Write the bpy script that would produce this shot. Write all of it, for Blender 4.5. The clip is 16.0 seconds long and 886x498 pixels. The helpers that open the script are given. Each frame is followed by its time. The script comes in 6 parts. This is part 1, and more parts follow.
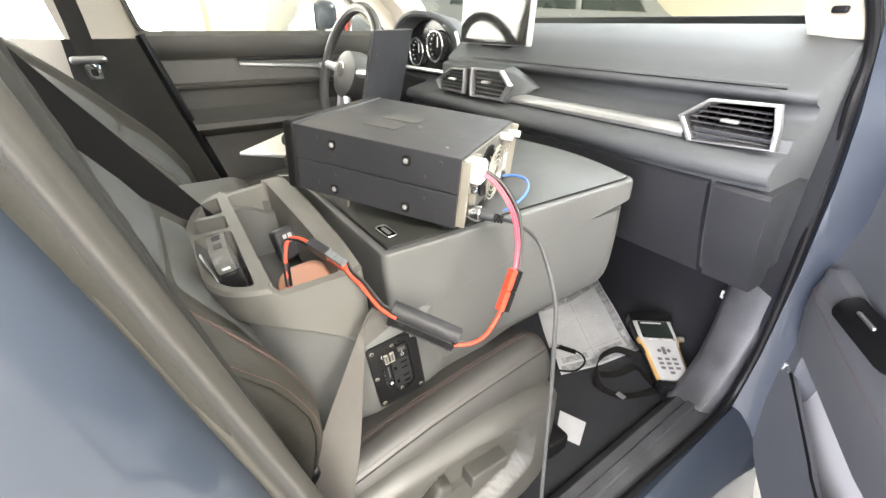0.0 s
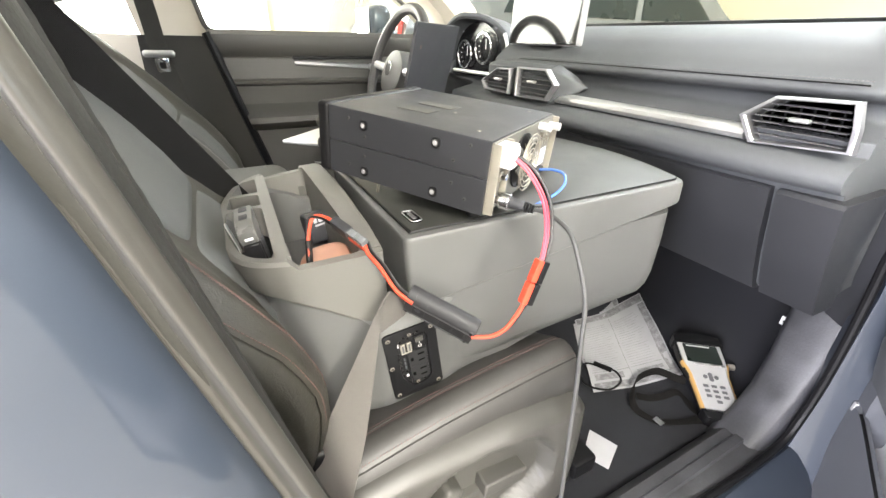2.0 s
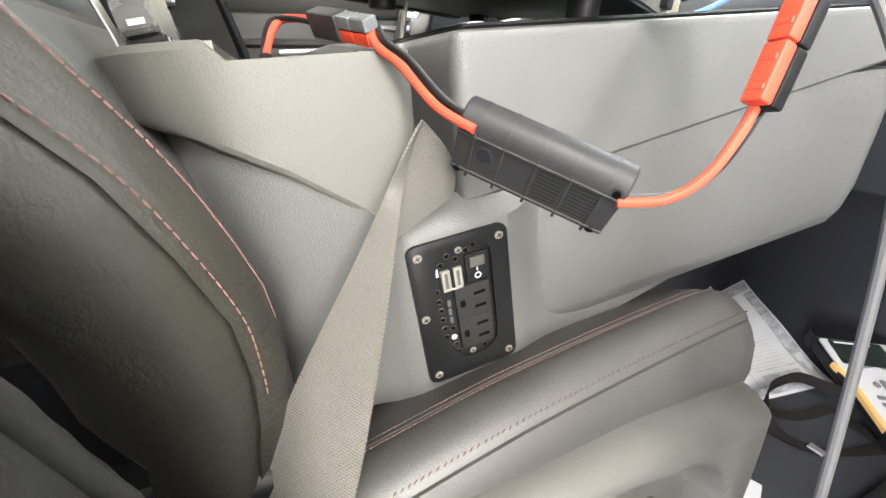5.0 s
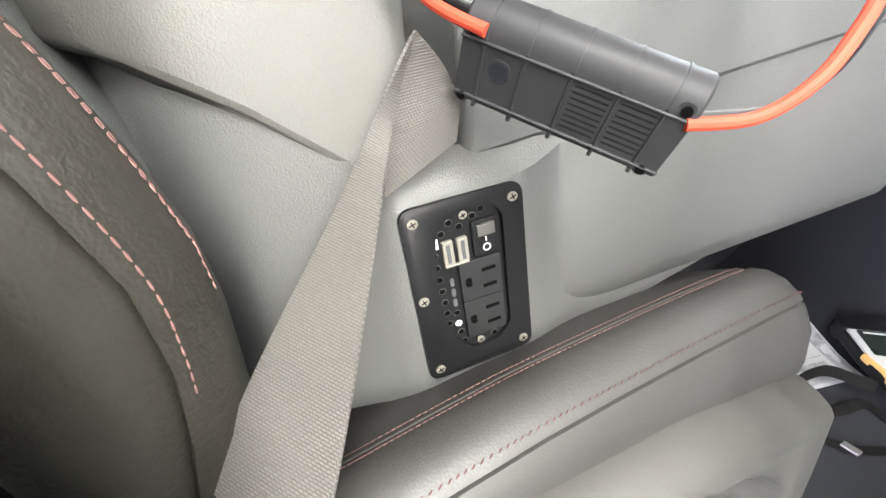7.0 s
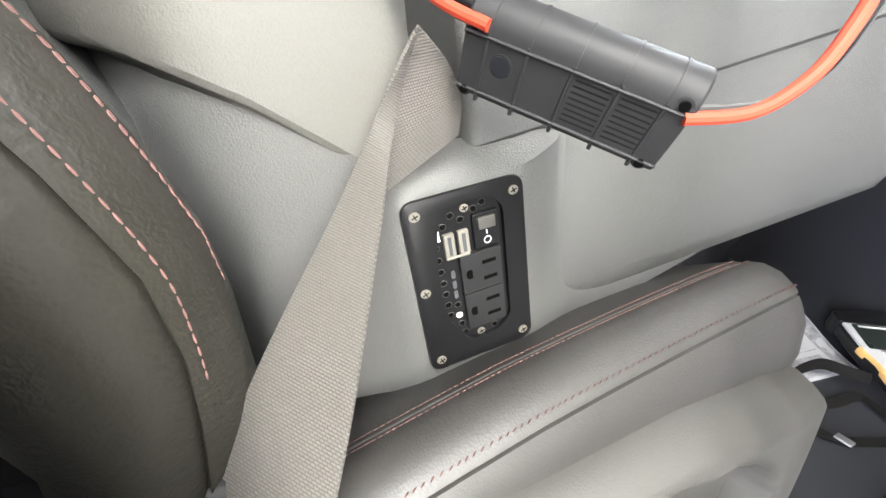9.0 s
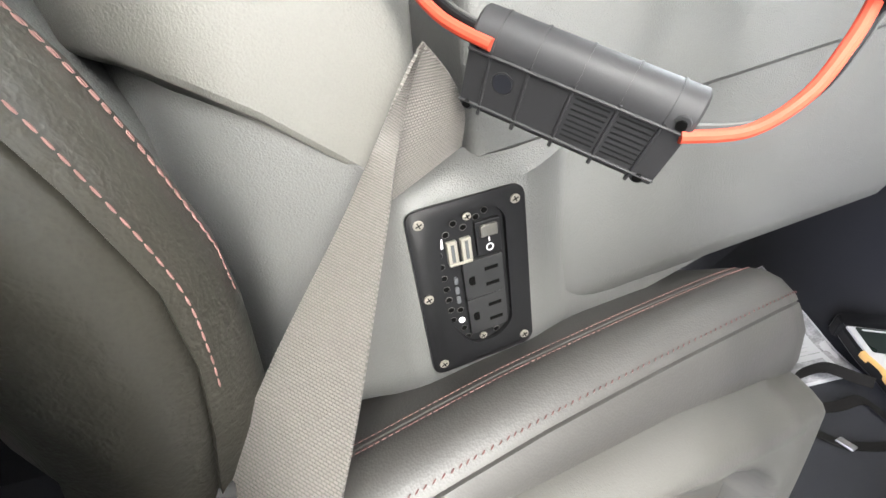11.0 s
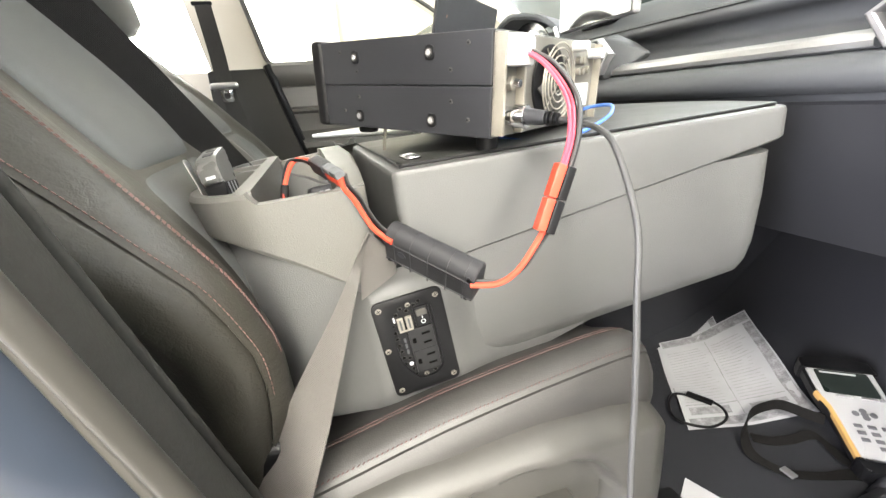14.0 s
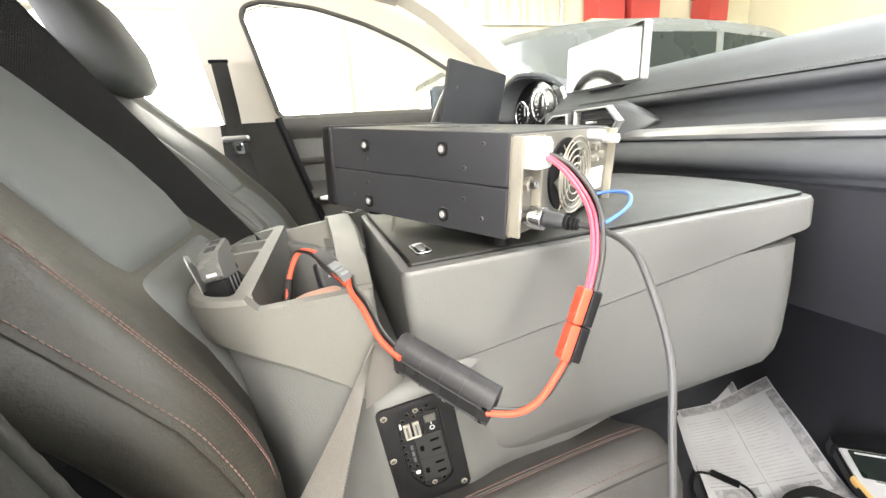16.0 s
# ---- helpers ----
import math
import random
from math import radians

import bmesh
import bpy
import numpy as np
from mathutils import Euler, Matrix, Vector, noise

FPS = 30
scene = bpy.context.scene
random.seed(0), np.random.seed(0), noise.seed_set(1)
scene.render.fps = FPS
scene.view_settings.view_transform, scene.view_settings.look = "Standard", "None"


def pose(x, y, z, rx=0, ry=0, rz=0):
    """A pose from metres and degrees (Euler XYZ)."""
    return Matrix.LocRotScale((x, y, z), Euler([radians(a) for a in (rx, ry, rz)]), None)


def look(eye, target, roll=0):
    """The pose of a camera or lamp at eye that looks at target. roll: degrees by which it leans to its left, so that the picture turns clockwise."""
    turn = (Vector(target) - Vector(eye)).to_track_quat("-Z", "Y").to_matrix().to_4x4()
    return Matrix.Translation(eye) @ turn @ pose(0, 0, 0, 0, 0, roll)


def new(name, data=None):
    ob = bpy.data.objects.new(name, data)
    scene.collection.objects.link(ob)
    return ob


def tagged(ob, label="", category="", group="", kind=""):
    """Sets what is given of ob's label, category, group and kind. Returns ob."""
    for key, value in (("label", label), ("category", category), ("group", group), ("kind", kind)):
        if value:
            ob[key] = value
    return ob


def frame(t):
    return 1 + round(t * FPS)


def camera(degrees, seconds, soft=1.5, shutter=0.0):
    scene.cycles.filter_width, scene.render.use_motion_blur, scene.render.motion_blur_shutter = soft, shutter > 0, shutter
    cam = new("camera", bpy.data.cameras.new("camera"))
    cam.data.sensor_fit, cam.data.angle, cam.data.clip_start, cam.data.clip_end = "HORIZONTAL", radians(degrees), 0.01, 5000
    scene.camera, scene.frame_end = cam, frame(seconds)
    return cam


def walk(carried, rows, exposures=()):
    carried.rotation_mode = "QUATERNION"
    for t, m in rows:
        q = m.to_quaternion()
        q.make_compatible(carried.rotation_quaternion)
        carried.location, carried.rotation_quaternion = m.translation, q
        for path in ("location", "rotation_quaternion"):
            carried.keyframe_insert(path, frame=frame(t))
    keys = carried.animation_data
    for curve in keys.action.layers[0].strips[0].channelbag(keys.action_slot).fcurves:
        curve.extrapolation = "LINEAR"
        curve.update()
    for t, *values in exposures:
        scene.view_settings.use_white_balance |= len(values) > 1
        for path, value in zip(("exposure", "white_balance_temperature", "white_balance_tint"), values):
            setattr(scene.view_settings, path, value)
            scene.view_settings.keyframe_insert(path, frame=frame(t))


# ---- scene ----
# ---------------------------------------------------------------- camera
cam = camera(94.7, 16.0)
METRES, EYE, TILT, LEAN, TURN = 0.77, 1.05, -28.8, -0.46, -35.0
EXPOSURE = 1.24
ROWS = [
    (0.0, 0.0, 0.0, 0.0, 0.0, 0.0, -0.0),
    (0.5, 0.0043, -0.0054, -0.0197, 2.11, 0.37, -1.55),
    (1.0, 0.0171, 0.0064, -0.0248, 3.64, -0.14, -2.75),
    (1.5, 0.0223, 0.0188, -0.0174, 4.3, 0.31, -2.71),
    (2.0, 0.0273, 0.0305, -0.0379, 5.72, 1.42, -3.94),
    (2.5, 0.0184, 0.0784, -0.0519, 5.83, 2.38, -4.25),
    (3.0, 0.0213, 0.1378, -0.0765, 4.51, 2.14, -3.2),
    (3.5, 0.0172, 0.1785, -0.1019, 4.1, 2.76, -2.78),
    (4.0, 0.0124, 0.213, -0.1297, 5.3, 3.0, -2.88),
    (4.5, -0.0112, 0.2837, -0.1639, 7.8, 3.62, -3.36),
    (5.0, -0.0414, 0.3654, -0.2013, 9.77, 4.8, -3.94),
    (7.3, -0.0528, 0.4345, -0.2196, 9.84, 4.44, -3.37),
    (7.5, -0.0525, 0.4343, -0.2197, 9.84, 4.42, -3.36),
    (8.0, -0.0458, 0.4311, -0.2206, 9.81, 4.37, -3.18),
    (8.5, -0.0485, 0.4281, -0.2226, 9.65, 4.02, -3.26),
    (9.0, -0.0539, 0.4298, -0.2216, 9.67, 3.79, -3.5),
    (11.5, -0.0526, 0.4217, -0.2144, 10.22, 3.35, -3.9),
    (12.0, -0.053, 0.4174, -0.2153, 10.09, 3.11, -3.97),
    (12.5, -0.0362, 0.3566, -0.1811, 10.08, 2.74, -4.29),
    (13.0, 0.0228, 0.2788, -0.1652, 12.73, 4.28, -5.25),
    (13.5, 0.0804, 0.2347, -0.1634, 14.96, 6.36, -4.09),
    (14.0, 0.1093, 0.2114, -0.1667, 16.47, 7.66, -3.58),
    (14.5, 0.0914, 0.2177, -0.1683, 18.21, 8.2, -4.75),
    (15.0, 0.0724, 0.212, -0.1686, 18.75, 8.45, -5.81),
    (15.5, 0.0671, 0.1995, -0.1555, 18.86, 9.18, -5.76),
    (16.0, 0.0917, 0.2214, -0.0814, 17.05, 12.32, -4.25),
]

BETWEEN = [
    (5.2, look((0.084, 0.170, 0.754), (0.829, 1.854, -0.025), -0.8)),
    (12.2, look((0.083, 0.177, 0.759), (0.813, 1.841, -0.076), -0.4)),
    (12.8, look((0.082, 0.122, 0.815), (0.784, 1.797, -0.021), -0.5)),
]

walk(cam, sorted(BETWEEN + [(t, pose(0, 0, EYE, TILT, LEAN, TURN) @ pose(METRES * x, METRES * y, METRES * z, 90 + pitch, roll, yaw)) for t, x, y, z, yaw, pitch, roll in ROWS], key=lambda row: row[0]), [(t, EXPOSURE + stops, kelvin, 10) for t, stops, kelvin in ((0.0, -0.06, 6500), (3.0, 0.03, 6500), (5.0, 0.12, 6300), (7.5, 0.22, 6150), (12.0, 0.22, 6150), (13.0, 0.20, 6350), (14.0, 0.11, 6500), (16.0, 0.12, 6500))])

# ---------------------------------------------------------------- light
world = bpy.data.worlds.new("sky")
scene.world = world
world.use_nodes = True
sky = world.node_tree.nodes.new("ShaderNodeTexSky")
sky.sky_type, sky.sun_disc, sky.sun_elevation, sky.sun_rotation = "NISHITA", False, radians(35), radians(120)
world.node_tree.links.new(sky.outputs[0], world.node_tree.nodes["Background"].inputs[0])
world.node_tree.nodes["Background"].inputs[1].default_value = 0.03


def area(name, eye, target, size, size_y, power, colour):
    data = bpy.data.lights.new(name, "AREA")
    data.shape, data.size, data.size_y, data.energy, data.color = "RECTANGLE", size, size_y, power, colour
    ob = new(name, data)
    ob.matrix_world = look(eye, target)
    return ob


# daylight through the side opening beyond the open door, the garage door behind, and the windows beyond the driver's
# side; unseen fill lamps are added
area("daylight_side_opening", (2.9, -3.0, 1.45), (0.8, 0.4, 0.6), 2.4, 2.2, 78, (0.88, 0.92, 1.0))
area("daylight_rear_opening", (-2.3, -3.0, 1.6), (0.6, 0.3, 0.4), 2.0, 1.9, 30, (1.0, 0.945, 0.84))
area("daylight_garage_door", (-4.6, 1.9, 1.4), (0.2, 1.4, 1.0), 3.2, 2.1, 60, (1.0, 0.95, 0.86))
# added narrow fill that reaches desk and bin while the post shades the bolster
area("desk_side_fill_lamp", (-0.40, -3.3, 1.75), (0.1, 0.4, 0.7), 0.8, 1.5, 150, (1.0, 0.945, 0.84))
# added overhead fill under the closed ceiling, to brighten bin and desk
area("overhead_fill_lamp", (-0.20, -1.15, 2.72), (0.10, 0.2, 0.80), 0.8, 1.5, 155, (1.0, 0.955, 0.87))
area("daylight_open_bay", (-4.4, -1.25, 1.35), (0.6, -0.1, 0.5), 2.4, 2.3, 460, (0.92, 0.91, 1.0))
area("daylight_driver_side", (-2.2, 4.6, 1.5), (-2.2, 0.9, 1.2), 5.0, 2.0, 230, (1.0, 0.95, 0.86))
# added unseen fill ahead of the windscreen, for sheen on the dashboard
area("windscreen_fill_lamp", (2.9, 1.0, 2.5), (2.9, 1.0, 0.0), 1.8, 1.8, 80, (0.95, 0.97, 1.0))


# ---------------------------------------------------------------- materials
def material(name, colour, rough=0.5, metal=0.0, grain=0.0, size=400.0, vary=0.12, patch=6.0, bump=0.0, coat=0.0, spec=0.5, kind="noise", relief=0.0, folds=160.0):
    """A painted, moulded or woven surface: grain at a small scale, blotches at a large one."""
    m = bpy.data.materials.new(name)
    m.use_nodes = True
    n, ln = m.node_tree.nodes, m.node_tree.links
    b = n["Principled BSDF"]
    b.inputs["Metallic"].default_value, b.inputs["Coat Weight"].default_value = metal, coat
    b.inputs["Specular IOR Level"].default_value = spec
    where = n.new("ShaderNodeTexCoord")
    big = n.new("ShaderNodeTexNoise")
    big.inputs["Scale"].default_value, big.inputs["Detail"].default_value = patch, 5
    ln.new(where.outputs["Object"], big.inputs["Vector"])
    if kind == "cells":
        small = n.new("ShaderNodeTexVoronoi")
    elif kind == "weave":
        small = n.new("ShaderNodeTexBrick")
        small.inputs["Color1"].default_value, small.inputs["Color2"].default_value, small.inputs["Mortar"].default_value = (1, 1, 1, 1), (0.8, 0.8, 0.8, 1), (0, 0, 0, 1)
        small.inputs["Mortar Size"].default_value, small.inputs["Mortar Smooth"].default_value = 0.00032, 1.0
        small.inputs["Brick Width"].default_value, small.inputs["Row Height"].default_value = 0.0021, 0.00125
    else:
        small = n.new("ShaderNodeTexNoise")
        small.inputs["Detail"].default_value = 3
    small.inputs["Scale"].default_value = size
    ln.new(where.outputs["UV" if kind == "weave" else "Object"], small.inputs["Vector"])
    fine = small.outputs[0]
    ramp = n.new("ShaderNodeMapRange")
    ramp.inputs["From Min"].default_value, ramp.inputs["From Max"].default_value = 0.3, 0.7
    ramp.inputs["To Min"].default_value, ramp.inputs["To Max"].default_value = 1 - vary, 1 + vary
    ln.new(big.outputs[0], ramp.inputs["Value"])
    tint = n.new("ShaderNodeMapRange")
    tint.inputs["To Min"].default_value, tint.inputs["To Max"].default_value = 1 - grain, 1 + grain
    ln.new(fine, tint.inputs["Value"])
    both = n.new("ShaderNodeMath")
    both.operation = "MULTIPLY"
    ln.new(ramp.outputs[0], both.inputs[0])
    ln.new(tint.outputs[0], both.inputs[1])
    mix = n.new("ShaderNodeVectorMath")
    mix.operation = "SCALE"
    mix.inputs[0].default_value = colour
    ln.new(both.outputs[0], mix.inputs["Scale"])
    ln.new(mix.outputs[0], b.inputs["Base Color"])
    rr = n.new("ShaderNodeMapRange")
    rr.inputs["From Min"].default_value, rr.inputs["From Max"].default_value = 0.3, 0.7
    rr.inputs["To Min"].default_value, rr.inputs["To Max"].default_value = max(rough - 0.07, 0.02), min(rough + 0.07, 1)
    ln.new(big.outputs[0], rr.inputs["Value"])
    ln.new(rr.outputs[0], b.inputs["Roughness"])
    if bump:
        bu = n.new("ShaderNodeBump")
        bu.inputs["Strength"].default_value, bu.inputs["Distance"].default_value = bump, 0.001
        ln.new(fine, bu.inputs["Height"])
        ln.new(bu.outputs[0], b.inputs["Normal"])
        if relief:
            wide = n.new("ShaderNodeTexNoise")
            wide.inputs["Scale"].default_value, wide.inputs["Detail"].default_value, wide.inputs["Distortion"].default_value = folds, 2, 0.6
            ln.new(where.outputs["Object"], wide.inputs["Vector"])
            under = n.new("ShaderNodeBump")
            under.inputs["Strength"].default_value, under.inputs["Distance"].default_value = relief, 0.003
            ln.new(wide.outputs[0], under.inputs["Height"])
            ln.new(under.outputs[0], bu.inputs["Normal"])
    return m


def glass(name, colour=(0.9, 0.95, 0.93)):
    m = bpy.data.materials.new(name)
    m.use_nodes = True
    b = m.node_tree.nodes["Principled BSDF"]
    b.inputs["Base Color"].default_value = (*colour, 1)
    b.inputs["Transmission Weight"].default_value, b.inputs["Roughness"].default_value, b.inputs["IOR"].default_value = 1, 0.0, 1.05
    return m


LEATHER = material("leather", (0.0295, 0.0282, 0.0262), 0.48, 0, 0.10, 700, 0.10, 7, 0.10, kind="cells", spec=0.5, relief=0.05, folds=90)
BOLSTER = material("dark_leather", (0.036, 0.0335, 0.0265), 0.47, 0, 0.10, 700, 0.10, 7, 0.10, kind="cells", spec=0.28, relief=0.17, folds=210)
SUEDE = material("seat_panel", (0.052, 0.053, 0.048), 0.65, 0, 0.2, 900, 0.1, 8, 0.3)
THREAD = material("red_thread", (0.155, 0.080, 0.070), 0.7, 0, 0.2, 2000, 0.1)
DESK = material("grey_desk_plastic", (0.072, 0.072, 0.070), 0.48, 0, 0.10, 900, 0.10, 7, 0.5)
BINPLASTIC = material("beige_grey_bin_plastic", (0.086, 0.083, 0.075), 0.5, 0, 0.10, 900, 0.08, 5, 0.35)
MAT = material("black_desk_mat", (0.024, 0.0245, 0.0215), 0.45, 0, 0.10, 1200, 0.05, 9, 0.1, spec=0.8)
RADIO = material("black_metal_case", (0.018, 0.0185, 0.021), 0.42, 0.0, 0.15, 1500, 0.08, 9, 0.25)
BLACK = material("black_plastic", (0.006, 0.006, 0.0065), 0.42, 0, 0.1, 900, 0.1, 9, 0.08, spec=0.18)
GLOSS = material("gloss_black", (0.005, 0.005, 0.0055), 0.15, 0, 0.0, 500, 0.05, spec=0.35)
TRIM = material("dark_soft_trim", (0.040, 0.0385, 0.034), 0.5, 0, 0.12, 1100, 0.08, 5, 0.35)
DASH = material("soft_dashboard", (0.050, 0.053, 0.0565), 0.60, 0, 0.12, 1200, 0.08, 5, 0.35, spec=0.3)
DASHLOW = material("hard_dashboard", (0.019, 0.0197, 0.0225), 0.48, 0, 0.1, 900, 0.08, 6, 0.3)
IVORY = material("ivory_pillar_trim", (0.52, 0.48, 0.39), 0.7, 0, 0.08, 900, 0.05, 4, 0.2)
HEADLINER = material("headliner", (0.38, 0.35, 0.28), 0.85, 0, 0.1, 1400, 0.05, 4, 0.2)
SILVER = material("satin_silver", (0.68, 0.68, 0.68), 0.42, 1, 0.05, 600, 0.06, 12)
CHROME = material("chrome", (0.75, 0.75, 0.76), 0.12, 1, 0.0, 600, 0.05, 12)
NICKEL = material("plated_rear_frame", (0.25, 0.232, 0.195), 0.42, 0.45, 0.15, 900, 0.1, 30)
STEEL = material("dull_steel", (0.20, 0.188, 0.16), 0.42, 0.45, 0.15, 900, 0.1, 30)
PAINT = material("blue_car_paint", (0.021, 0.028, 0.040), 0.45, 0.0, 0.04, 1500, 0.06, 3, 0, coat=1.0)
FARPOST = material("dark_post_plastic", (0.027, 0.026, 0.0215), 0.55, 0, 0.12, 900, 0.1, 6, 0.3, spec=0.3)
LINING = material("dark_pillar_lining", (0.027, 0.0262, 0.0222), 0.7, 0, 0.15, 300, 0.15, 8, 0.4, spec=0.2)
RUBBER = material("grey_rubber_seal", (0.038, 0.0357, 0.030), 0.36, 0, 0.04, 700, 0.12, 5, 0.04)
PALE = material("pale_grey_plastic", (0.50, 0.50, 0.51), 0.55, 0, 0.08, 900, 0.08, 6, 0.3)
FERRITE = material("dark_filter_plastic", (0.022, 0.022, 0.0235), 0.5, 0, 0.1, 1500, 0.08, 30, 0.05, spec=0.2)
OUTLET = material("black_outlet_plastic", (0.0125, 0.0125, 0.013), 0.45, 0, 0.08, 1500, 0.08, 30, 0.05, spec=0.25)
KEYGREY = material("grey_key_rubber", (0.25, 0.25, 0.255), 0.6, 0, 0.1, 900, 0.08)
VOID = material("dark_opening", (0.002, 0.002, 0.002), 0.9, 0, 0.1, 900, 0.1, spec=0.05)
PEWTER = material("satin_pewter", (0.36, 0.36, 0.37), 0.46, 1, 0.05, 600, 0.06, 12)
CARPET = material("black_carpet", (0.0065, 0.007, 0.0098), 0.95, 0, 0.5, 900, 0.25, 5, 1.0)
COVER = material("seat_side_plastic", (0.042, 0.0405, 0.036), 0.46, 0, 0.10, 900, 0.10, 9, 0.2)
SCUFF = material("scuffed_sill_plastic", (0.042, 0.0425, 0.046), 0.45, 0, 0.25, 250, 0.35, 14, 0.3)
# black for the carry strap; also puts shade into the shoulder belt's colour
DARKWEB = material("black_and_shaded_webbing", (0.008, 0.0074, 0.0068), 0.8, 0, 0.35, 1.0, 0.1, 9, 0.8, kind="weave", spec=0.12)
GREYWEB = material("grey_belt_webbing", (0.045, 0.043, 0.038), 0.75, 0, 0.35, 1.0, 0.1, 9, 0.8, kind="weave", spec=0.15)
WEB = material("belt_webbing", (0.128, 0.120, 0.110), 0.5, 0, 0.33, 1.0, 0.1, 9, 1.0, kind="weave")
ORANGE = material("orange_red_insulation", (0.40, 0.050, 0.026), 0.62, 0, 0.05, 500, 0.1, 20, spec=0.2)
RED = material("red_plastic", (0.42, 0.040, 0.017), 0.45, 0, 0.05, 500, 0.1, 20)
PINK = material("red_wire", (0.60, 0.05, 0.08), 0.4, 0, 0.05, 500, 0.1, 20)
BLUE = material("blue_wire", (0.05, 0.13, 0.42), 0.4, 0, 0.05, 500, 0.1, 20)
GREYWIRE = material("grey_coax", (0.032, 0.032, 0.031), 0.6, 0, 0.05, 500, 0.1, 20)
WHITE = material("white_plastic", (0.46, 0.46, 0.45), 0.4, 0, 0.04, 600, 0.05)
PAPER = material("printed_paper", (0.33, 0.33, 0.34), 0.7, 0, 0.04, 600, 0.06, 20)
INK = material("grey_print", (0.20, 0.20, 0.205), 0.7, 0, 0.6, 300, 0.4, 60)
YELLOW = material("yellow_rubber", (0.42, 0.25, 0.085), 0.5, 0, 0.05, 600, 0.08)
TAN = material("tan_leather", (0.32, 0.155, 0.10), 0.6, 0, 0.1, 700, 0.12, 20, 0.3)
SCREEN = material("dark_screen", (0.012, 0.016, 0.014), 0.3, 0, 0, 500, 0.02, spec=0.25)
DISPLAY = material("glossy_display", (0.02, 0.02, 0.02), 0.05, 0, 0, 500, 0.02, spec=0.6)
CONCRETE = material("garage_concrete", (0.23, 0.225, 0.215), 0.8, 0, 0.15, 120, 0.2, 1.2, 0.4)
WALLWHITE = material("white_wall_paint", (0.80, 0.79, 0.75), 0.8, 0, 0.03, 300, 0.05, 1.5, 0.2)
WALLBEIGE = material("beige_wall_paint", (0.66, 0.60, 0.43), 0.8, 0, 0.03, 300, 0.06, 1.5, 0.2)
DARKCAR = material("dark_green_car_paint", (0.10, 0.105, 0.10), 0.25, 0.2, 0.03, 900, 0.05, 3, 0, coat=0.8)
REDBOX = material("red_tool_chest", (0.45, 0.05, 0.04), 0.4, 0, 0.05, 500, 0.1, 4)
CARGLASS = glass("clear_glass")


# ---------------------------------------------------------------- shapes
def root(name, label, category, m=None, group="", kind=""):
    ob = new(name)
    ob.matrix_basis = m or Matrix()
    ob.empty_display_size = 0.05
    return tagged(ob, label, category, group, kind)


def part(name, bm, stuff, parent=None, label="", sharp=35):
    me = bpy.data.meshes.new(name)
    bmesh.ops.recalc_face_normals(bm, faces=bm.faces)
    bm.to_mesh(me)
    bm.free()
    me.polygons.foreach_set("use_smooth", [True] * len(me.polygons))
    me.set_sharp_from_angle(angle=radians(sharp))
    me.materials.append(stuff)
    ob = new(name, me)
    ob.parent = parent
    if len(me.polygons) < 260:
        flat = ob.modifiers.new("flat_faces", "WEIGHTED_NORMAL")
        flat.keep_sharp = True
    return tagged(ob, label)


def box(size, at=(0, 0, 0), bevel=0.002, seg=2, m=None, bm=None):
    bm2 = bmesh.new()
    bmesh.ops.create_cube(bm2, size=1)
    bmesh.ops.scale(bm2, vec=size, verts=bm2.verts)
    if bevel:
        bmesh.ops.bevel(bm2, geom=bm2.edges[:], offset=bevel, segments=seg, affect="EDGES", profile=0.5)
    bmesh.ops.translate(bm2, vec=at, verts=bm2.verts)
    return join(bm, bm2, m)


def join(bm, other, m=None):
    if m:
        bmesh.ops.transform(other, matrix=m, verts=other.verts)
    if bm is None:
        return other
    vs = {v: bm.verts.new(v.co) for v in other.verts}
    for f in other.faces:
        bm.faces.new([vs[v] for v in f.verts])
    other.free()
    return bm


def prism(poly, depth, bevel=0.0, seg=2, m=None, bm=None):
    """A polygon in the x-y plane, raised along z from 0 to depth."""
    b = bmesh.new()
    low = [b.verts.new((x, y, 0)) for x, y in poly]
    high = [b.verts.new((x, y, depth)) for x, y in poly]
    b.faces.new(low[::-1])
    b.faces.new(high)
    n = len(poly)
    for i in range(n):
        b.faces.new((low[i], low[(i + 1) % n], high[(i + 1) % n], high[i]))
    if bevel:
        bmesh.ops.bevel(b, geom=[e for e in b.edges], offset=bevel, segments=seg, affect="EDGES", profile=0.5)
    return join(bm, b, m)


def loft(rings, closed=True, caps=True, bm=None):
    """A skin over rings of equally many points."""
    b = bm or bmesh.new()
    vs = [[b.verts.new(p) for p in r] for r in rings]
    n = len(rings[0])
    for a, c in zip(vs, vs[1:]):
        for i in range(n if closed else n - 1):
            b.faces.new((a[i], a[(i + 1) % n], c[(i + 1) % n], c[i]))
    if caps and closed:
        b.faces.new(vs[0][::-1])
        b.faces.new(vs[-1])
    return b


def smooth(points, steps=8, closed=False):
    """A Catmull-Rom curve through the points."""
    p = [Vector(q) for q in points]
    out, n = [], len(p)
    for i in range(n if closed else n - 1):
        a, b, c, d = (p[(i - 1) % n], p[i], p[(i + 1) % n], p[(i + 2) % n]) if closed else (p[max(i - 1, 0)], p[i], p[i + 1], p[min(i + 2, n - 1)])
        for k in range(steps):
            t = k / steps
            out.append(0.5 * (2 * b + (c - a) * t + (2 * a - 5 * b + 4 * c - d) * t * t + (3 * b - a - 3 * c + d) * t ** 3))
    if not closed:
        out.append(p[-1])
    return out


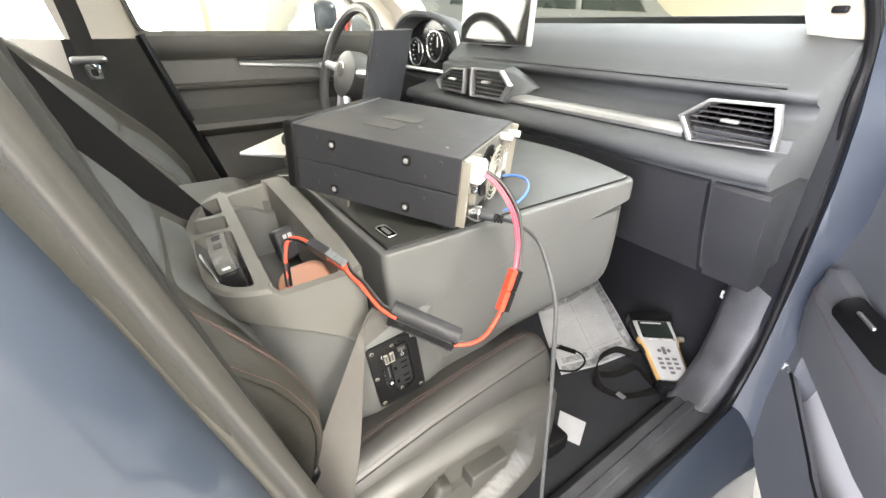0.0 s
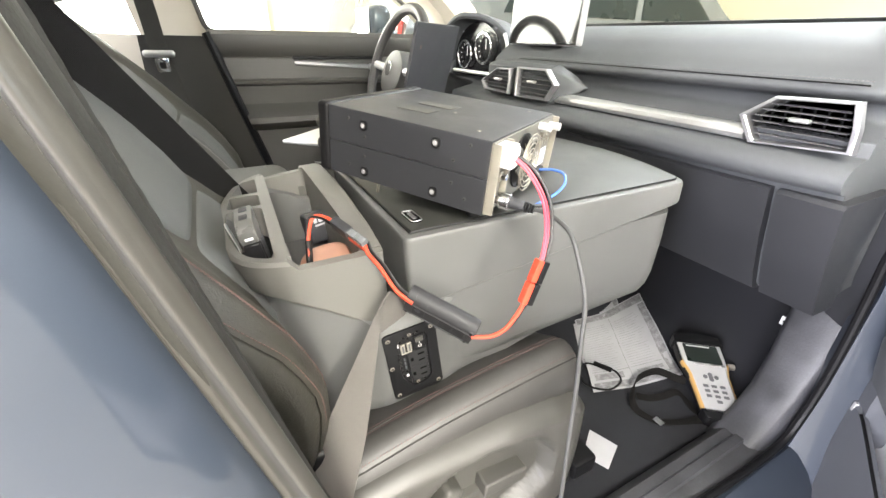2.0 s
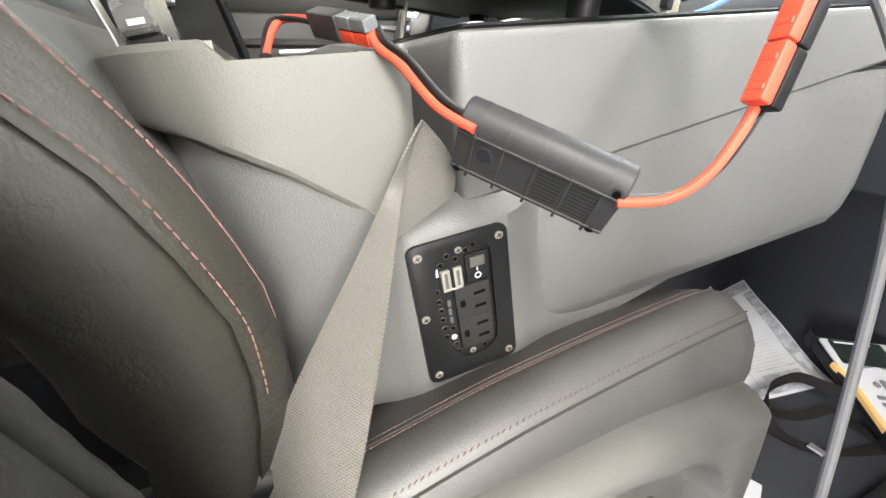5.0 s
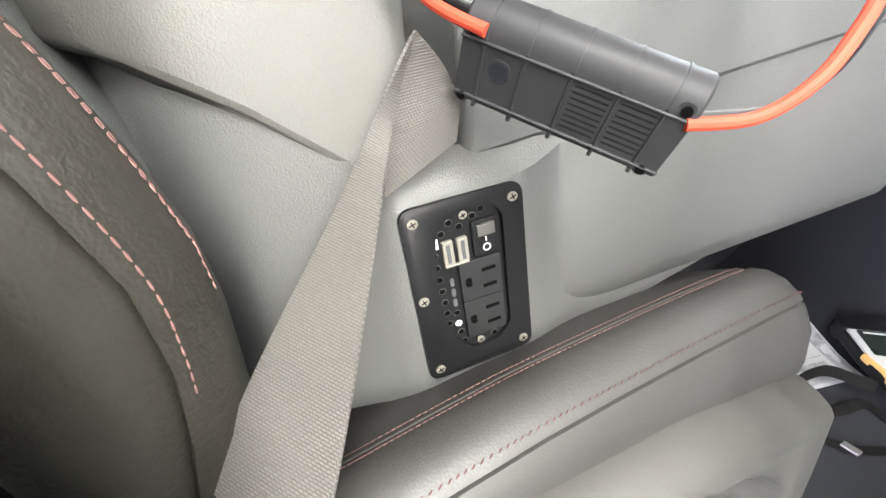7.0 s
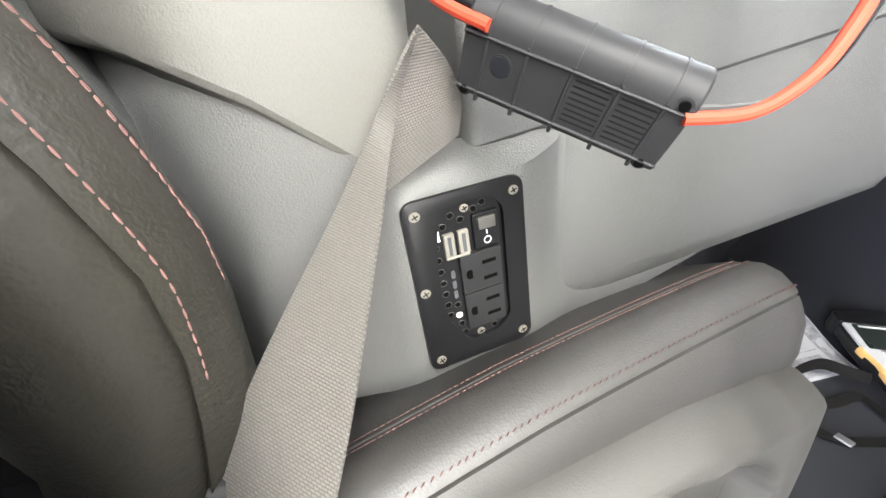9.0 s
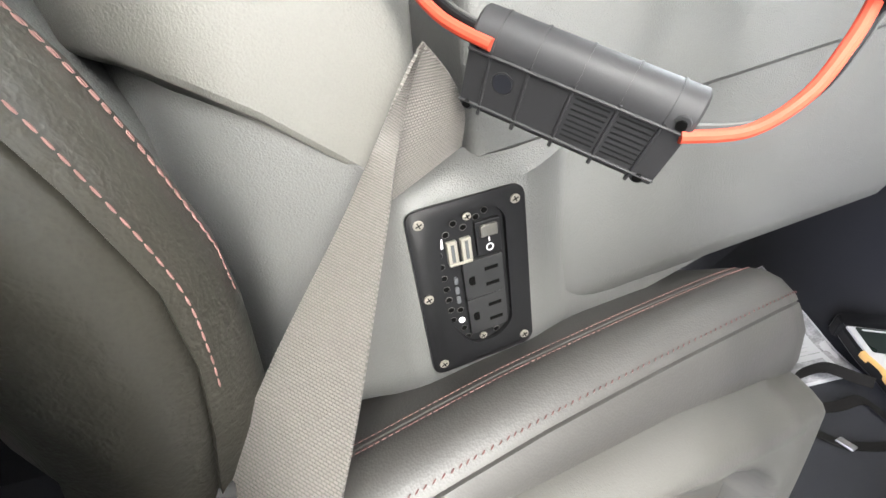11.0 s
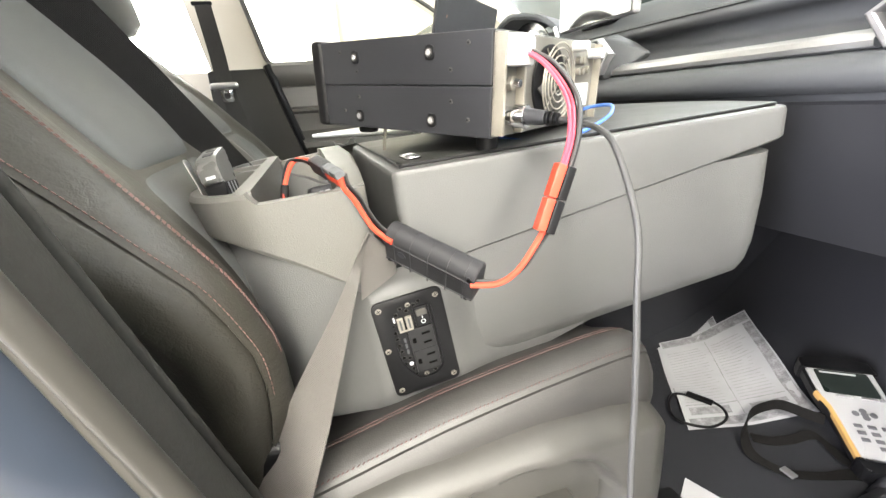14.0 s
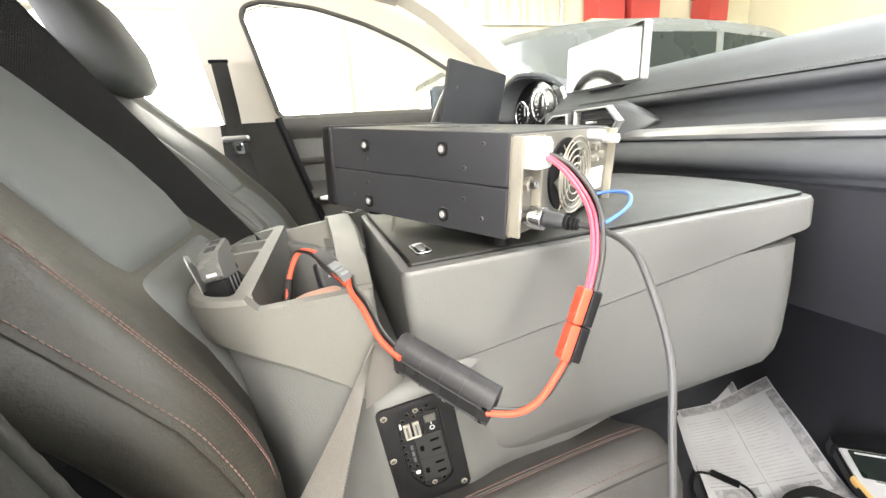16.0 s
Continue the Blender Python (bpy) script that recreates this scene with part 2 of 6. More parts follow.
def tube(points, r, n=10, steps=8, bm=None, straight=False):
    path = [Vector(q) for q in points] if straight else smooth(points, steps)
    side = Vector((0.3, 0.5, 0.8))
    rings = []
    for i, q in enumerate(path):
        d = (path[min(i + 1, len(path) - 1)] - path[max(i - 1, 0)]).normalized()
        side = (side - d * side.dot(d))
        side = side.normalized() if side.length > 1e-4 else d.orthogonal().normalized()
        up = d.cross(side)
        rings.append([q + (side * math.cos(a) + up * math.sin(a)) * r for a in (2 * math.pi * k / n for k in range(n))])
    return loft(rings, bm=bm)


def ring_tube(points, r, n=8, bm=None):
    """A closed tube round a loop of points."""
    b = bm or bmesh.new()
    vs = []
    p = [Vector(q) for q in points]
    c = sum(p, Vector()) / len(p)
    for i, q in enumerate(p):
        d = (p[(i + 1) % len(p)] - p[i - 1]).normalized()
        out = (q - c)
        out = (out - d * out.dot(d)).normalized()
        up = d.cross(out)
        vs.append([b.verts.new(q + (out * math.cos(a) + up * math.sin(a)) * r) for a in (2 * math.pi * k / n for k in range(n))])
    for i in range(len(vs)):
        a, e = vs[i], vs[(i + 1) % len(vs)]
        for k in range(n):
            b.faces.new((a[k], a[(k + 1) % n], e[(k + 1) % n], e[k]))
    return b


def cyl(r, h, m=None, n=20, bevel=0.0, bm=None, r2=None):
    """A cylinder from z 0 to h."""
    b = bmesh.new()
    bmesh.ops.create_cone(b, cap_ends=True, segments=n, radius1=r, radius2=r if r2 is None else r2, depth=h)
    bmesh.ops.translate(b, vec=(0, 0, h / 2), verts=b.verts)
    if bevel:
        bmesh.ops.bevel(b, geom=[e for e in b.edges if len(e.link_faces) == 2 and e.calc_face_angle(0) > 1], offset=bevel, segments=2, affect="EDGES", profile=0.5)
    return join(bm, b, m)


def ribbon(points, sides, thick=0.0013, steps=8, bm=None):
    """A strap: points along its middle, at each the half-width vector."""
    mid, half = smooth(points, steps), smooth(sides, steps)
    rings = []
    for i, (q, s) in enumerate(zip(mid, half)):
        d = (mid[min(i + 1, len(mid) - 1)] - mid[max(i - 1, 0)]).normalized()
        nrm = d.cross(s).normalized() * thick
        rings.append([q - s - nrm, q - s * 0.33 - nrm * 1.3, q + s * 0.33 - nrm * 1.3, q + s - nrm, q + s + nrm, q + s * 0.33 + nrm * 1.3, q - s * 0.33 + nrm * 1.3, q - s + nrm])
    b = bm or bmesh.new()
    first = len(b.faces)
    loft(rings, bm=b)
    # the weave runs along the strap: u across it, v along it, in metres
    uv = b.loops.layers.uv.verify()
    run, where = 0.0, {}
    for i, (q, s) in enumerate(zip(mid, half)):
        run += (q - mid[i - 1]).length if i else 0.0
        for r, k in zip(rings[i], (-1, -0.33, 0.33, 1, 1, 0.33, -0.33, -1)):
            where[tuple(round(c, 5) for c in r)] = (0.023 * k, run)
    b.faces.ensure_lookup_table()
    for face in b.faces[first:]:
        for lp in face.loops:
            lp[uv].uv = where.get(tuple(round(c, 5) for c in lp.vert.co), (0, 0))
    return b


def rounded(w, h, r, n=5, at=(0, 0)):
    """The outline of a rectangle with round corners, about at."""
    out = []
    for cx, cy, a0 in ((w / 2 - r, h / 2 - r, 0), (-w / 2 + r, h / 2 - r, 90), (-w / 2 + r, -h / 2 + r, 180), (w / 2 - r, -h / 2 + r, 270)):
        out += [(at[0] + cx + r * math.cos(radians(a0 + 90 * k / n)), at[1] + cy + r * math.sin(radians(a0 + 90 * k / n))) for k in range(n + 1)]
    return out


def stitches(path, length, gap, r, bm=None, slant=0.0):
    """A row of short threads along a smooth path, each turned a little across it."""
    bm = bm or bmesh.new()
    p = smooth(path, 24)
    run = [0.0]
    for a, b in zip(p, p[1:]):
        run.append(run[-1] + (b - a).length)

    def at(s):
        return Vector([float(np.interp(s, run, [q[i] for q in p])) for i in range(3)])
    s, k = 0.0, 0
    while s + length < run[-1]:
        a, b = at(s), at(s + length)
        d = (b - a).normalized()
        side = d.orthogonal().normalized()
        up = d.cross(side)
        turn = Vector((0, slant, 0))
        ends = [[q + (side * math.cos(t) + up * math.sin(t)) * r * f + turn * h for t in (0, 1.57, 3.14, 4.71)] for q, f, h in ((a, 0.5, -1), (a.lerp(b, 0.3), 1, -0.4), (a.lerp(b, 0.7), 1, 0.4), (b, 0.5, 1))]
        loft(ends, bm=bm)
        s, k = s + length + gap * (1 + 0.25 * math.sin(7.3 * k)), k + 1
    return bm


def round_poly(poly, radii, n=5):
    """A polygon with its corners rounded."""
    out, k = [], len(poly)
    for i in range(k):
        p, a, b, r = Vector(poly[i]), Vector(poly[i - 1]), Vector(poly[(i + 1) % k]), radii[i]
        da, db = (a - p).normalized(), (b - p).normalized()
        s, e = p + da * min(r, (a - p).length * 0.49), p + db * min(r, (b - p).length * 0.49)
        for j in range(n + 1):
            t = j / n
            out.append(tuple((1 - t) ** 2 * s + 2 * t * (1 - t) * p + t * t * e))
    return out


def shrink(poly, d):
    c = Vector((sum(p[0] for p in poly) / len(poly), sum(p[1] for p in poly) / len(poly)))
    out, k = [], len(poly)
    for i in range(k):
        t = (Vector(poly[(i + 1) % k]) - Vector(poly[i - 1])).normalized()
        nrm = Vector((-t.y, t.x))
        if nrm.dot(c - Vector(poly[i])) < 0:
            nrm = -nrm
        out.append(tuple(Vector(poly[i]) + nrm * d))
    return out



def carve(ob, cutters):
    """Cuts solids out of a mesh object for good."""
    for i, c in enumerate(cutters):
        mod = ob.modifiers.new("cut", "BOOLEAN")
        mod.operation, mod.solver, mod.object = "DIFFERENCE", "EXACT", c
    bpy.context.view_layer.update()
    me = bpy.data.meshes.new_from_object(ob.evaluated_get(bpy.context.evaluated_depsgraph_get()))
    ob.modifiers.clear()
    old, ob.data = ob.data, me
    bpy.data.meshes.remove(old)
    for c in cutters:
        bpy.data.objects.remove(c)
    me.polygons.foreach_set("use_smooth", [True] * len(me.polygons))
    me.set_sharp_from_angle(angle=radians(35))
    return ob


def slab(name, x0, x1, y0, y1, z0, z1, stuff, label, category, bevel=0.0):
    ob = part(name, box((x1 - x0, y1 - y0, z1 - z0), ((x0 + x1) / 2, (y0 + y1) / 2, (z0 + z1) / 2), bevel), stuff)
    return tagged(ob, label, category, kind="structure")


def cutter(bm, m=None):
    me = bpy.data.meshes.new("cutter")
    bmesh.ops.recalc_face_normals(bm, faces=bm.faces)
    bm.to_mesh(me)
    bm.free()
    ob = new("cutter", me)
    if m:
        ob.matrix_basis = m
    return ob


# ---------------------------------------------------------------- garage
GROUND = -0.12
slab("floor", -5.0, 6.5, -4.0, 5.0, GROUND - 0.2, GROUND, CONCRETE, "grey concrete garage floor under the car", "floor")
slab("ceiling", -5.0, 6.5, -4.0, 5.0, 2.75, 2.9, WALLWHITE, "white painted garage ceiling", "ceiling")
wall = slab("wall_west", -5.0, 6.5, 4.8, 5.0, GROUND, 2.75, WALLWHITE, "bright white garage wall beyond the driver's side", "wall")
slab("wall_north", 6.3, 6.5, -4.0, 4.8, GROUND, 2.75, WALLBEIGE, "beige garage wall in front of the car", "wall")
slab("wall_east", 2.6, 6.3, -4.0, -3.8, GROUND, 2.75, WALLWHITE, "white garage wall beside the open side door", "wall")
slab("wall_south", -5.0, -4.8, 3.6, 4.8, GROUND, 2.75, WALLWHITE, "white garage wall beside the open garage door", "wall")

# ---------------------------------------------------------------- car body
# floor pan, sill, kick panel
def pan():
    sections = []
    for x, z in ((-0.9, 0.30), (0.0, 0.215), (0.55, 0.205), (0.85, 0.205), (1.0, 0.225), (1.14, 0.29), (1.34, 0.45), (1.45, 0.62)):
        sections.append([(x, 0.22, z + 0.03), (x, 0.27, z + 0.006), (x, 0.33, z), (x, 0.70, z), (x, 0.74, z + 0.02), (x, 0.77, z + 0.20), (x, 1.08, z + 0.20), (x, 1.11, z + 0.02), (x, 1.15, z), (x, 1.60, z), (x, 1.66, z + 0.03), (x, 1.66, z - 0.12), (x, 0.22, z - 0.12)])
    return loft(sections)


tagged(part("carpet", pan(), CARPET), "black carpeted car floor, dusty near the sill", "carpet", kind="structure")


def sill():
    """Scuff plate along the door opening, with ridges, rising into the kick panel."""
    prof = ((0.27, 0.205), (0.262, 0.232), (0.245, 0.248), (0.225, 0.250), (0.222, 0.255), (0.205, 0.256), (0.202, 0.250), (0.18, 0.250), (0.165, 0.243), (0.16, 0.215), (0.16, 0.14), (0.27, 0.14))
    return loft([[(x, y, z + 0.0) for y, z in prof] for x in (-0.15, 0.2, 0.5, 0.8, 1.0)])


tagged(part("sill_trim", sill(), SCUFF), "scuffed dark grey plastic door sill trim", "sill", kind="structure")


def kick():
    rings = []
    for x, y, z in ((0.875, 0.262, 0.222), (0.905, 0.260, 0.246), (0.945, 0.258, 0.272), (0.99, 0.258, 0.322), (1.035, 0.265, 0.395), (1.07, 0.275, 0.47), (1.10, 0.283, 0.545), (1.12, 0.285, 0.62), (1.13, 0.285, 0.72)):
        rings.append([(x + 0.03, y + 0.015, z - 0.05), (x + 0.004, y + 0.010, z - 0.006), (x - 0.006, y - 0.004, z + 0.004), (x - 0.012, y - 0.045, z + 0.012), (x - 0.014, 0.190, z + 0.010), (x - 0.010, 0.178, z + 0.004), (x - 0.004, 0.172, z - 0.004), (x + 0.06, 0.165, z - 0.05)])
    return loft(rings)


tagged(part("kick_panel", kick(), SCUFF, None, "", 60), "grey plastic kick panel at the front of the footwell", "kick panel", kind="structure")

# painted body side: sill outside, front post, rear post
def body_sill():
    prof = ((0.165, 0.246), (0.15, 0.252), (0.135, 0.245), (0.105, 0.215), (0.065, 0.15), (0.035, 0.02), (0.16, 0.02))
    return loft([[(x, y, z) for y, z in prof] for x in (-0.6, 0.0, 0.5, 0.97)])


tagged(part("body_sill", body_sill(), PAINT), "dark blue painted car sill below the door opening", "car body", kind="structure")


def front_post():
    rings = []
    for x, y, z, d in ((0.93, 0.155, 0.10, 0.10), (0.965, 0.152, 0.26, 0.09), (0.99, 0.152, 0.42, 0.08), (1.00, 0.158, 0.62, 0.075), (0.985, 0.165, 0.80, 0.07), (0.965, 0.175, 0.93, 0.065), (0.93, 0.19, 1.06, 0.06), (0.70, 0.235, 1.25, 0.05), (0.42, 0.29, 1.40, 0.05)):
        rings.append([(x, y, z), (x + 0.02, y - d * 0.6, z), (x + 0.05, y - d, z), (x + 0.30, y - d - 0.02, z + 0.02), (x + 0.30, y + 0.02, z + 0.02), (x + 0.05, y + 0.035, z)])
    return loft(rings)


tagged(part("front_pillar", front_post(), PAINT), "dark blue painted windscreen pillar and hinge post", "car body", kind="structure")


def seal_path():
    return [(0.16, 0.172, 0.24), (0.5, 0.168, 0.262), (0.8, 0.160, 0.262), (0.92, 0.158, 0.275), (0.965, 0.158, 0.33), (0.985, 0.160, 0.45), (0.99, 0.168, 0.62), (0.975, 0.178, 0.80), (0.95, 0.188, 0.93), (0.91, 0.20, 1.06), (0.68, 0.25, 1.25), (0.40, 0.30, 1.40)]


tagged(part("door_seal", tube(seal_path(), 0.008, 10, 10), BLACK), "black rubber weather seal round the door opening", "seal", kind="structure")

# inner hinge-post trim between dashboard and seal
def post_trim():
    rings = []
    for x, y, z in ((1.17, 0.178, 0.36), (1.09, 0.18, 0.52), (1.03, 0.18, 0.64), (1.00, 0.185, 0.80), (0.985, 0.195, 0.95), (0.965, 0.205, 1.035)):
        rings.append([(x - 0.04, y - 0.01, z), (x - 0.02, y + 0.05, z), (x + 0.15, y + 0.09, z), (x + 0.15, y - 0.01, z)])
    return loft(rings)


tagged(part("post_trim", post_trim(), DASHLOW), "dark grey plastic trim beside the dashboard end", "trim", kind="structure")


def pillar_trim(flip=False):
    rings = []
    for x, y, z in ((0.985, 0.205, 1.03), (0.93, 0.222, 1.10), (0.80, 0.245, 1.20), (0.62, 0.275, 1.32), (0.42, 0.31, 1.41)):
        a = [(x - 0.037, y - 0.004, z - 0.008), (x - 0.037, y + 0.035, z - 0.006), (x - 0.024, y + 0.076, z - 0.004), (x + 0.06, y + 0.088, z + 0.02), (x + 0.09, y + 0.02, z + 0.03), (x + 0.02, y - 0.012, z + 0.01)]
        rings.append([(q[0], 1.86 - q[1], q[2]) for q in a] if flip else a)
    return loft(rings)


pil = tagged(part("pillar_trim_1", pillar_trim(), IVORY), "ivory plastic windscreen pillar trim with a black slot", "trim", kind="structure")
for dz in (0.0, 0.022):
    part("slot", box((0.014, 0.020, 0.010), (0.899 - dz * 1.2, 0.240 + dz * 0.35, 1.075 + dz), 0.003), BLACK, pil, "black vent slot")
tagged(part("pillar_trim_2", pillar_trim(True), IVORY), "ivory plastic windscreen pillar trim on the driver's side", "trim", kind="structure")

# rear post of the passenger opening, close to the camera
def post_at(z):
    """Ridge of the seal, edge of the paint and inner edge of the lining, at a height."""
    d = z - 0.6
    return Vector((0.0597 - 0.206 * d, 0.1974 - 0.095 * d)), Vector((0.0344 - 0.200 * d, 0.2075 - 0.058 * d)), Vector((0.0405 - 0.171 * d, 0.270 - 0.169 * d))


def post_shell(section, zs=(0.02, 0.20, 0.40, 0.60, 0.80, 1.00, 1.20, 1.42)):
    return loft([[(*q, z) for q in section(*post_at(z))] for z in zs])


def moved(p, *steps):
    return [(p.x + a, p.y + b) for a, b in steps]


def rounded_section(pts, n=6):
    """A smooth curve through the points of an outline."""
    pts = [Vector(p) for p in pts]
    out = []
    for i in range(len(pts) - 1):
        a, b, c, d = pts[max(i - 1, 0)], pts[i], pts[i + 1], pts[min(i + 2, len(pts) - 1)]
        for k in range(n):
            t = k / n
            out.append(tuple(0.5 * (2 * b + (c - a) * t + (2 * a - 5 * b + 4 * c - d) * t * t + (3 * b - a - 3 * c + d) * t ** 3)))
    return out + [tuple(pts[-1])]


def seal_section(r, p, b):
    return rounded_section(moved(r, (-0.004, 0.009), (0.001, 0.005), (0.002, 0.0), (-0.001, -0.0045), (-0.006, -0.006)) + moved(r.lerp(p, 0.55), (0.0, -0.0035)) + moved(p, (0.006, -0.0055), (0.001, -0.004), (-0.004, 0.004))) + moved(r, (-0.012, 0.022))


tagged(part("rear_pillar", post_shell(lambda r, p, b: moved(p, (0.0, -0.001), (-0.006, -0.012), (-0.022, -0.022), (-0.06, -0.032), (-0.2, -0.05), (-0.45, -0.06), (-0.45, 0.02), (-0.04, 0.03))), PAINT), "glossy dark blue painted door post between the doors", "car body", kind="structure")
tagged(part("pillar_seal", post_shell(seal_section), RUBBER, sharp=80), "grey rubber door seal along the door post", "seal", kind="structure")
lining = tagged(part("pillar_lining", post_shell(lambda r, p, b: moved(r, (-0.003, 0.005)) + moved(r.lerp(b, 0.35), (0.003, 0.0)) + moved(r.lerp(b, 0.7), (0.004, 0.0)) + moved(b, (0.0, -0.004), (-0.004, 0.004), (-0.05, 0.02)) + moved(p, (-0.08, 0.03), (-0.02, 0.012)), (0.30, 0.45, 0.60, 0.80, 0.95, 1.10, 1.42)), LINING), "dark grey soft lining on the inside of the door post", "trim", kind="structure")

def welt():
    """Rippled edge of the soft lining."""
    rings = []
    for i in range(420):
        z = 0.42 + 0.90 * i / 419
        b = post_at(z)[2]
        r = 0.0042 + 0.00015 * math.sin(i * 1.0) + 0.0001 * math.sin(i * 0.37)
        rings.append([(b.x + 0.001 + r * math.cos(a), b.y - 0.003 + r * math.sin(a), z) for a in (2 * math.pi * k / 8 for k in range(8))])
    return loft(rings)


part("lining_welt", welt(), LINING, lining, "rippled sewn edge of the lining", 80)

# roof, windscreen, far side
def roof():
    rings = []
    for x, z in ((-1.3, 1.40), (-0.6, 1.46), (0.0, 1.47), (0.35, 1.44), (0.48, 1.41)):
        rings.append([(x, y, z - 0.06 * ((y - 0.93) / 0.62) ** 4) for y in (0.30, 0.45, 0.7, 0.93, 1.16, 1.41, 1.56)] + [(x, y, z + 0.04) for y in (1.56, 0.93, 0.30)])
    return loft(rings)


tagged(part("headliner", roof(), HEADLINER), "pale beige fabric headliner", "headliner", kind="structure")
ws = part("windscreen", loft([[(1.12, y, 1.045), (0.49, 0.93 + (y - 0.93) * 0.86, 1.42), (0.494, 0.93 + (y - 0.93) * 0.86, 1.424), (1.124, y, 1.049)] for y in (0.24, 0.6, 0.93, 1.26, 1.62)]), CARGLASS)
ws.visible_shadow = False
tagged(ws, "clear windscreen glass", "windscreen", kind="structure")


def driver_side():
    """Door frame, posts and rear quarter of the far side, with window openings."""
    shell = part("wall_far", prism([(1.25, 0.15), (1.25, 1.02), (1.10, 1.05), (0.46, 1.42), (-1.3, 1.42), (-1.3, 0.15)], 0.06), IVORY)
    shell.matrix_basis = Matrix(((1, 0, 0, 0), (0, 0, 1, 1.70), (0, 1, 0, 0), (0, 0, 0, 1)))
    return shell


def window_cut(poly):
    return cutter(prism(poly, 0.3), Matrix(((1, 0, 0, 0), (0, 0, 1, 1.6), (0, 1, 0, 0), (0, 0, 0, 1))))


FRONT_WINDOW = [(0.052, 1.018), (0.035, 1.10), (0.0, 1.26), (-0.02, 1.345), (-0.005, 1.375), (0.05, 1.393), (0.22, 1.375), (0.40, 1.322), (0.55, 1.255), (0.70, 1.165), (0.84, 1.06), (0.90, 1.018)]
REAR_WINDOW = [(-0.135, 1.005), (-0.165, 1.2), (-0.20, 1.375), (-0.6, 1.375), (-0.95, 1.25), (-1.1, 1.03)]
far = tagged(driver_side(), "beige far side of the car with door windows", "car body", kind="structure")
carve(far, [window_cut(FRONT_WINDOW), window_cut(REAR_WINDOW)])
loop = [(x, 1.692, z) for x, z in round_poly(FRONT_WINDOW, (0.03, 0.02, 0.03, 0.02, 0.02, 0.03, 0.05, 0.05, 0.05, 0.05, 0.03, 0.03))]
tagged(part("window_seal", ring_tube(loop, 0.008, 6), TRIM), "black rubber seal round the driver's window", "seal", kind="structure")
for nm, poly in (("window_1", FRONT_WINDOW), ("window_2", REAR_WINDOW)):
    g = part(nm, prism(poly, 0.004), CARGLASS)
    g.matrix_basis = Matrix(((1, 0, 0, 0), (0, 0, 1, 1.73), (0, 1, 0, 0), (0, 0, 0, 1)))
    g.visible_shadow = False
    tagged(g, "clear door window glass of the far side", "window", kind="structure")


def door_panel():
    """Inner skin of the far door: belt pad, trim step, armrest bulge, pocket."""
    prof = ((1.715, 1.022), (1.675, 1.026), (1.652, 1.012), (1.648, 0.985), (1.660, 0.955), (1.668, 0.945), (1.664, 0.94), (1.662, 0.905), (1.660, 0.875), (1.650, 0.868), (1.652, 0.858), (1.672, 0.85), (1.675, 0.79), (1.650, 0.765), (1.600, 0.752), (1.592, 0.735), (1.605, 0.72), (1.655, 0.70), (1.66, 0.60), (1.635, 0.55), (1.635, 0.36), (1.655, 0.28), (1.715, 0.26))
    return loft([[(x + k * 0.27 * (1.0 - z), y, z) for y, z in prof] for x, k in ((0.055, 1.0), (0.30, 0.3), (0.55, 0.0), (0.80, 0.0), (0.98, 0.0))])


door2 = tagged(part("door_2", door_panel(), TRIM), "closed dark driver's door with a silver trim strip", "car door", kind="structure")
part("trim_strip", loft([[(x, 1.662, 0.935 - 0.06 * (x - 0.31)), (x, 1.652, 0.931 - 0.06 * (x - 0.31)), (x, 1.652, 0.923 - 0.06 * (x - 0.31)), (x, 1.664, 0.918 - 0.06 * (x - 0.31))] for x in (0.31, 0.33, 0.5, 0.62)]), PEWTER, door2, "brushed silver trim strip")
part("door_handle", box((0.09, 0.02, 0.022), (0.63, 1.655, 0.91), 0.006), SILVER, door2, "silver inner door handle")
part("strip_recess", box((0.33, 0.012, 0.012), (0.47, 1.663, 0.942), 0.004), BLACK, door2)
# lower post cover and seat belt on the far post
tagged(part("post_cover", loft([[(a, 1.72, z), (a, 1.655, z), (b, 1.655, z), (b, 1.72, z)] for a, b, z in ((-0.12, 0.225, 0.30), (-0.14, 0.145, 0.6), (-0.145, 0.064, 0.90), (-0.14, 0.036, 1.005))]), FARPOST), "black lower cover of the far door post", "trim", kind="structure")
tagged(part("door_edge_seal", tube([(0.048, 1.66, 1.015), (0.075, 1.648, 0.91), (0.115, 1.642, 0.76), (0.165, 1.64, 0.58), (0.22, 1.64, 0.38)], 0.014, 8, 6), BLACK), "black rubber seal at the edge of the driver's door", "seal", kind="structure")
tagged(part("firewall", box((0.03, 1.7, 1.0), (1.44, 0.93, 0.58), 0.005), BLACK), "dark wall behind the footwell", "wall", kind="structure")
belt2 = root("driver_seat_belt", "dark grey driver's seat belt hanging on the far door post", "seat belt")
part("webbing", ribbon([(-0.105, 1.645, 1.20), (-0.095, 1.63, 1.06), (-0.088, 1.61, 0.95), (-0.06, 1.60, 0.80), (-0.01, 1.60, 0.60), (0.0, 1.61, 0.45)], [(0.024, 0, 0.003)] * 6), GREYWEB, belt2)
part("latch_guide", box((0.085, 0.022, 0.020), (-0.092, 1.604, 0.955), 0.009, 3, pose(0, 0, 0)), SILVER, belt2, "grey plastic belt guide")
tongue = prism(rounded(0.036, 0.040, 0.006), 0.004, 0.001)
tongue_ob = part("latch_tongue", tongue, CHROME, belt2, "metal latch tongue")
tongue_ob.matrix_basis = Matrix.Translation((-0.088, 1.597, 0.925)) @ pose(0, 0, 0, 90, 0, 0)
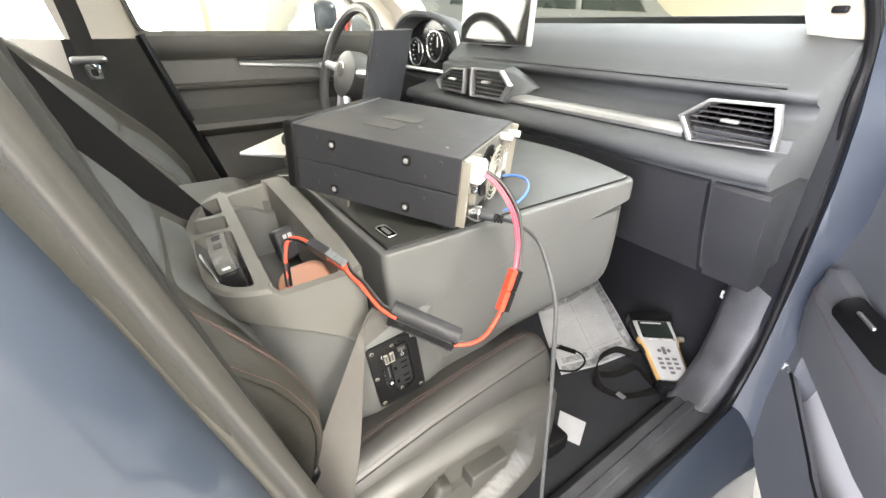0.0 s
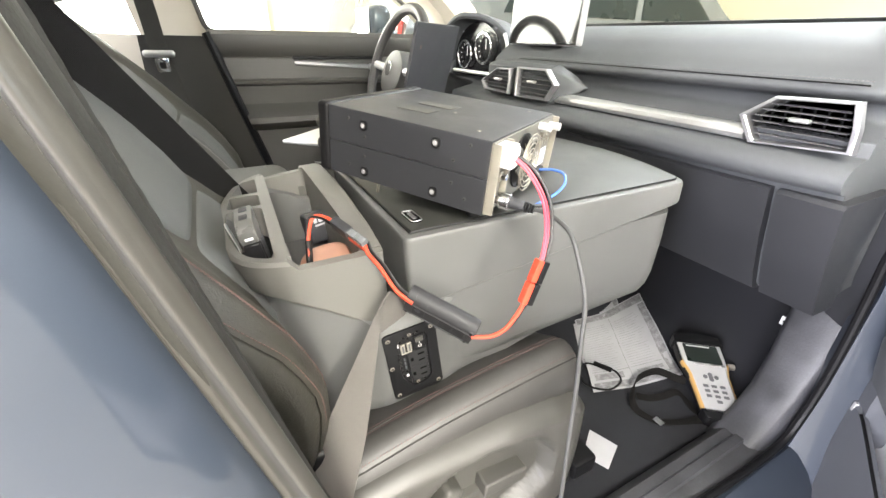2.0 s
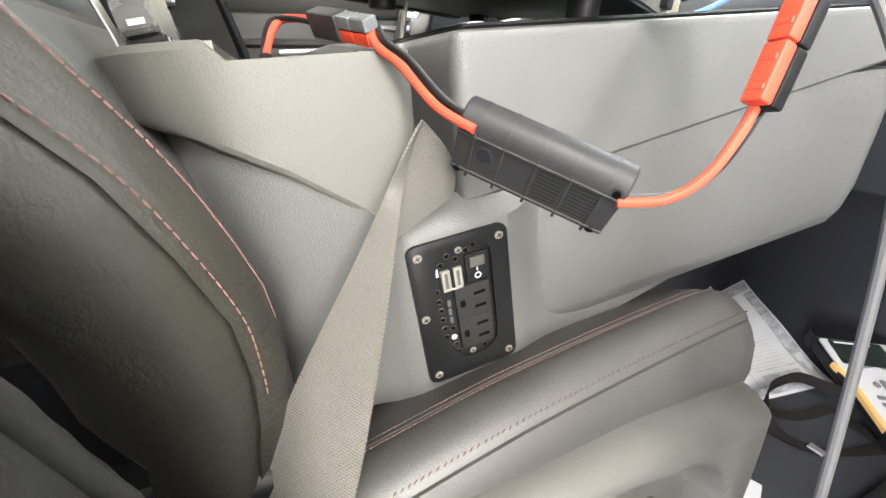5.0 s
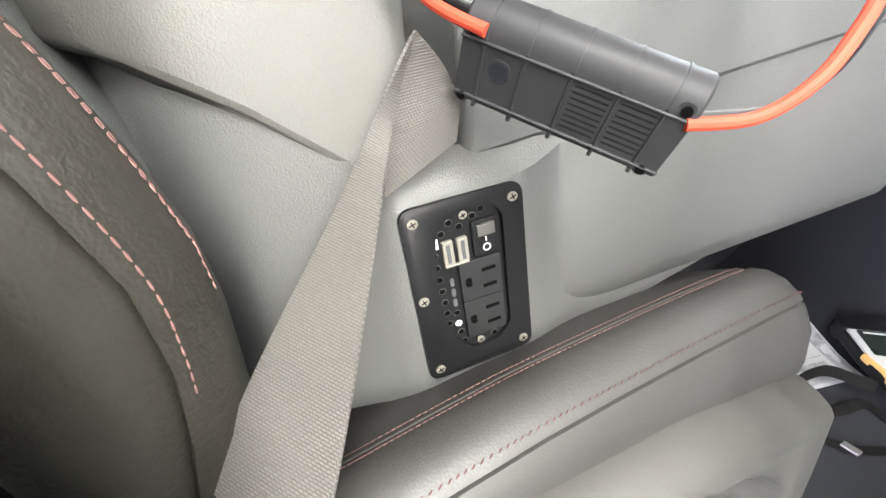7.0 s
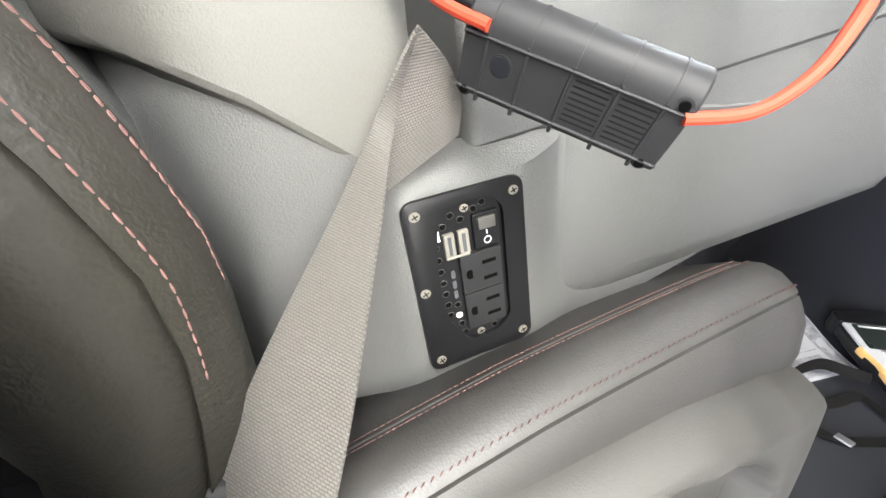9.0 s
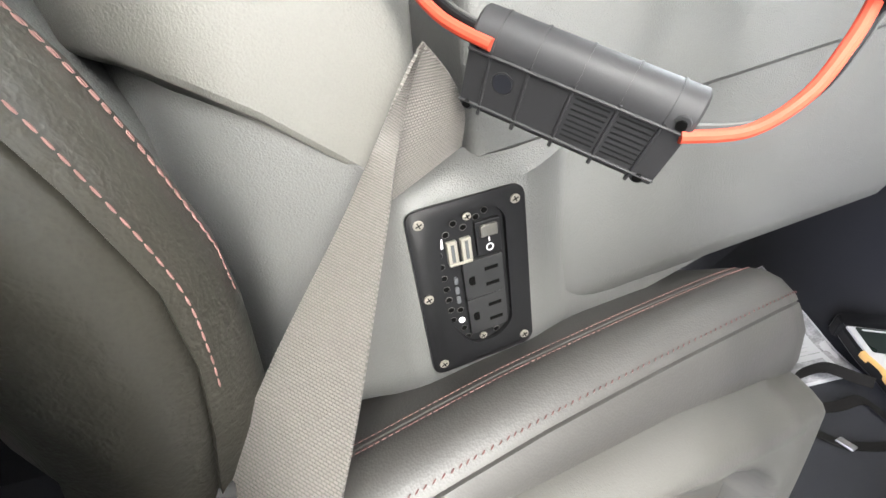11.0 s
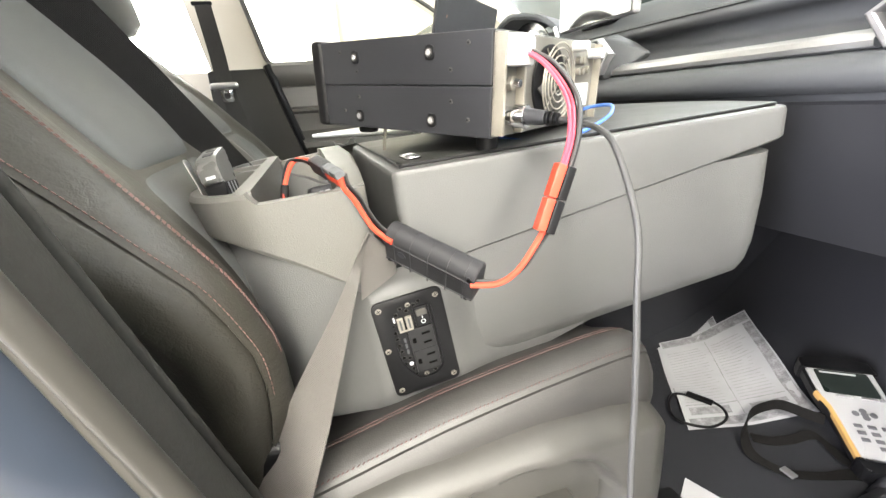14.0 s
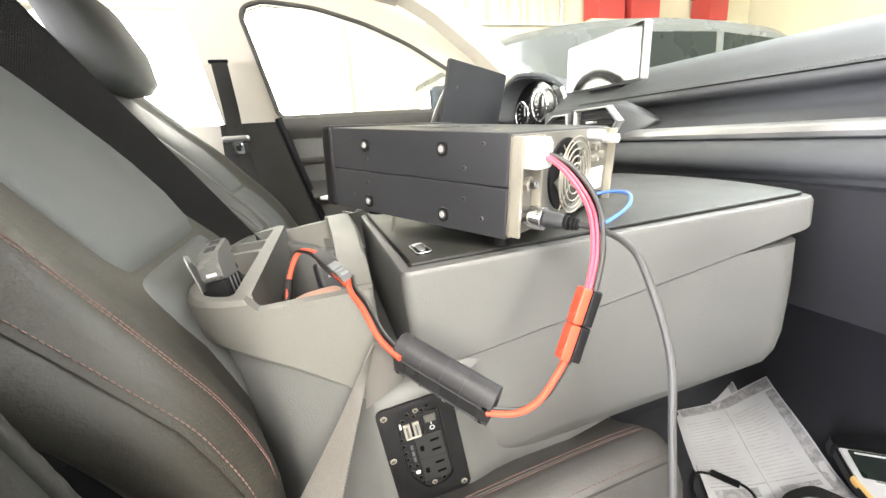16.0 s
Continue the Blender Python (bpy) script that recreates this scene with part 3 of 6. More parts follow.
carve(tongue_ob, [cutter(prism(rounded(0.016, 0.018, 0.003), 0.02), Matrix.Translation((-0.088, 1.607, 0.923)) @ pose(0, 0, 0, 90, 0, 0))])
part("belt_slot", box((0.06, 0.012, 0.012), (-0.107, 1.648, 1.20), 0.004), BLACK, belt2)

# ---------------------------------------------------------------- dashboard
def dash_profile(y):
    """The dashboard's section, from the windscreen over the pad, ledge and glovebox to the floor side."""
    e = max(0.0, (0.33 - y) / 0.14)
    back = 0.02 * e * e
    pts = smooth([(1.16, 1.058, 0), (1.00, 1.050, 0), (0.90, 1.028, 0), (0.85, 1.002, 0), (0.818, 0.977, 0), (0.806, 0.966, 0), (0.8035, 0.957, 0), (0.812, 0.949, 0), (0.830, 0.943, 0), (0.837, 0.930, 0), (0.832, 0.918, 0), (0.805, 0.908, 0), (0.776, 0.9015, 0)], 4)
    pts += [Vector((0.772, 0.899, 0)), Vector((0.771, 0.880, 0))]
    pts += smooth([(0.762, 0.8775, 0), (0.748, 0.874, 0), (0.734, 0.866, 0), (0.727, 0.853, 0), (0.730, 0.840, 0), (0.740, 0.832, 0)], 4)
    pts += [Vector((x, z, 0)) for x, z in ((0.752, 0.831), (0.765, 0.80), (0.80, 0.70), (0.835, 0.625), (0.86, 0.61), (1.2, 0.62), (1.25, 0.9))]
    return [(p.x, p.y) for p in pts], back


def dashboard():
    rings = []
    for y in (0.202, 0.206, 0.22, 0.27, 0.34, 0.5, 0.65, 0.80, 0.95, 1.10, 1.118, 1.132, 1.3, 1.448, 1.462, 1.64):
        prof, back = dash_profile(y)
        bay = 0.10 if 1.13 < y < 1.45 else 0.0
        rings.append([(x + back + bay * max(0.0, min(1.0, (z - 0.865) / 0.03)) * max(0.0, min(1.0, (0.97 - x) / 0.1)), y, z) for x, z in prof])
    return loft(rings)


dash = tagged(part("dashboard", dashboard(), DASH, sharp=28), "grey soft-touch car dashboard with stitched edge", "dashboard", kind="structure")
part("silver_strip", loft([[(0.776, y, 0.9015), (0.764, y, 0.9000), (0.7565, y, 0.8955), (0.754, y, 0.888), (0.7565, y, 0.8815), (0.764, y, 0.8790), (0.775, y, 0.8785)] for y in (0.350, 0.45, 0.6, 0.79)]), SILVER, dash, "bright satin silver trim strip")
part("glovebox", loft([[(0.751, y, 0.822), (0.746, y, 0.818), (0.768, y, 0.745), (0.805, y, 0.66), (0.828, y, 0.618), (0.85, y, 0.612), (0.85, y, 0.822)] for y in (0.282, 0.288, 0.5, 0.72, 0.726)]), DASHLOW, dash, "dark grey glovebox lid")
part("end_panel", loft([[(0.751, y, 0.822), (0.744, y, 0.816), (0.77, y, 0.74), (0.81, y, 0.655), (0.835, y, 0.613), (0.90, y, 0.608), (0.90, y, 0.822)] for y in (0.188, 0.205, 0.262, 0.272)]), DASHLOW, dash)
part("lower_closing", box((0.25, 0.9, 0.02), (0.98, 0.68, 0.635), 0.004), BLACK, dash)
part("edge_seam", tube([(0.806, 0.24, 0.9685), (0.8065, 0.6, 0.9685), (0.8065, 1.0, 0.9685)], 0.0012, 6), BLACK, dash, "dark stitched seam")
part("edge_stitching", stitches([(0.8105, 0.24, 0.9735), (0.8110, 0.6, 0.9735), (0.8110, 1.0, 0.9735)], 0.0035, 0.0018, 0.0008), material("pale_grey_thread", (0.095, 0.098, 0.10), 0.7, 0, 0.2, 2000, 0.1), dash, "pale grey stitching")


SLAT = material("grey_vent_slat", (0.06, 0.06, 0.062), 0.4, 0, 0.05, 900, 0.05)


def air_vent(poly, depth, slats, group_label, knob=True):
    """A six-sided outlet: a bright frame round a dark box with slats. The outline lies in y and z, the front faces the seats."""
    thing = root("air_vent", group_label, "air vent", group="dashboard air vents")
    c = sum((Vector((0, *q)) for q in poly), Vector()) / len(poly)
    rings = []
    for k, dx in ((1.0, 0.006), (1.0, -0.003), (0.985, -0.0065), (0.96, -0.008), (0.90, -0.008), (0.875, -0.0055), (0.86, -0.001), (0.84, 0.03)):
        rings.append([Vector((depth + dx, c.y + (y - c.y) * k, c.z + (z - c.z) * k)) for y, z in poly])
    part("frame", loft(rings, caps=False), PEWTER, thing, "satin silver vent frame", 20)
    part("duct", loft([[Vector((depth + 0.028, c.y + (y - c.y) * k, c.z + (z - c.z) * k)) for y, z in poly] for k in (0.80, 0.3)], caps=True), BLACK, thing)
    ys, zs = [q[0] for q in poly], [q[1] for q in poly]
    for i in range(slats):
        z = min(zs) + (max(zs) - min(zs)) * (0.20 + 0.60 * i / (slats - 1))
        # width of the outline at this height
        xs = []
        for (y0, z0), (y1, z1) in zip(poly, poly[1:] + poly[:1]):
            if (z0 - z) * (z1 - z) <= 0 and z0 != z1:
                xs.append(y0 + (y1 - y0) * (z - z0) / (z1 - z0))
        lo, hi = min(xs) * 0.80 + c.y * 0.20, max(xs) * 0.80 + c.y * 0.20
        part("slat", box((0.016, hi - lo, 0.0017), (depth + 0.006, (lo + hi) / 2, z), 0.0008, 1, None), SLAT, thing)
    for i in range(6):
        y = min(ys) + (max(ys) - min(ys)) * (0.22 + 0.56 * i / 5)
        part("fin", box((0.006, 0.0018, (max(zs) - min(zs)) * 0.5), (depth + 0.022, y, c.z), 0), BLACK, thing)
    if knob:
        part("vent_knob", box((0.012, 0.026, 0.006), (depth - 0.003, c.y + 0.004, c.z + 0.003), 0.002), SILVER, thing, "silver vent slider")
    return thing


air_vent([(0.366, 0.916), (0.324, 0.948), (0.224, 0.952), (0.214, 0.918), (0.210, 0.886), (0.340, 0.877)], 0.760, 6, "hexagonal passenger air vent in a bright frame")
air_vent([(0.763, 0.922), (0.798, 0.954), (0.912, 0.953), (0.916, 0.92), (0.915, 0.881), (0.790, 0.884)], 0.735, 5, "angular centre air vent in a bright frame")
air_vent([(0.940, 0.947), (1.000, 0.946), (1.078, 0.908), (1.060, 0.886), (0.943, 0.884), (0.938, 0.915)], 0.735, 5, "angular centre air vent beside the cluster")
part("vent_surround", loft([[(0.775, y, 0.962), (0.748, y, 0.956), (0.742, y, 0.95), (0.742, y, 0.884), (0.755, y, 0.872), (0.83, y, 0.90)] for y in (0.800, 0.83, 0.86, 1.06)]), DASH, dash)
part("ledge_end", loft([[(0.802, y, 0.9205), (0.796, y, 0.920), (0.792, y, 0.918), (0.792, y, 0.916), (0.796, y, 0.9145), (0.806, y, 0.916)] for y in (0.735,)] + [[(0.789, 0.76, 0.941), (0.770, 0.76, 0.938), (0.764, 0.76, 0.934), (0.764, 0.76, 0.900), (0.772, 0.76, 0.893), (0.82, 0.76, 0.908)], [(0.775, 0.801, 0.962), (0.748, 0.801, 0.956), (0.742, 0.801, 0.95), (0.742, 0.801, 0.884), (0.755, 0.801, 0.872), (0.83, 0.801, 0.90)]]), DASH, dash, "", 60)

screen = root("infotainment_screen", "glossy black display standing on the dashboard", "display")
m = Matrix.Translation((0.828, 0.948, 1.002)) @ pose(0, 0, 0, 0, 2, -2)
part("casing", box((0.022, 0.282, 0.118), (0.006, 0, 0.059), 0.006, 3, m), KEYGREY, screen, "grey casing")
part("panel", box((0.004, 0.276, 0.112), (-0.0055, 0, 0.059), 0.0015, 2, m), DISPLAY, screen, "reflecting glass panel")
part("foot", box((0.05, 0.12, 0.02), (0.03, 0, 0.005), 0.006, 2, m), BLACK, screen)

cluster = root("instrument_cluster", "hooded instrument cluster with round dials", "instrument cluster")
def hood():
    rings = []
    for x, r, t in ((0.79, 1.0, 0.0), (0.83, 0.97, 0.004), (0.93, 0.86, 0.0)):
        cut = 0.085 * (0.93 - x) / 0.14
        arc = [(x + cut * max(0.0, -math.cos(a)) ** 0.7, 1.29 + 0.165 * r * math.cos(a), 0.955 + 0.135 * r * math.sin(a)) for a in (math.pi * k / 14 for k in range(15))]
        inner = [(x + cut * max(0.0, -math.cos(a)) ** 0.7, 1.29 + 0.148 * r * math.cos(a), 0.955 + 0.118 * r * math.sin(a)) for a in (math.pi * k / 14 for k in range(14, -1, -1))]
        rings.append(arc + inner)
    return loft(rings)
part("hood", hood(), DASH, cluster)
part("bezel_rim", tube([(0.788 + 0.085 * max(0.0, -math.cos(math.pi * k / 14)) ** 0.7, 1.29 + 0.157 * math.cos(math.pi * k / 14), 0.955 + 0.127 * math.sin(math.pi * k / 14)) for k in range(15)], 0.007, 8, 3), DASH, cluster)
part("face", prism([(1.43, 0.90)] + [(1.29 + 0.14 * math.cos(a), 0.955 + 0.11 * math.sin(a)) for a in (math.pi * k / 14 for k in range(15))] + [(1.15, 0.90)], 0.004, m=Matrix(((0, 0, 1, 0.845), (1, 0, 0, 0), (0, 1, 0, 0), (0, 0, 0, 1)))), GLOSS, cluster, "dark dial face")
part("silver_side", tube([(0.862, 1.142, 0.955), (0.862, 1.145, 1.0), (0.86, 1.16, 1.03)], 0.006, 8, 4), SILVER, cluster, "bright cluster edge")
for y, z, r in ((1.350, 0.966, 0.043), (1.236, 0.988, 0.045)):
    dial = part("dial_ring", ring_tube([(0.832, y + r * math.cos(a), z + r * math.sin(a)) for a in (2 * math.pi * k / 36 for k in range(36))], 0.0035, 6), CHROME, cluster, "chrome dial ring")
    part("dial_needle", box((0.002, 0.003, 0.03), (0.838, y - 0.008, z + 0.012), 0.0005), WHITE, dial)
    for k in range(11):
        a = math.pi * (1.25 - 1.5 * k / 10)
        part("dial_mark", box((0.001, 0.002, 0.007), (0.840, 0, 0), 0, 1, Matrix.Translation((0, y + (r - 0.009) * math.cos(a), z + (r - 0.009) * math.sin(a))) @ pose(0, 0, 0, 90 + math.degrees(a), 0, 0)), WHITE, dial)
part("lower_trim", box((0.03, 0.28, 0.012), (0.85, 1.30, 0.912), 0.005), SILVER, cluster, "bright lower edge")

wheel = root("steering_wheel", "dark leather steering wheel with a silver badge", "steering wheel", Matrix.Translation((0.55, 1.30, 0.92)) @ pose(0, 0, 0, 0, -72, 0))
part("rim", ring_tube([(0.182 * math.cos(a), 0.186 * math.sin(a), 0) for a in (2 * math.pi * k / 48 for k in range(48))], 0.0155, 10), LEATHER, wheel)
part("hub", loft([[(0.075 * r * math.cos(a) - 0.01, 0.085 * r * math.sin(a), z) for a in (2 * math.pi * k / 24 for k in range(24))] for r, z in ((0.9, -0.05), (1.0, -0.03), (0.9, 0.012), (0.5, 0.022))]), TRIM, wheel)
for y0, y1, x0, x1 in ((0.06, 0.172, 0.0, 0.01), (-0.06, -0.172, 0.0, 0.01), (0.02, 0.04, -0.06, -0.172), (-0.02, -0.04, -0.06, -0.172)):
    part("spoke", tube([(x0, y0, 0.0), ((x0 + x1) / 2, (y0 + y1) / 2, -0.01), (x1, y1, 0.0)], 0.013, 8, 4), SILVER, wheel, "silver spoke trim")
part("badge", cyl(0.022, 0.006, Matrix.Translation((0.0, 0, 0.02)), 20, 0.001), CHROME, wheel, "plain round chrome badge")
part("column", tube([(0, 0, -0.03), (0.0, 0, -0.14), (0, 0, -0.32)], 0.055, 14, 3), BLACK, wheel)

# ---------------------------------------------------------------- centre console
tagged(part("center_console", loft([[(x, 0.80, 0.2), (x, 0.80, z), (x, 0.82, z + 0.02), (x, 1.04, z + 0.02), (x, 1.06, z), (x, 1.06, 0.2)] for x, z in ((-0.45, 0.58), (0.15, 0.58), (0.3, 0.56), (0.62, 0.60), (0.80, 0.74))]), TRIM), "dark centre console between the seats", "console", kind="structure")
arm = root("armrest", "padded dark leather centre armrest", "armrest")
part("pad", box((0.36, 0.20, 0.09), (-0.03, 0.93, 0.700), 0.035, 4), SUEDE, arm)



# ---------------------------------------------------------------- seats
CUSHION_RUN = ((-0.02, -0.058, 0.0), (0.04, -0.046, 0.0), (0.10, -0.034, 0.0), (0.15, -0.023, 0.0), (0.20, -0.013, 0.0), (0.25, -0.006, 0.0), (0.30, 0.0, 0.0), (0.35, 0.005, 0.0), (0.39, 0.0072, 0.001), (0.417, 0.0062, 0.003), (0.436, 0.002, 0.007), (0.449, -0.007, 0.013), (0.457, -0.021, 0.021), (0.461, -0.040, 0.028), (0.459, -0.07, 0.035))


def cushion(y0, y1):
    """Seat cushion: two rounded side bolsters and a flatter middle, carried from back to front."""
    rings = []
    for x, lift, pull in CUSHION_RUN:
        a, b = y0 + pull, y1 - pull
        up = lift
        prof = [(a + 0.012, 0.445), (a + 0.003, 0.49), (a - 0.002, 0.53), (a + 0.001, 0.556), (a + 0.0055, 0.5655), (a + 0.0082, 0.5705), (a + 0.0112, 0.5748), (a + 0.0142, 0.5750), (a + 0.0124, 0.5768), (a + 0.0140, 0.5790), (a + 0.0165, 0.5812), (a + 0.027, 0.5875), (a + 0.040, 0.5892), (a + 0.050, 0.5862), (a + 0.0545, 0.5832), (a + 0.0556, 0.5822), (a + 0.0567, 0.5826), (a + 0.062, 0.5805), (a + 0.078, 0.572), (a + 0.10, 0.560), (a + 0.13, 0.55)]
        prof = [(y, z + up) for y, z in prof]
        right = [(a + b - y, z) for y, z in prof[::-1]]
        rings.append([(x, y, z) for y, z in prof + right])
    return loft(rings)


def piping_set(z):
    """How far the outer stitched edge of a bolster lies behind its front."""
    return float(np.interp(z, [0.52, 0.56, 0.60, 0.63, 0.66, 0.70, 0.75, 0.80, 0.85, 0.90], [0.046, 0.040, 0.034, 0.029, 0.026, 0.024, 0.0255, 0.033, 0.040, 0.046]))


def backrest(y0, y1, lean, thick=0.11):
    """Seat back: bolsters at the sides, leaning by lean(z)."""
    rings = []
    for z, inset, f in ((0.52, 0.02, 0.6), (0.56, 0.014, 0.8), (0.60, 0.010, 0.9), (0.63, 0.007, 1.0), (0.66, 0.004, 1.0), (0.69, 0.002, 1.0), (0.72, 0.0, 1.0), (0.75, 0.0, 1.0), (0.78, 0.0, 1.0), (0.81, 0.0, 1.0), (0.85, 0.0, 1.0), (0.90, 0.0, 1.0), (0.95, 0.002, 1.0), (1.05, 0.015, 0.95), (1.12, 0.04, 0.85), (1.16, 0.075, 0.7), (1.175, 0.12, 0.4)):
        x = lean(z)
        a, b = y0 + inset, y1 - inset
        t = thick * f
        e = piping_set(z)
        mid = lambda k: x - e + (e - 0.0165) * k
        q = float(np.interp(z, [0.62, 0.70, 0.80], [1.0, 0.75, 0.0]))
        prof = [(x - t, a + 0.02 + 0.03 * q), (x - t * 0.88, a + 0.006 + 0.026 * q), (x - e - 0.048, a - 0.010 + 0.019 * q), (x - e - 0.030, a - 0.0075 + 0.009 * q), (x - e - 0.017, a - 0.001 - 0.001 * q), (x - e - 0.0072, a + 0.0062), (x - e - 0.0054, a + 0.0105), (x - e - 0.0042, a + 0.0080), (x - e - 0.002, a + 0.0103), (mid(0.0), a + 0.0120), (mid(0.45), a + 0.021), (mid(0.80), a + 0.030), (mid(1.0), a + 0.039), (x - 0.0172, a + 0.0425), (x - 0.0185, a + 0.054), (x - 0.025, a + 0.075), (x - 0.036, a + 0.10), (x - 0.042, a + 0.14)]
        other = [(px, a + b - py) for px, py in prof[::-1]]
        rings.append([(px, py, z) for px, py in prof + other])
    return loft(rings)


def lean1(z):
    return float(np.interp(z, [0.55, 0.66, 0.70, 0.75, 0.80, 0.85, 0.90, 1.0, 1.18], [0.088, 0.087, 0.0813, 0.0586, 0.0275, -0.006, -0.0397, -0.107, -0.23]))


def lean2(z):
    return float(np.interp(z, [0.55, 0.66, 0.72, 0.77, 0.85, 0.915, 1.0, 1.18], [0.10, 0.08, 0.05, 0.018, -0.052, -0.107, -0.195, -0.36]))


def seat(name, y0, y1, lean, label, panel_label, headrest):
    s = root(name, label, "car seat", group="front seats")
    part("cushion", cushion(y0, y1), LEATHER, s, "dark leather cushion with red stitching")
    part("backrest", backrest(y0, y1, lean), BOLSTER, s, "dark leather backrest with side bolsters", 55)
    c = (y0 + y1) / 2
    for name, levels in (("lower_panel", ((0.605, 0.095, -0.004), (0.612, 0.106, 0.003), (0.628, 0.114, 0.010), (0.66, 0.120, 0.015), (0.72, 0.122, 0.017), (0.775, 0.120, 0.015), (0.800, 0.115, 0.010), (0.811, 0.108, 0.005), (0.816, 0.10, 0.0))), ("upper_panel", ((0.818, 0.10, 0.0), (0.824, 0.106, 0.006), (0.838, 0.114, 0.013), (0.87, 0.119, 0.018), (0.93, 0.121, 0.020), (1.00, 0.118, 0.018), (1.05, 0.110, 0.014), (1.08, 0.108, 0.012), (1.095, 0.09, 0.0)))):
        panel = loft([[(lean(z) - 0.044 + h * k, c + w * q, z) for q, k in ((-1, 0.0), (-0.97, 0.35), (-0.90, 0.65), (-0.75, 0.88), (-0.4, 1.0), (0, 1.04), (0.4, 1.0), (0.75, 0.88), (0.90, 0.65), (0.97, 0.35), (1, 0.0))] + [(lean(z) - 0.06, c + w, z), (lean(z) - 0.06, c - w, z)] for z, w, h in levels])
        part(name, panel, SUEDE, s, panel_label, 70)
    top = loft([[(x - 0.055 + d * math.copysign(abs(math.cos(a)) ** 0.6, math.cos(a)), c + w * math.copysign(abs(math.sin(a)) ** 0.6, math.sin(a)), z) for a in (2 * math.pi * k / 28 for k in range(28))] for x, z, w, d in headrest])
    part("headrest", top, SUEDE, s, "padded grey headrest", 80)
    for dy in (-0.06, 0.06):
        part("headrest_post", tube([(headrest[0][0] - 0.05, c + dy, headrest[0][1] - 0.07), (headrest[0][0] - 0.05, c + dy, headrest[0][1] + 0.02)], 0.006, 8, 2), CHROME, s)
    return s


HEAD2 = [(-0.235, 1.062, 0.085, 0.025), (-0.222, 1.070, 0.12, 0.05), (-0.215, 1.095, 0.135, 0.06), (-0.225, 1.16, 0.14, 0.062), (-0.26, 1.25, 0.132, 0.055), (-0.285, 1.29, 0.11, 0.04), (-0.30, 1.305, 0.08, 0.02)]
Y0, Y1 = 0.302, 0.80
pax = seat("passenger_seat", Y0, Y1, lean1, "dark leather passenger seat with red stitching", "grey fabric seat panel", [(-0.27, 1.20, 0.09, 0.03), (-0.262, 1.21, 0.12, 0.05), (-0.26, 1.24, 0.135, 0.058), (-0.28, 1.33, 0.135, 0.055), (-0.30, 1.365, 0.115, 0.04), (-0.31, 1.38, 0.08, 0.02)])
drv = seat("driving_seat", 1.02, 1.52, lean2, "dark leather driver's seat, reclined", "grey fabric seat panel", HEAD2)

# threads on the passenger seat
cush = [o for o in pax.children if o.name.startswith("cushion")][0]
back = [o for o in pax.children if o.name.startswith("backrest")][0]
def cushion_line(dy, dz):
    return [(x, Y0 + dy + p, z + dz) for x, z, p in CUSHION_RUN[1:12]]
for dy, z in ((0.0507, 0.5861), (0.0608, 0.5812)):
    part("thread", stitches(cushion_line(dy, z), 0.0030, 0.0010, 0.00034), THREAD, cush, "pale red thread")
part("thread", stitches(cushion_line(0.0157, 0.5822), 0.0026, 0.0022, 0.00048, slant=0.0008), material("dark_red_thread", (0.095, 0.036, 0.034), 0.7, 0, 0.2, 2000, 0.1), cush, "dull red thread")
def back_line(dx, dy, start=0.672):
    return [(lean1(z) + (dx if dx else 0.0004 - piping_set(z)), Y0 + dy, z) for z in (start, start + 0.015, 0.69, 0.72, 0.75, 0.78, 0.81, 0.85, 0.90, 0.95, 1.03)]
for dx, dy in ((-0.0162, 0.0395), (-0.0170, 0.0440)):
    part("thread", stitches(back_line(dx, dy), 0.0032, 0.0010, 0.00042), THREAD, back, "pale red thread")
part("thread", stitches(back_line(0, 0.0117, 0.652), 0.0034, 0.0011, 0.00045), THREAD, back, "pale red thread")

# moulded side cover of the passenger seat: a bulging skin with a rounded trough for the levers
TROUGH = round_poly([(0.115, 0.42), (0.165, 0.484), (0.20, 0.513), (0.255, 0.522), (0.308, 0.520), (0.350, 0.501), (0.374, 0.460), (0.377, 0.40), (0.345, 0.372), (0.28, 0.340), (0.14, 0.335)], (0.02,) * 11, 3)
def inside_by(poly, x, z):
    """How far a point lies inside an outline; below nought outside."""
    best, odd = 9.0, False
    for (x0, z0), (x1, z1) in zip(poly, poly[1:] + poly[:1]):
        ex, ez = x1 - x0, z1 - z0
        t = max(0.0, min(1.0, ((x - x0) * ex + (z - z0) * ez) / max(ex * ex + ez * ez, 1e-9)))
        best = min(best, math.hypot(x - x0 - t * ex, z - z0 - t * ez))
        if (z0 > z) != (z1 > z) and x < x0 + (z - z0) * ex / ez:
            odd = not odd
    return best if odd else -best


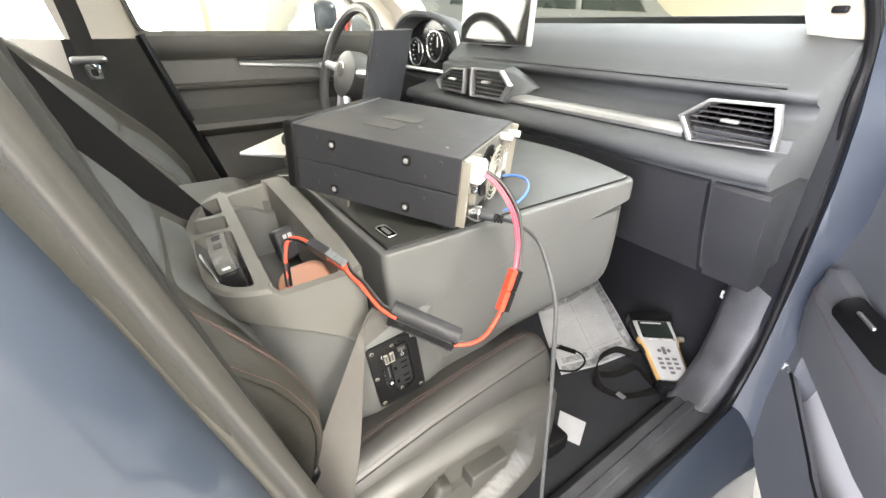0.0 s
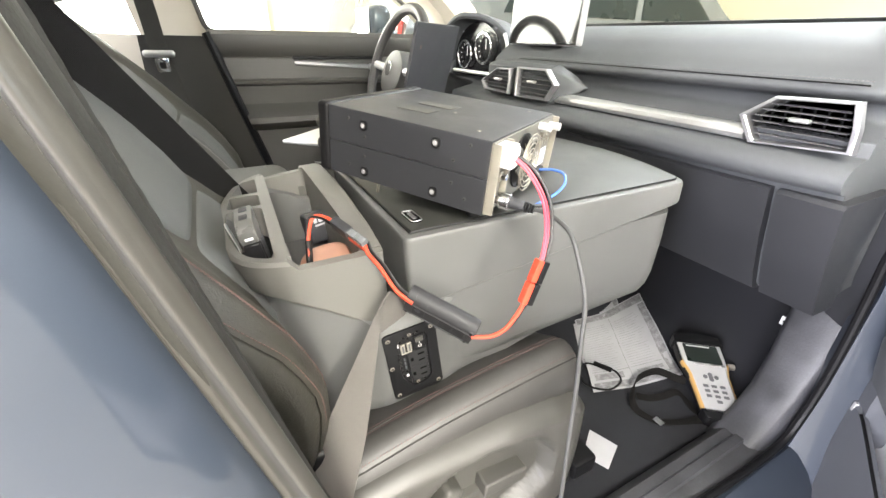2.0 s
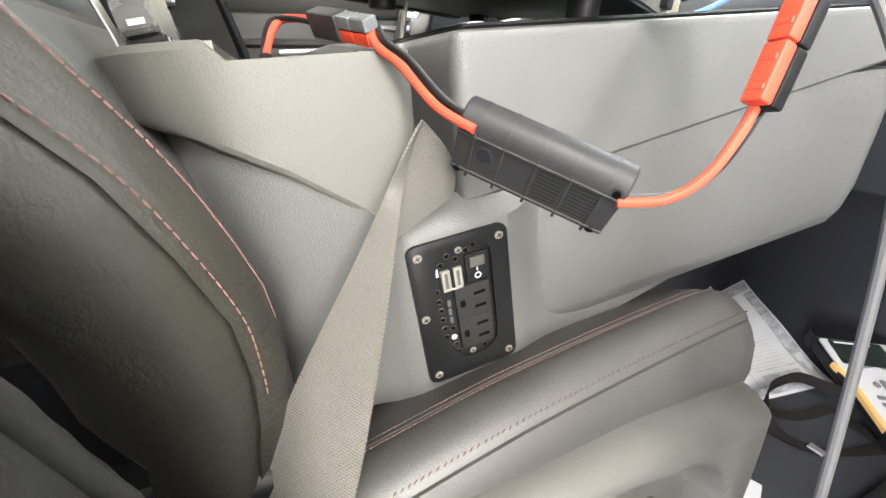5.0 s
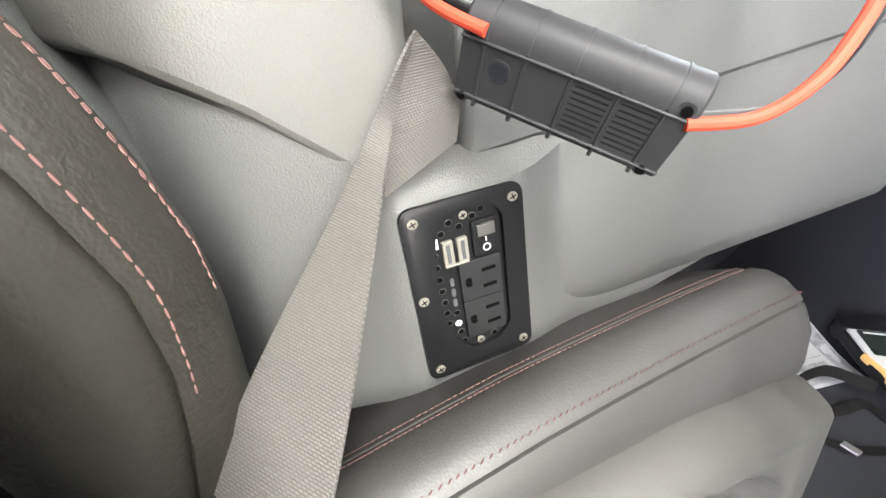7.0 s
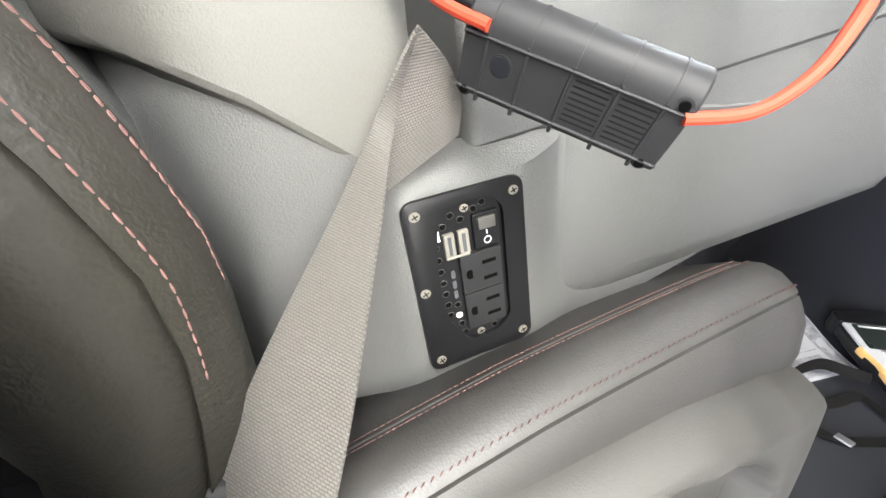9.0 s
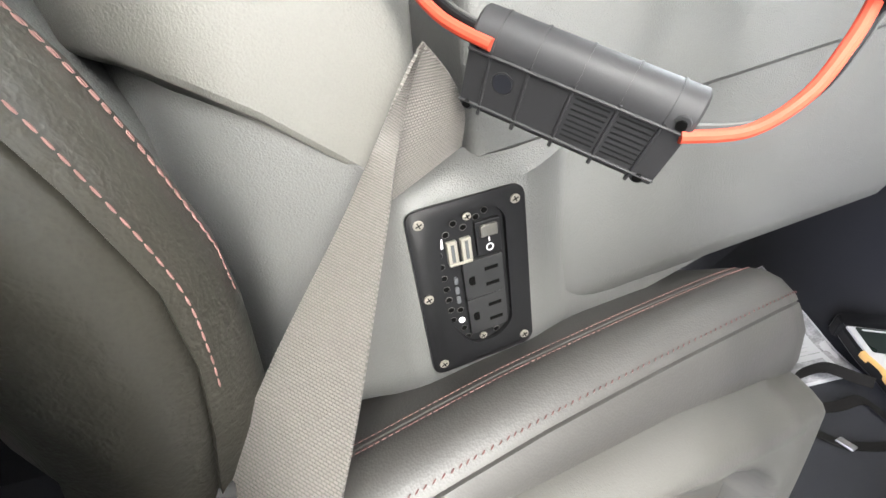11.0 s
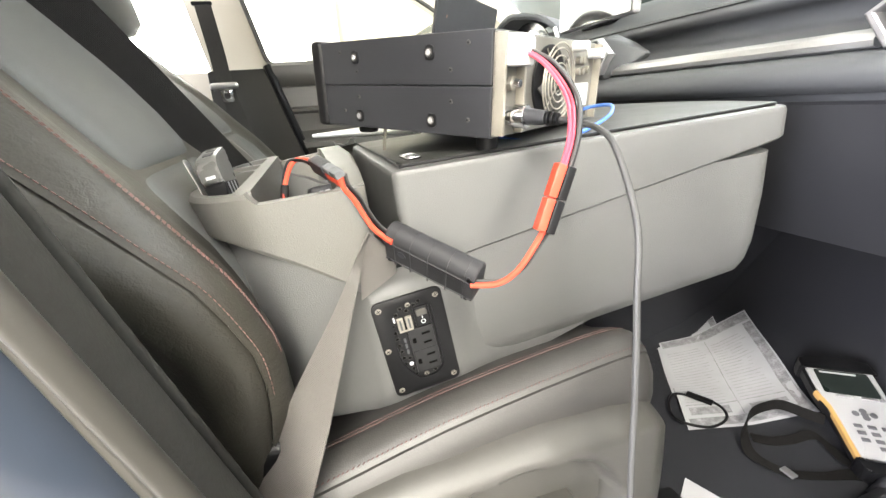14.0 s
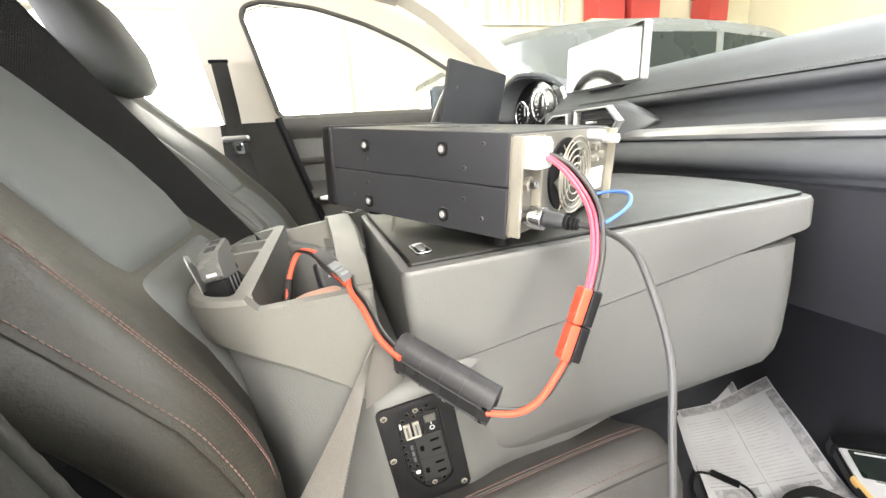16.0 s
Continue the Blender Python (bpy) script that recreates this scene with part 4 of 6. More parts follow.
def side_cover():
    rings = []
    for i in range(84):
        x = -0.10 + 0.56 * i / 83
        top = float(np.interp(x, [-0.10, 0.0, 0.15, 0.29, 0.377, 0.423, 0.449, 0.460], [0.485, 0.512, 0.538, 0.546, 0.540, 0.528, 0.508, 0.475]))
        low = float(np.interp(x, [-0.10, 0.0, 0.15, 0.29, 0.377, 0.423, 0.449, 0.460], [0.33, 0.30, 0.28, 0.28, 0.29, 0.30, 0.32, 0.35]))
        y = float(np.interp(x, [-0.10, 0.0, 0.15, 0.29, 0.377, 0.423, 0.449, 0.460], [0.300, 0.290, 0.280, 0.272, 0.271, 0.277, 0.291, 0.31]))
        ring = []
        for k in range(46):
            s = k / 45
            z = top + (low - top) * s
            edge = 0.022 * max(0.0, 1 - s / 0.07) ** 2 + 0.012 * max(0.0, (s - 0.93) / 0.07) ** 2
            d = min(1.0, max(0.0, (inside_by(TROUGH, x, z) + 0.002) / 0.011))
            ring.append((x, y - 0.004 * math.sin(math.pi * s) + edge + 0.028 * d * d * (3 - 2 * d), z))
        rings.append(ring + [(x, 0.335, low), (x, 0.335, top)])
    return loft(rings)
part("side_cover", side_cover(), COVER, pax, "grey moulded plastic seat side cover", 60)
part("recliner_lever", box((0.074, 0.030, 0.026), (0, 0, 0), 0.004, 3, Matrix.Translation((0.288, 0.287, 0.441)) @ pose(0, 0, 0, 0, 4, 0)), COVER, pax, "grey seat lever")
part("lever_arm", loft([[(x, 0.300, z - 0.006), (x, 0.288, z - 0.005), (x, 0.288, z + 0.005), (x, 0.300, z + 0.006)] for x, z in ((0.17, 0.405), (0.21, 0.418), (0.26, 0.428))]), COVER, pax)
part("tilt_lever", box((0.030, 0.034, 0.044), (0, 0, 0), 0.008, 3, Matrix.Translation((0.192, 0.284, 0.468)) @ pose(0, 0, 0, 0, 28, 0)), COVER, pax, "small grey tilt lever")
part("recliner_cover", box((0.17, 0.030, 0.20), (-0.01, 0.330, 0.50), 0.014, 3), BLACK, pax, "black plastic recliner cover")
part("slide_rail", box((0.62, 0.04, 0.035), (0.19, 0.34, 0.245), 0.005), BLACK, pax)
part("slide_rail", box((0.62, 0.04, 0.035), (0.19, 0.74, 0.245), 0.005), BLACK, pax)
part("rail_cap", box((0.06, 0.05, 0.045), (0.535, 0.34, 0.25), 0.008), BLACK, pax, "black plastic rail end cap")
part("underframe", box((0.44, 0.42, 0.18), (0.20, 0.56, 0.36), 0.02), BLACK, pax)
part("slide_rail", box((0.62, 0.04, 0.035), (0.15, 1.08, 0.245), 0.005), BLACK, drv)
part("slide_rail", box((0.62, 0.04, 0.035), (0.15, 1.46, 0.245), 0.005), BLACK, drv)
part("underframe", box((0.44, 0.42, 0.18), (0.15, 1.27, 0.36), 0.02), BLACK, drv)

# ---------------------------------------------------------------- mobile desk on the passenger seat
DESKPOSE = Matrix.Translation((0.190, 0.397, 0.800)) @ pose(0, 0, 0, 0, -3.4, -6.4)
desk = root("mobile_desk", "grey plastic mobile desk strapped onto the passenger seat", "desk", DESKPOSE)


TOP = round_poly([(0.0, 0.0), (0.456, 0.0), (0.474, 0.10), (0.474, 0.18), (0.46, 0.27), (0.440, 0.345), (-0.035, 0.345)], (0.010, 0.022, 0.05, 0.04, 0.04, 0.03, 0.012))
def slope(u):
    return -0.107 + 0.158 * u
part("top_shell", loft([[(u, v, 0.0) for u, v in shrink(TOP, 0.006)], [(u, v, -0.0015) for u, v in shrink(TOP, 0.002)], [(u, v, -0.006) for u, v in TOP], [(u, v, slope(u) + 0.003) for u, v in TOP], [(u, v, slope(u)) for u, v in shrink(TOP, 0.003)]]), DESK, desk, "grey moulded desk top shell")
LOW = round_poly([(0.0, 0.003), (0.446, 0.003), (0.462, 0.10), (0.462, 0.18), (0.450, 0.26), (0.43, 0.34), (-0.03, 0.34)], (0.008, 0.03, 0.05, 0.04, 0.04, 0.03, 0.012))
rings = []
for w, d in ((-0.05, 0.0), (-0.10, 0.0), (-0.160, 0.001), (-0.185, 0.004), (-0.200, 0.010), (-0.208, 0.022)):
    low = lambda u: float(np.interp(u, [0.0, 0.139, 0.25, 0.36, 0.42], [-0.045, -0.034, -0.018, -0.006, 0.0])) * max(0.0, (-w - 0.10) / 0.108)
    rings.append([(u - 0.012 * max(0.0, (-w - 0.10) / 0.108) ** 2 * (u > 0.3), v, w + low(u)) for u, v in shrink(LOW, d)])
part("lower_shell", loft(rings), DESK, desk, "grey moulded lower desk shell")
MATP = shrink(TOP, 0.0115)
part("desk_mat", loft([[(u, v, 0.0) for u, v in MATP], [(u, v, 0.0028) for u, v in MATP], [(u, v, 0.0036) for u, v in shrink(MATP, 0.0015)]]), MAT, desk, "black rubber desk mat")
part("mat_edge", ring_tube([(u, v, 0.002) for u, v in MATP], 0.0016, 5), BLACK, desk)
# plain badge on the mat
badge = part("mat_badge", prism(rounded(0.040, 0.017, 0.006), 0.0016, 0.0005, m=Matrix.Translation((0.026, 0.052, 0.0036)) @ pose(0, 0, 0, 0, 0, -83)), GLOSS, desk, "small oblong badge")
part("badge_rim", ring_tube([(*q, 0) for q in rounded(0.038, 0.015, 0.005)], 0.0007, 5), SILVER, badge).matrix_basis = Matrix.Translation((0.026, 0.052, 0.0053)) @ pose(0, 0, 0, 0, 0, -83)
part("badge_mark", prism(rounded(0.022, 0.006, 0.002), 0.0006, m=Matrix.Translation((0.026, 0.052, 0.0050)) @ pose(0, 0, 0, 0, 0, -83)), SILVER, badge)

# base under bin and desk, with the bump that carries the outlet plate
BASE = round_poly([(0.32, 0.012), (0.085, 0.010), (0.064, 0.003), (0.040, -0.0078), (-0.046, -0.0112), (-0.064, -0.001), (-0.13, 0.0048), (-0.175, 0.031), (-0.199, 0.12), (-0.203, 0.22), (-0.194, 0.31), (-0.15, 0.37), (0.32, 0.33)], (0.02, 0.03, 0.02, 0.012, 0.012, 0.02, 0.03, 0.05, 0.06, 0.06, 0.06, 0.05, 0.02))
def base_top(u):
    return float(np.interp(u, [-0.21, -0.16, -0.116, -0.07, -0.045, 0.015, 0.035, 0.06, 0.16, 0.32], [-0.035, -0.040, -0.058, -0.092, -0.118, -0.119, -0.114, -0.105, -0.09, -0.09]))
def base_low(u):
    return float(np.interp(u, [0.08, 0.32], [-0.262, -0.190]))
rings = [[(u, v, base_low(u)) for u, v in shrink(BASE, 0.004)], [(u, v, base_low(u) + 0.05) for u, v in shrink(BASE, 0.001)], [(u, v, base_top(u)) for u, v in BASE], [(u, v + 0.004, base_top(u) + 0.012) for u, v in shrink(BASE, 0.004)], [(u, v + 0.008, base_top(u) + 0.018) for u, v in shrink(BASE, 0.010)], [(u, v, base_top(u) + 0.014) for u, v in shrink(BASE, 0.016)], [(u, v, -0.135) for u, v in shrink(BASE, 0.018)]]
base_ob = part("base", loft(rings), DESK, desk, "grey moulded desk base")

# organiser bin
BIN = round_poly([(-0.020, 0.004), (-0.128, 0.0), (-0.182, 0.025), (-0.210, 0.12), (-0.214, 0.22), (-0.200, 0.32), (-0.155, 0.378), (-0.048, 0.388), (-0.030, 0.24)], (0.010, 0.03, 0.05, 0.06, 0.06, 0.06, 0.05, 0.012, 0.05))
def lip(u):
    return float(np.interp(u, [-0.215, -0.18, -0.146, -0.116, -0.078, -0.057, -0.02], [-0.027, -0.031, -0.041, -0.058, -0.081, -0.098, -0.129]))
BIN_SHIFT = Matrix.Translation((-0.006, -0.006, -0.004))
bin_ob = part("organiser_bin", loft([[(u, v, 0.006) for u, v in shrink(BIN, 0.004)], [(u, v, 0.002) for u, v in BIN], [(u, v, lip(u) + 0.006) for u, v in shrink(BIN, 0.001)], [(u, v, lip(u) + 0.002) for u, v in shrink(BIN, 0.0025)], [(u, v, lip(u)) for u, v in shrink(BIN, 0.007)]]), BINPLASTIC, desk, "grey open organiser bin with pockets")
bin_ob.matrix_parent_inverse = Matrix()
bin_ob.matrix_basis = BIN_SHIFT
main = round_poly([(-0.046, 0.016), (-0.123, 0.014), (-0.150, 0.36), (-0.082, 0.370), (-0.066, 0.22)], (0.008, 0.008, 0.01, 0.01, 0.03))
pocket = round_poly([(-0.139, 0.020), (-0.172, 0.038), (-0.197, 0.12), (-0.199, 0.19), (-0.152, 0.19)], (0.012, 0.03, 0.04, 0.012, 0.010))
slot1 = round_poly([(-0.153, 0.200), (-0.199, 0.200), (-0.199, 0.25), (-0.157, 0.25)], (0.006,) * 4)
slot2 = round_poly([(-0.158, 0.260), (-0.196, 0.260), (-0.186, 0.32), (-0.163, 0.335)], (0.006,) * 4)
cups = [cutter(prism(p, 0.3), DESKPOSE @ BIN_SHIFT @ Matrix.Translation((0, 0, z))) for p, z in ((main, -0.095), (pocket, -0.07), (slot1, -0.05), (slot2, -0.05))]
# the rim dips along the near and the far side of the main pocket, and the desk-side wall slopes down to the near corner
dips = ([[(-0.117, v, -0.0045), (0.03, v, -0.0045), (0.03, v, 0.05), (-0.150, v, 0.05), (-0.128, v, 0.007)] for v in (-0.03, 0.018)],
        [[(-0.149, v, -0.004), (-0.088, v, -0.001), (-0.078, v, 0.05), (-0.175, v, 0.05), (-0.157, v, 0.007)] for v in (0.352, 0.42)],
        [[(u, 0.010, -0.0045), (u, 0.10, 0.0045), (u, 0.15, 0.0075), (u, 0.15, 0.05), (u, 0.010, 0.05)] for u in (-0.075, 0.03)])
cups += [cutter(loft(rings), DESKPOSE @ BIN_SHIFT) for rings in dips]
carve(bin_ob, cups)
worn = bin_ob.modifiers.new("soft_edges", "BEVEL")
worn.width, worn.segments, worn.limit_method, worn.angle_limit, worn.harden_normals = 0.0042, 3, "ANGLE", radians(40), True

# outlet plate
PLATE = Matrix(((0.9961, -0.0763, 0.0443, -0.0048), (0.0439, -0.0067, -0.9990, -0.0104), (0.0765, 0.9971, -0.0033, -0.1805), (0, 0, 0, 1)))
plate = part("outlet_plate", prism(rounded(0.074, 0.130, 0.007), 0.003, 0.0006, m=Matrix.Translation((0, 0, -0.001))), BLACK, desk, "black metal plate with mains outlets and USB ports")
plate.matrix_basis = PLATE @ Matrix.Diagonal((1.0, 0.90, 1, 1))
def screw(x, y, parent, z=0.002, r=0.0032):
    s = cyl(r, 0.0016, Matrix.Translation((x, y, z)), 12, 0.0005)
    ob = part("screw", s, STEEL, parent, "bright cross-head screw")
    for turn in (20, 110):
        part("screw_slot", box((r * 1.3, 0.0007, 0.0004), (0, 0, 0), 0, 1, Matrix.Translation((x, y, z + 0.0017)) @ pose(0, 0, 0, 0, 0, turn)), VOID, ob)
    return ob
for x, y in ((-0.030, 0.056), (0.030, 0.056), (0.030, -0.056), (-0.030, -0.056), (-0.032, 0.002)):
    screw(x, y, plate, 0.002)
# opening in the plate, and the inverter's face set back behind it
OPENING = round_poly([(-0.0175, 0.050), (-0.0225, 0.010), (-0.0208, -0.020), (-0.0160, -0.035), (-0.006, -0.0495), (0.012, -0.0495), (0.0225, -0.039), (0.0232, 0.048), (0.015, 0.0565), (-0.008, 0.0565)], (0.010, 0.02, 0.02, 0.010, 0.006, 0.006, 0.006, 0.006, 0.006, 0.010))
PLATE_WORLD = DESKPOSE @ PLATE @ Matrix.Diagonal((1.0, 0.90, 1, 1))
carve(base_ob, [cutter(prism(shrink(OPENING, -0.006), 0.04), PLATE_WORLD @ Matrix.Translation((0, 0, -0.022)))])
carve(plate, [cutter(prism(OPENING, 0.02), PLATE_WORLD @ Matrix.Translation((0, 0, -0.01)))])
on_plate = set(plate.children)
part("inverter_face", prism(shrink(OPENING, -0.005), 0.0016, m=Matrix.Translation((0, 0, 0.002))), BLACK, plate, "recessed black inverter face")
for x, y in ((0.0, 0.0515), (0.001, -0.0465)):
    screw(x, y, plate, 0.004, 0.0027)
for oy in (0.0045, -0.0255):
    out = part("mains_outlet", box((0.0270, 0.0295, 0.004), (0.0060, oy, 0.0050), 0.0006, 2), OUTLET, plate, "dark mains outlet with three slots")
    for sx, sy, w, h in ((0.0110, oy + 0.0062, 0.0090, 0.0024), (0.0110, oy - 0.0062, 0.0090, 0.0024)):
        part("socket_slot", box((w, h, 0.0006), (sx, sy, 0.0072), 0), VOID, plate)
    part("ground_hole", prism(round_poly([(-0.0047, oy - 0.0032), (-0.0007, oy - 0.0032), (-0.0007, oy + 0.0032), (-0.0047, oy + 0.0032)], (0.003, 0.0006, 0.0006, 0.003)), 0.0008, m=Matrix.Translation((0, 0, 0.0068))), VOID, plate)
part("power_switch", box((0.0165, 0.025, 0.0035), (0.0118, 0.0335, 0.0048), 0.001), BLACK, plate, "black rocker switch housing")
part("rocker", box((0.0115, 0.0085, 0.004), (0.0118, 0.0392, 0.0066), 0.001, 2, None), TRIM, plate, "grey rocker")
part("switch_mark", ring_tube([(0.0118 + 0.0022 * math.cos(a), 0.0262 + 0.0024 * math.sin(a), 0.0068) for a in (2 * math.pi * k / 14 for k in range(14))], 0.0004, 5), WHITE, plate, "white round off mark")
part("switch_mark", box((0.0007, 0.003, 0.0005), (0.0118, 0.0320, 0.0067), 0), WHITE, plate, "white on mark")
for ux in (-0.0125, -0.0035):
    part("usb_port", box((0.0066, 0.0165, 0.004), (ux + 0.0006, 0.0290, 0.0045), 0.0004, 1), STEEL, plate, "pale metal USB socket")
    part("usb_tongue", box((0.002, 0.0130, 0.0008), (ux + 0.0006, 0.0290, 0.0068), 0), DASH, plate)
part("usb_sill", box((0.015, 0.0016, 0.002), (-0.0074, 0.0198, 0.0055), 0.0004, 1), STEEL, plate, "pale metal edge")
holes = [(-0.0201 + 0.0004 * i, 0.0288 - 0.0089 * i) for i in range(7)] + [(-0.0112, -0.0345), (-0.0095, -0.043), (-0.0142, 0.0423), (-0.0087, 0.0486), (-0.0029, 0.0443), (0.0058, 0.0490), (0.0115, 0.0520), (-0.0120, -0.0180), (0.0115, -0.0455)]
for x, y in holes:
    hole = part("vent_hole", cyl(0.0020, 0.0006, Matrix.Translation((x, y, 0.0036)), 12), VOID, plate, "small round vent hole")
    part("hole_rim", ring_tube([(x + 0.0021 * math.cos(a), y + 0.0021 * math.sin(a), 0.0040) for a in (2 * math.pi * k / 12 for k in range(12))], 0.00025, 4), TRIM, hole)
for i in range(3):
    part("side_slot", prism(rounded(0.0025, 0.006, 0.0012), 0.0008, m=Matrix.Translation((-0.0120, 0.0065 - 0.0080 * i, 0.0036))), DASH, plate)
part("led", cyl(0.0023, 0.0012, Matrix.Translation((-0.0120, -0.0268, 0.0036)), 12, 0.0004), PALE, plate, "small white lamp, unlit")
part("usb_lettering", box((0.0018, 0.007, 0.0004), (-0.0175, 0.0365, 0.0036), 0), PALE, plate)
for ob in set(plate.children) - on_plate:
    ob.location.z -= 0.0055

# ---------------------------------------------------------------- radio on the desk
RADIO_POSE = Matrix.Translation((0.281, 0.374, 0.822)) @ pose(0, 0, 0, 0, 4.7, -57.6)
radio = root("radio_transceiver", "black desktop radio transceiver standing on the desk", "radio", RADIO_POSE)
L, W, H = 0.240, 0.238, 0.092
part("lower_case", box((L, W, H / 2 - 0.0005), (-L / 2, W / 2, H / 4), 0.0015), RADIO, radio, "black painted steel case")
part("upper_case", box((L, W, H / 2 - 0.0005), (-L / 2, W / 2, H * 0.75), 0.0015), RADIO, radio, "black painted steel case")
part("front_bezel", box((0.020, W + 0.004, H + 0.004), (-L - 0.0102, W / 2, H / 2), 0.006, 3), BLACK, radio, "black plastic front bezel")
part("tuning_knob", cyl(0.026, 0.024, Matrix.Translation((-L - 0.0195, 0.165, 0.040)) @ pose(0, 0, 0, 0, -90, 0), 28, 0.003), TRIM, radio, "large grey tuning knob")
for ky, kz in ((0.02, 0.03), (0.02, 0.06)):
    part("control_knob", cyl(0.009, 0.016, Matrix.Translation((-L - 0.0195, ky, kz)) @ pose(0, 0, 0, 0, -90, 0), 18, 0.002), TRIM, radio, "small grey knob")
for x, z in ((-0.071, 0.0755), (-0.180, 0.0745), (-0.070, 0.0135), (-0.179, 0.0130)):
    boss = part("side_foot", prism(rounded(0.0115, 0.0135, 0.004), 0.0022, 0.0006, m=Matrix.Translation((x + 0.0005, 0.0005, z)) @ pose(0, 0, 0, 90, 0, 0)), BLACK, radio, "raised boss round a screw")
    # metal screw in matt grey, so its glint is put into the colour
    part("boss_screw", cyl(0.0030, 0.0020, Matrix.Translation((x, -0.0012, z)) @ pose(0, 0, 0, 90, 0, 0), 14, 0.0008), KEYGREY, radio, "screw head with its glint put in as grey")
    part("screw_washer", cyl(0.0042, 0.0012, Matrix.Translation((x, -0.0012, z)) @ pose(0, 0, 0, 90, 0, 0), 16, 0.0004), TRIM, radio)
for x, z in ((-0.025, 0.082), (-0.025, 0.016), (-0.045, 0.060), (-0.045, 0.032), (-0.178, 0.060), (-0.178, 0.034), (-0.205, 0.080), (-0.205, 0.018)):
    part("side_screw", cyl(0.0022, 0.0010, Matrix.Translation((x, -0.0001, z)) @ pose(0, 0, 0, 90, 0, 0), 12, 0.0004), TRIM, radio)
    part("screw_recess", cyl(0.0011, 0.0006, Matrix.Translation((x, -0.0009, z)) @ pose(0, 0, 0, 90, 0, 0), 6), BLACK, radio)
for x, y, w, d in ((-0.145, 0.075, 0.050, 0.030), (-0.140, 0.125, 0.055, 0.030)):
    part("top_sticker", box((w, d, 0.0006), (x, y, H + 0.0003), 0), TRIM, radio, "grey type label")
for x, y in ((-0.10, 0.10), (-0.03, 0.03), (-0.03, 0.21), (-0.19, 0.20)):
    part("top_screw", cyl(0.0024, 0.0008, Matrix.Translation((x, y, H)), 12, 0.0003), STEEL, radio)
# back panel and connectors
REARMETAL = material("dull_rear_metal", (0.13, 0.124, 0.108), 0.45, 0.4, 0.12, 900, 0.1, 30)
rear = part("rear_panel", box((0.003, W - 0.004, H - 0.004), (0.0018, W / 2, H / 2), 0.0008), REARMETAL, radio, "bare metal rear panel")
for y in (0.004, 0.040, 0.234):
    part("rear_rib", box((0.012, 0.004, H - 0.006), (0.006, y, H / 2), 0.0008), NICKEL, radio)
fan = part("fan_ring", cyl(0.037, 0.003, Matrix.Translation((0.003, 0.106, 0.047)) @ pose(0, 0, 0, 0, 90, 0), 32, 0.001), BLACK, radio, "round cooling fan behind a wire guard")
for r in (0.012, 0.019, 0.026, 0.033, 0.038):
    part("fan_wire", ring_tube([(0.0165, 0.106 + r * math.cos(a), 0.047 + r * math.sin(a)) for a in (2 * math.pi * k / 32 for k in range(32))], 0.0008, 6), NICKEL, fan)
for a in (45, 135, 225, 315):
    part("fan_wire", tube([(0.015, 0.106, 0.047), (0.015, 0.106 + 0.044 * math.cos(radians(a)), 0.047 + 0.044 * math.sin(radians(a)))], 0.0007, 6, 1), NICKEL, fan)
for k in range(7):
    a = 2 * math.pi * k / 7
    part("fan_blade", box((0.002, 0.024, 0.011), (0.0128, 0, 0), 0.0005, 1, Matrix.Translation((0, 0.106 + 0.021 * math.cos(a), 0.047 + 0.021 * math.sin(a))) @ pose(0, 0, 0, math.degrees(a), 0, 0) @ pose(0, 0, 0, 0, 25, 0)), TRIM, fan)
part("power_socket", box((0.020, 0.024, 0.026), (0.012, 0.022, 0.075), 0.002), WHITE, radio, "white power plug")
part("antenna_socket", cyl(0.0085, 0.016, Matrix.Translation((0.003, 0.020, 0.020)) @ pose(0, 0, 0, 0, 90, 0), 20, 0.001), CHROME, radio, "round antenna socket")
part("ground_post", cyl(0.004, 0.014, Matrix.Translation((0.003, 0.022, 0.048)) @ pose(0, 0, 0, 0, 90, 0), 12, 0.001), CHROME, radio)
part("ground_nut", cyl(0.007, 0.004, Matrix.Translation((0.006, 0.022, 0.048)) @ pose(0, 0, 0, 0, 90, 0), 6), STEEL, radio)
for y, z in ((0.178, 0.070), (0.178, 0.058), (0.19, 0.070), (0.19, 0.058), (0.205, 0.060)):
    part("jack", cyl(0.0042, 0.006, Matrix.Translation((0.003, y, z)) @ pose(0, 0, 0, 0, 90, 0), 14, 0.0006), STEEL, radio)
part("antenna_socket", cyl(0.0055, 0.018, Matrix.Translation((0.003, 0.215, 0.078)) @ pose(0, 0, 0, 0, 90, 0), 18, 0.001), WHITE, radio)
part("antenna_socket", cyl(0.0055, 0.018, Matrix.Translation((0.003, 0.165, 0.084)) @ pose(0, 0, 0, 0, 90, 0), 18, 0.001), WHITE, radio)
part("data_port", box((0.008, 0.034, 0.010), (0.006, 0.19, 0.012), 0.001), BLACK, radio)
part("type_plate", box((0.0008, 0.05, 0.026), (0.004, 0.195, 0.032), 0), PALE, radio)
for y in (0.03, 0.208):
    part("rear_foot", cyl(0.011, 0.016, Matrix.Translation((-0.022, y, -0.0155)), 20, 0.002), BLACK, radio, "black rubber foot")
for y in (0.03, 0.208):
    part("front_foot", cyl(0.012, 0.010, Matrix.Translation((-0.200, y, -0.0095)), 20, 0.002), BLACK, radio, "black rubber foot")
part("bail_foot", tube([(-0.190, 0.052, -0.0372), (-0.190, 0.188, -0.0372)], 0.0042, 10, 2), BLACK, radio, "black rubber sleeve of the stand")
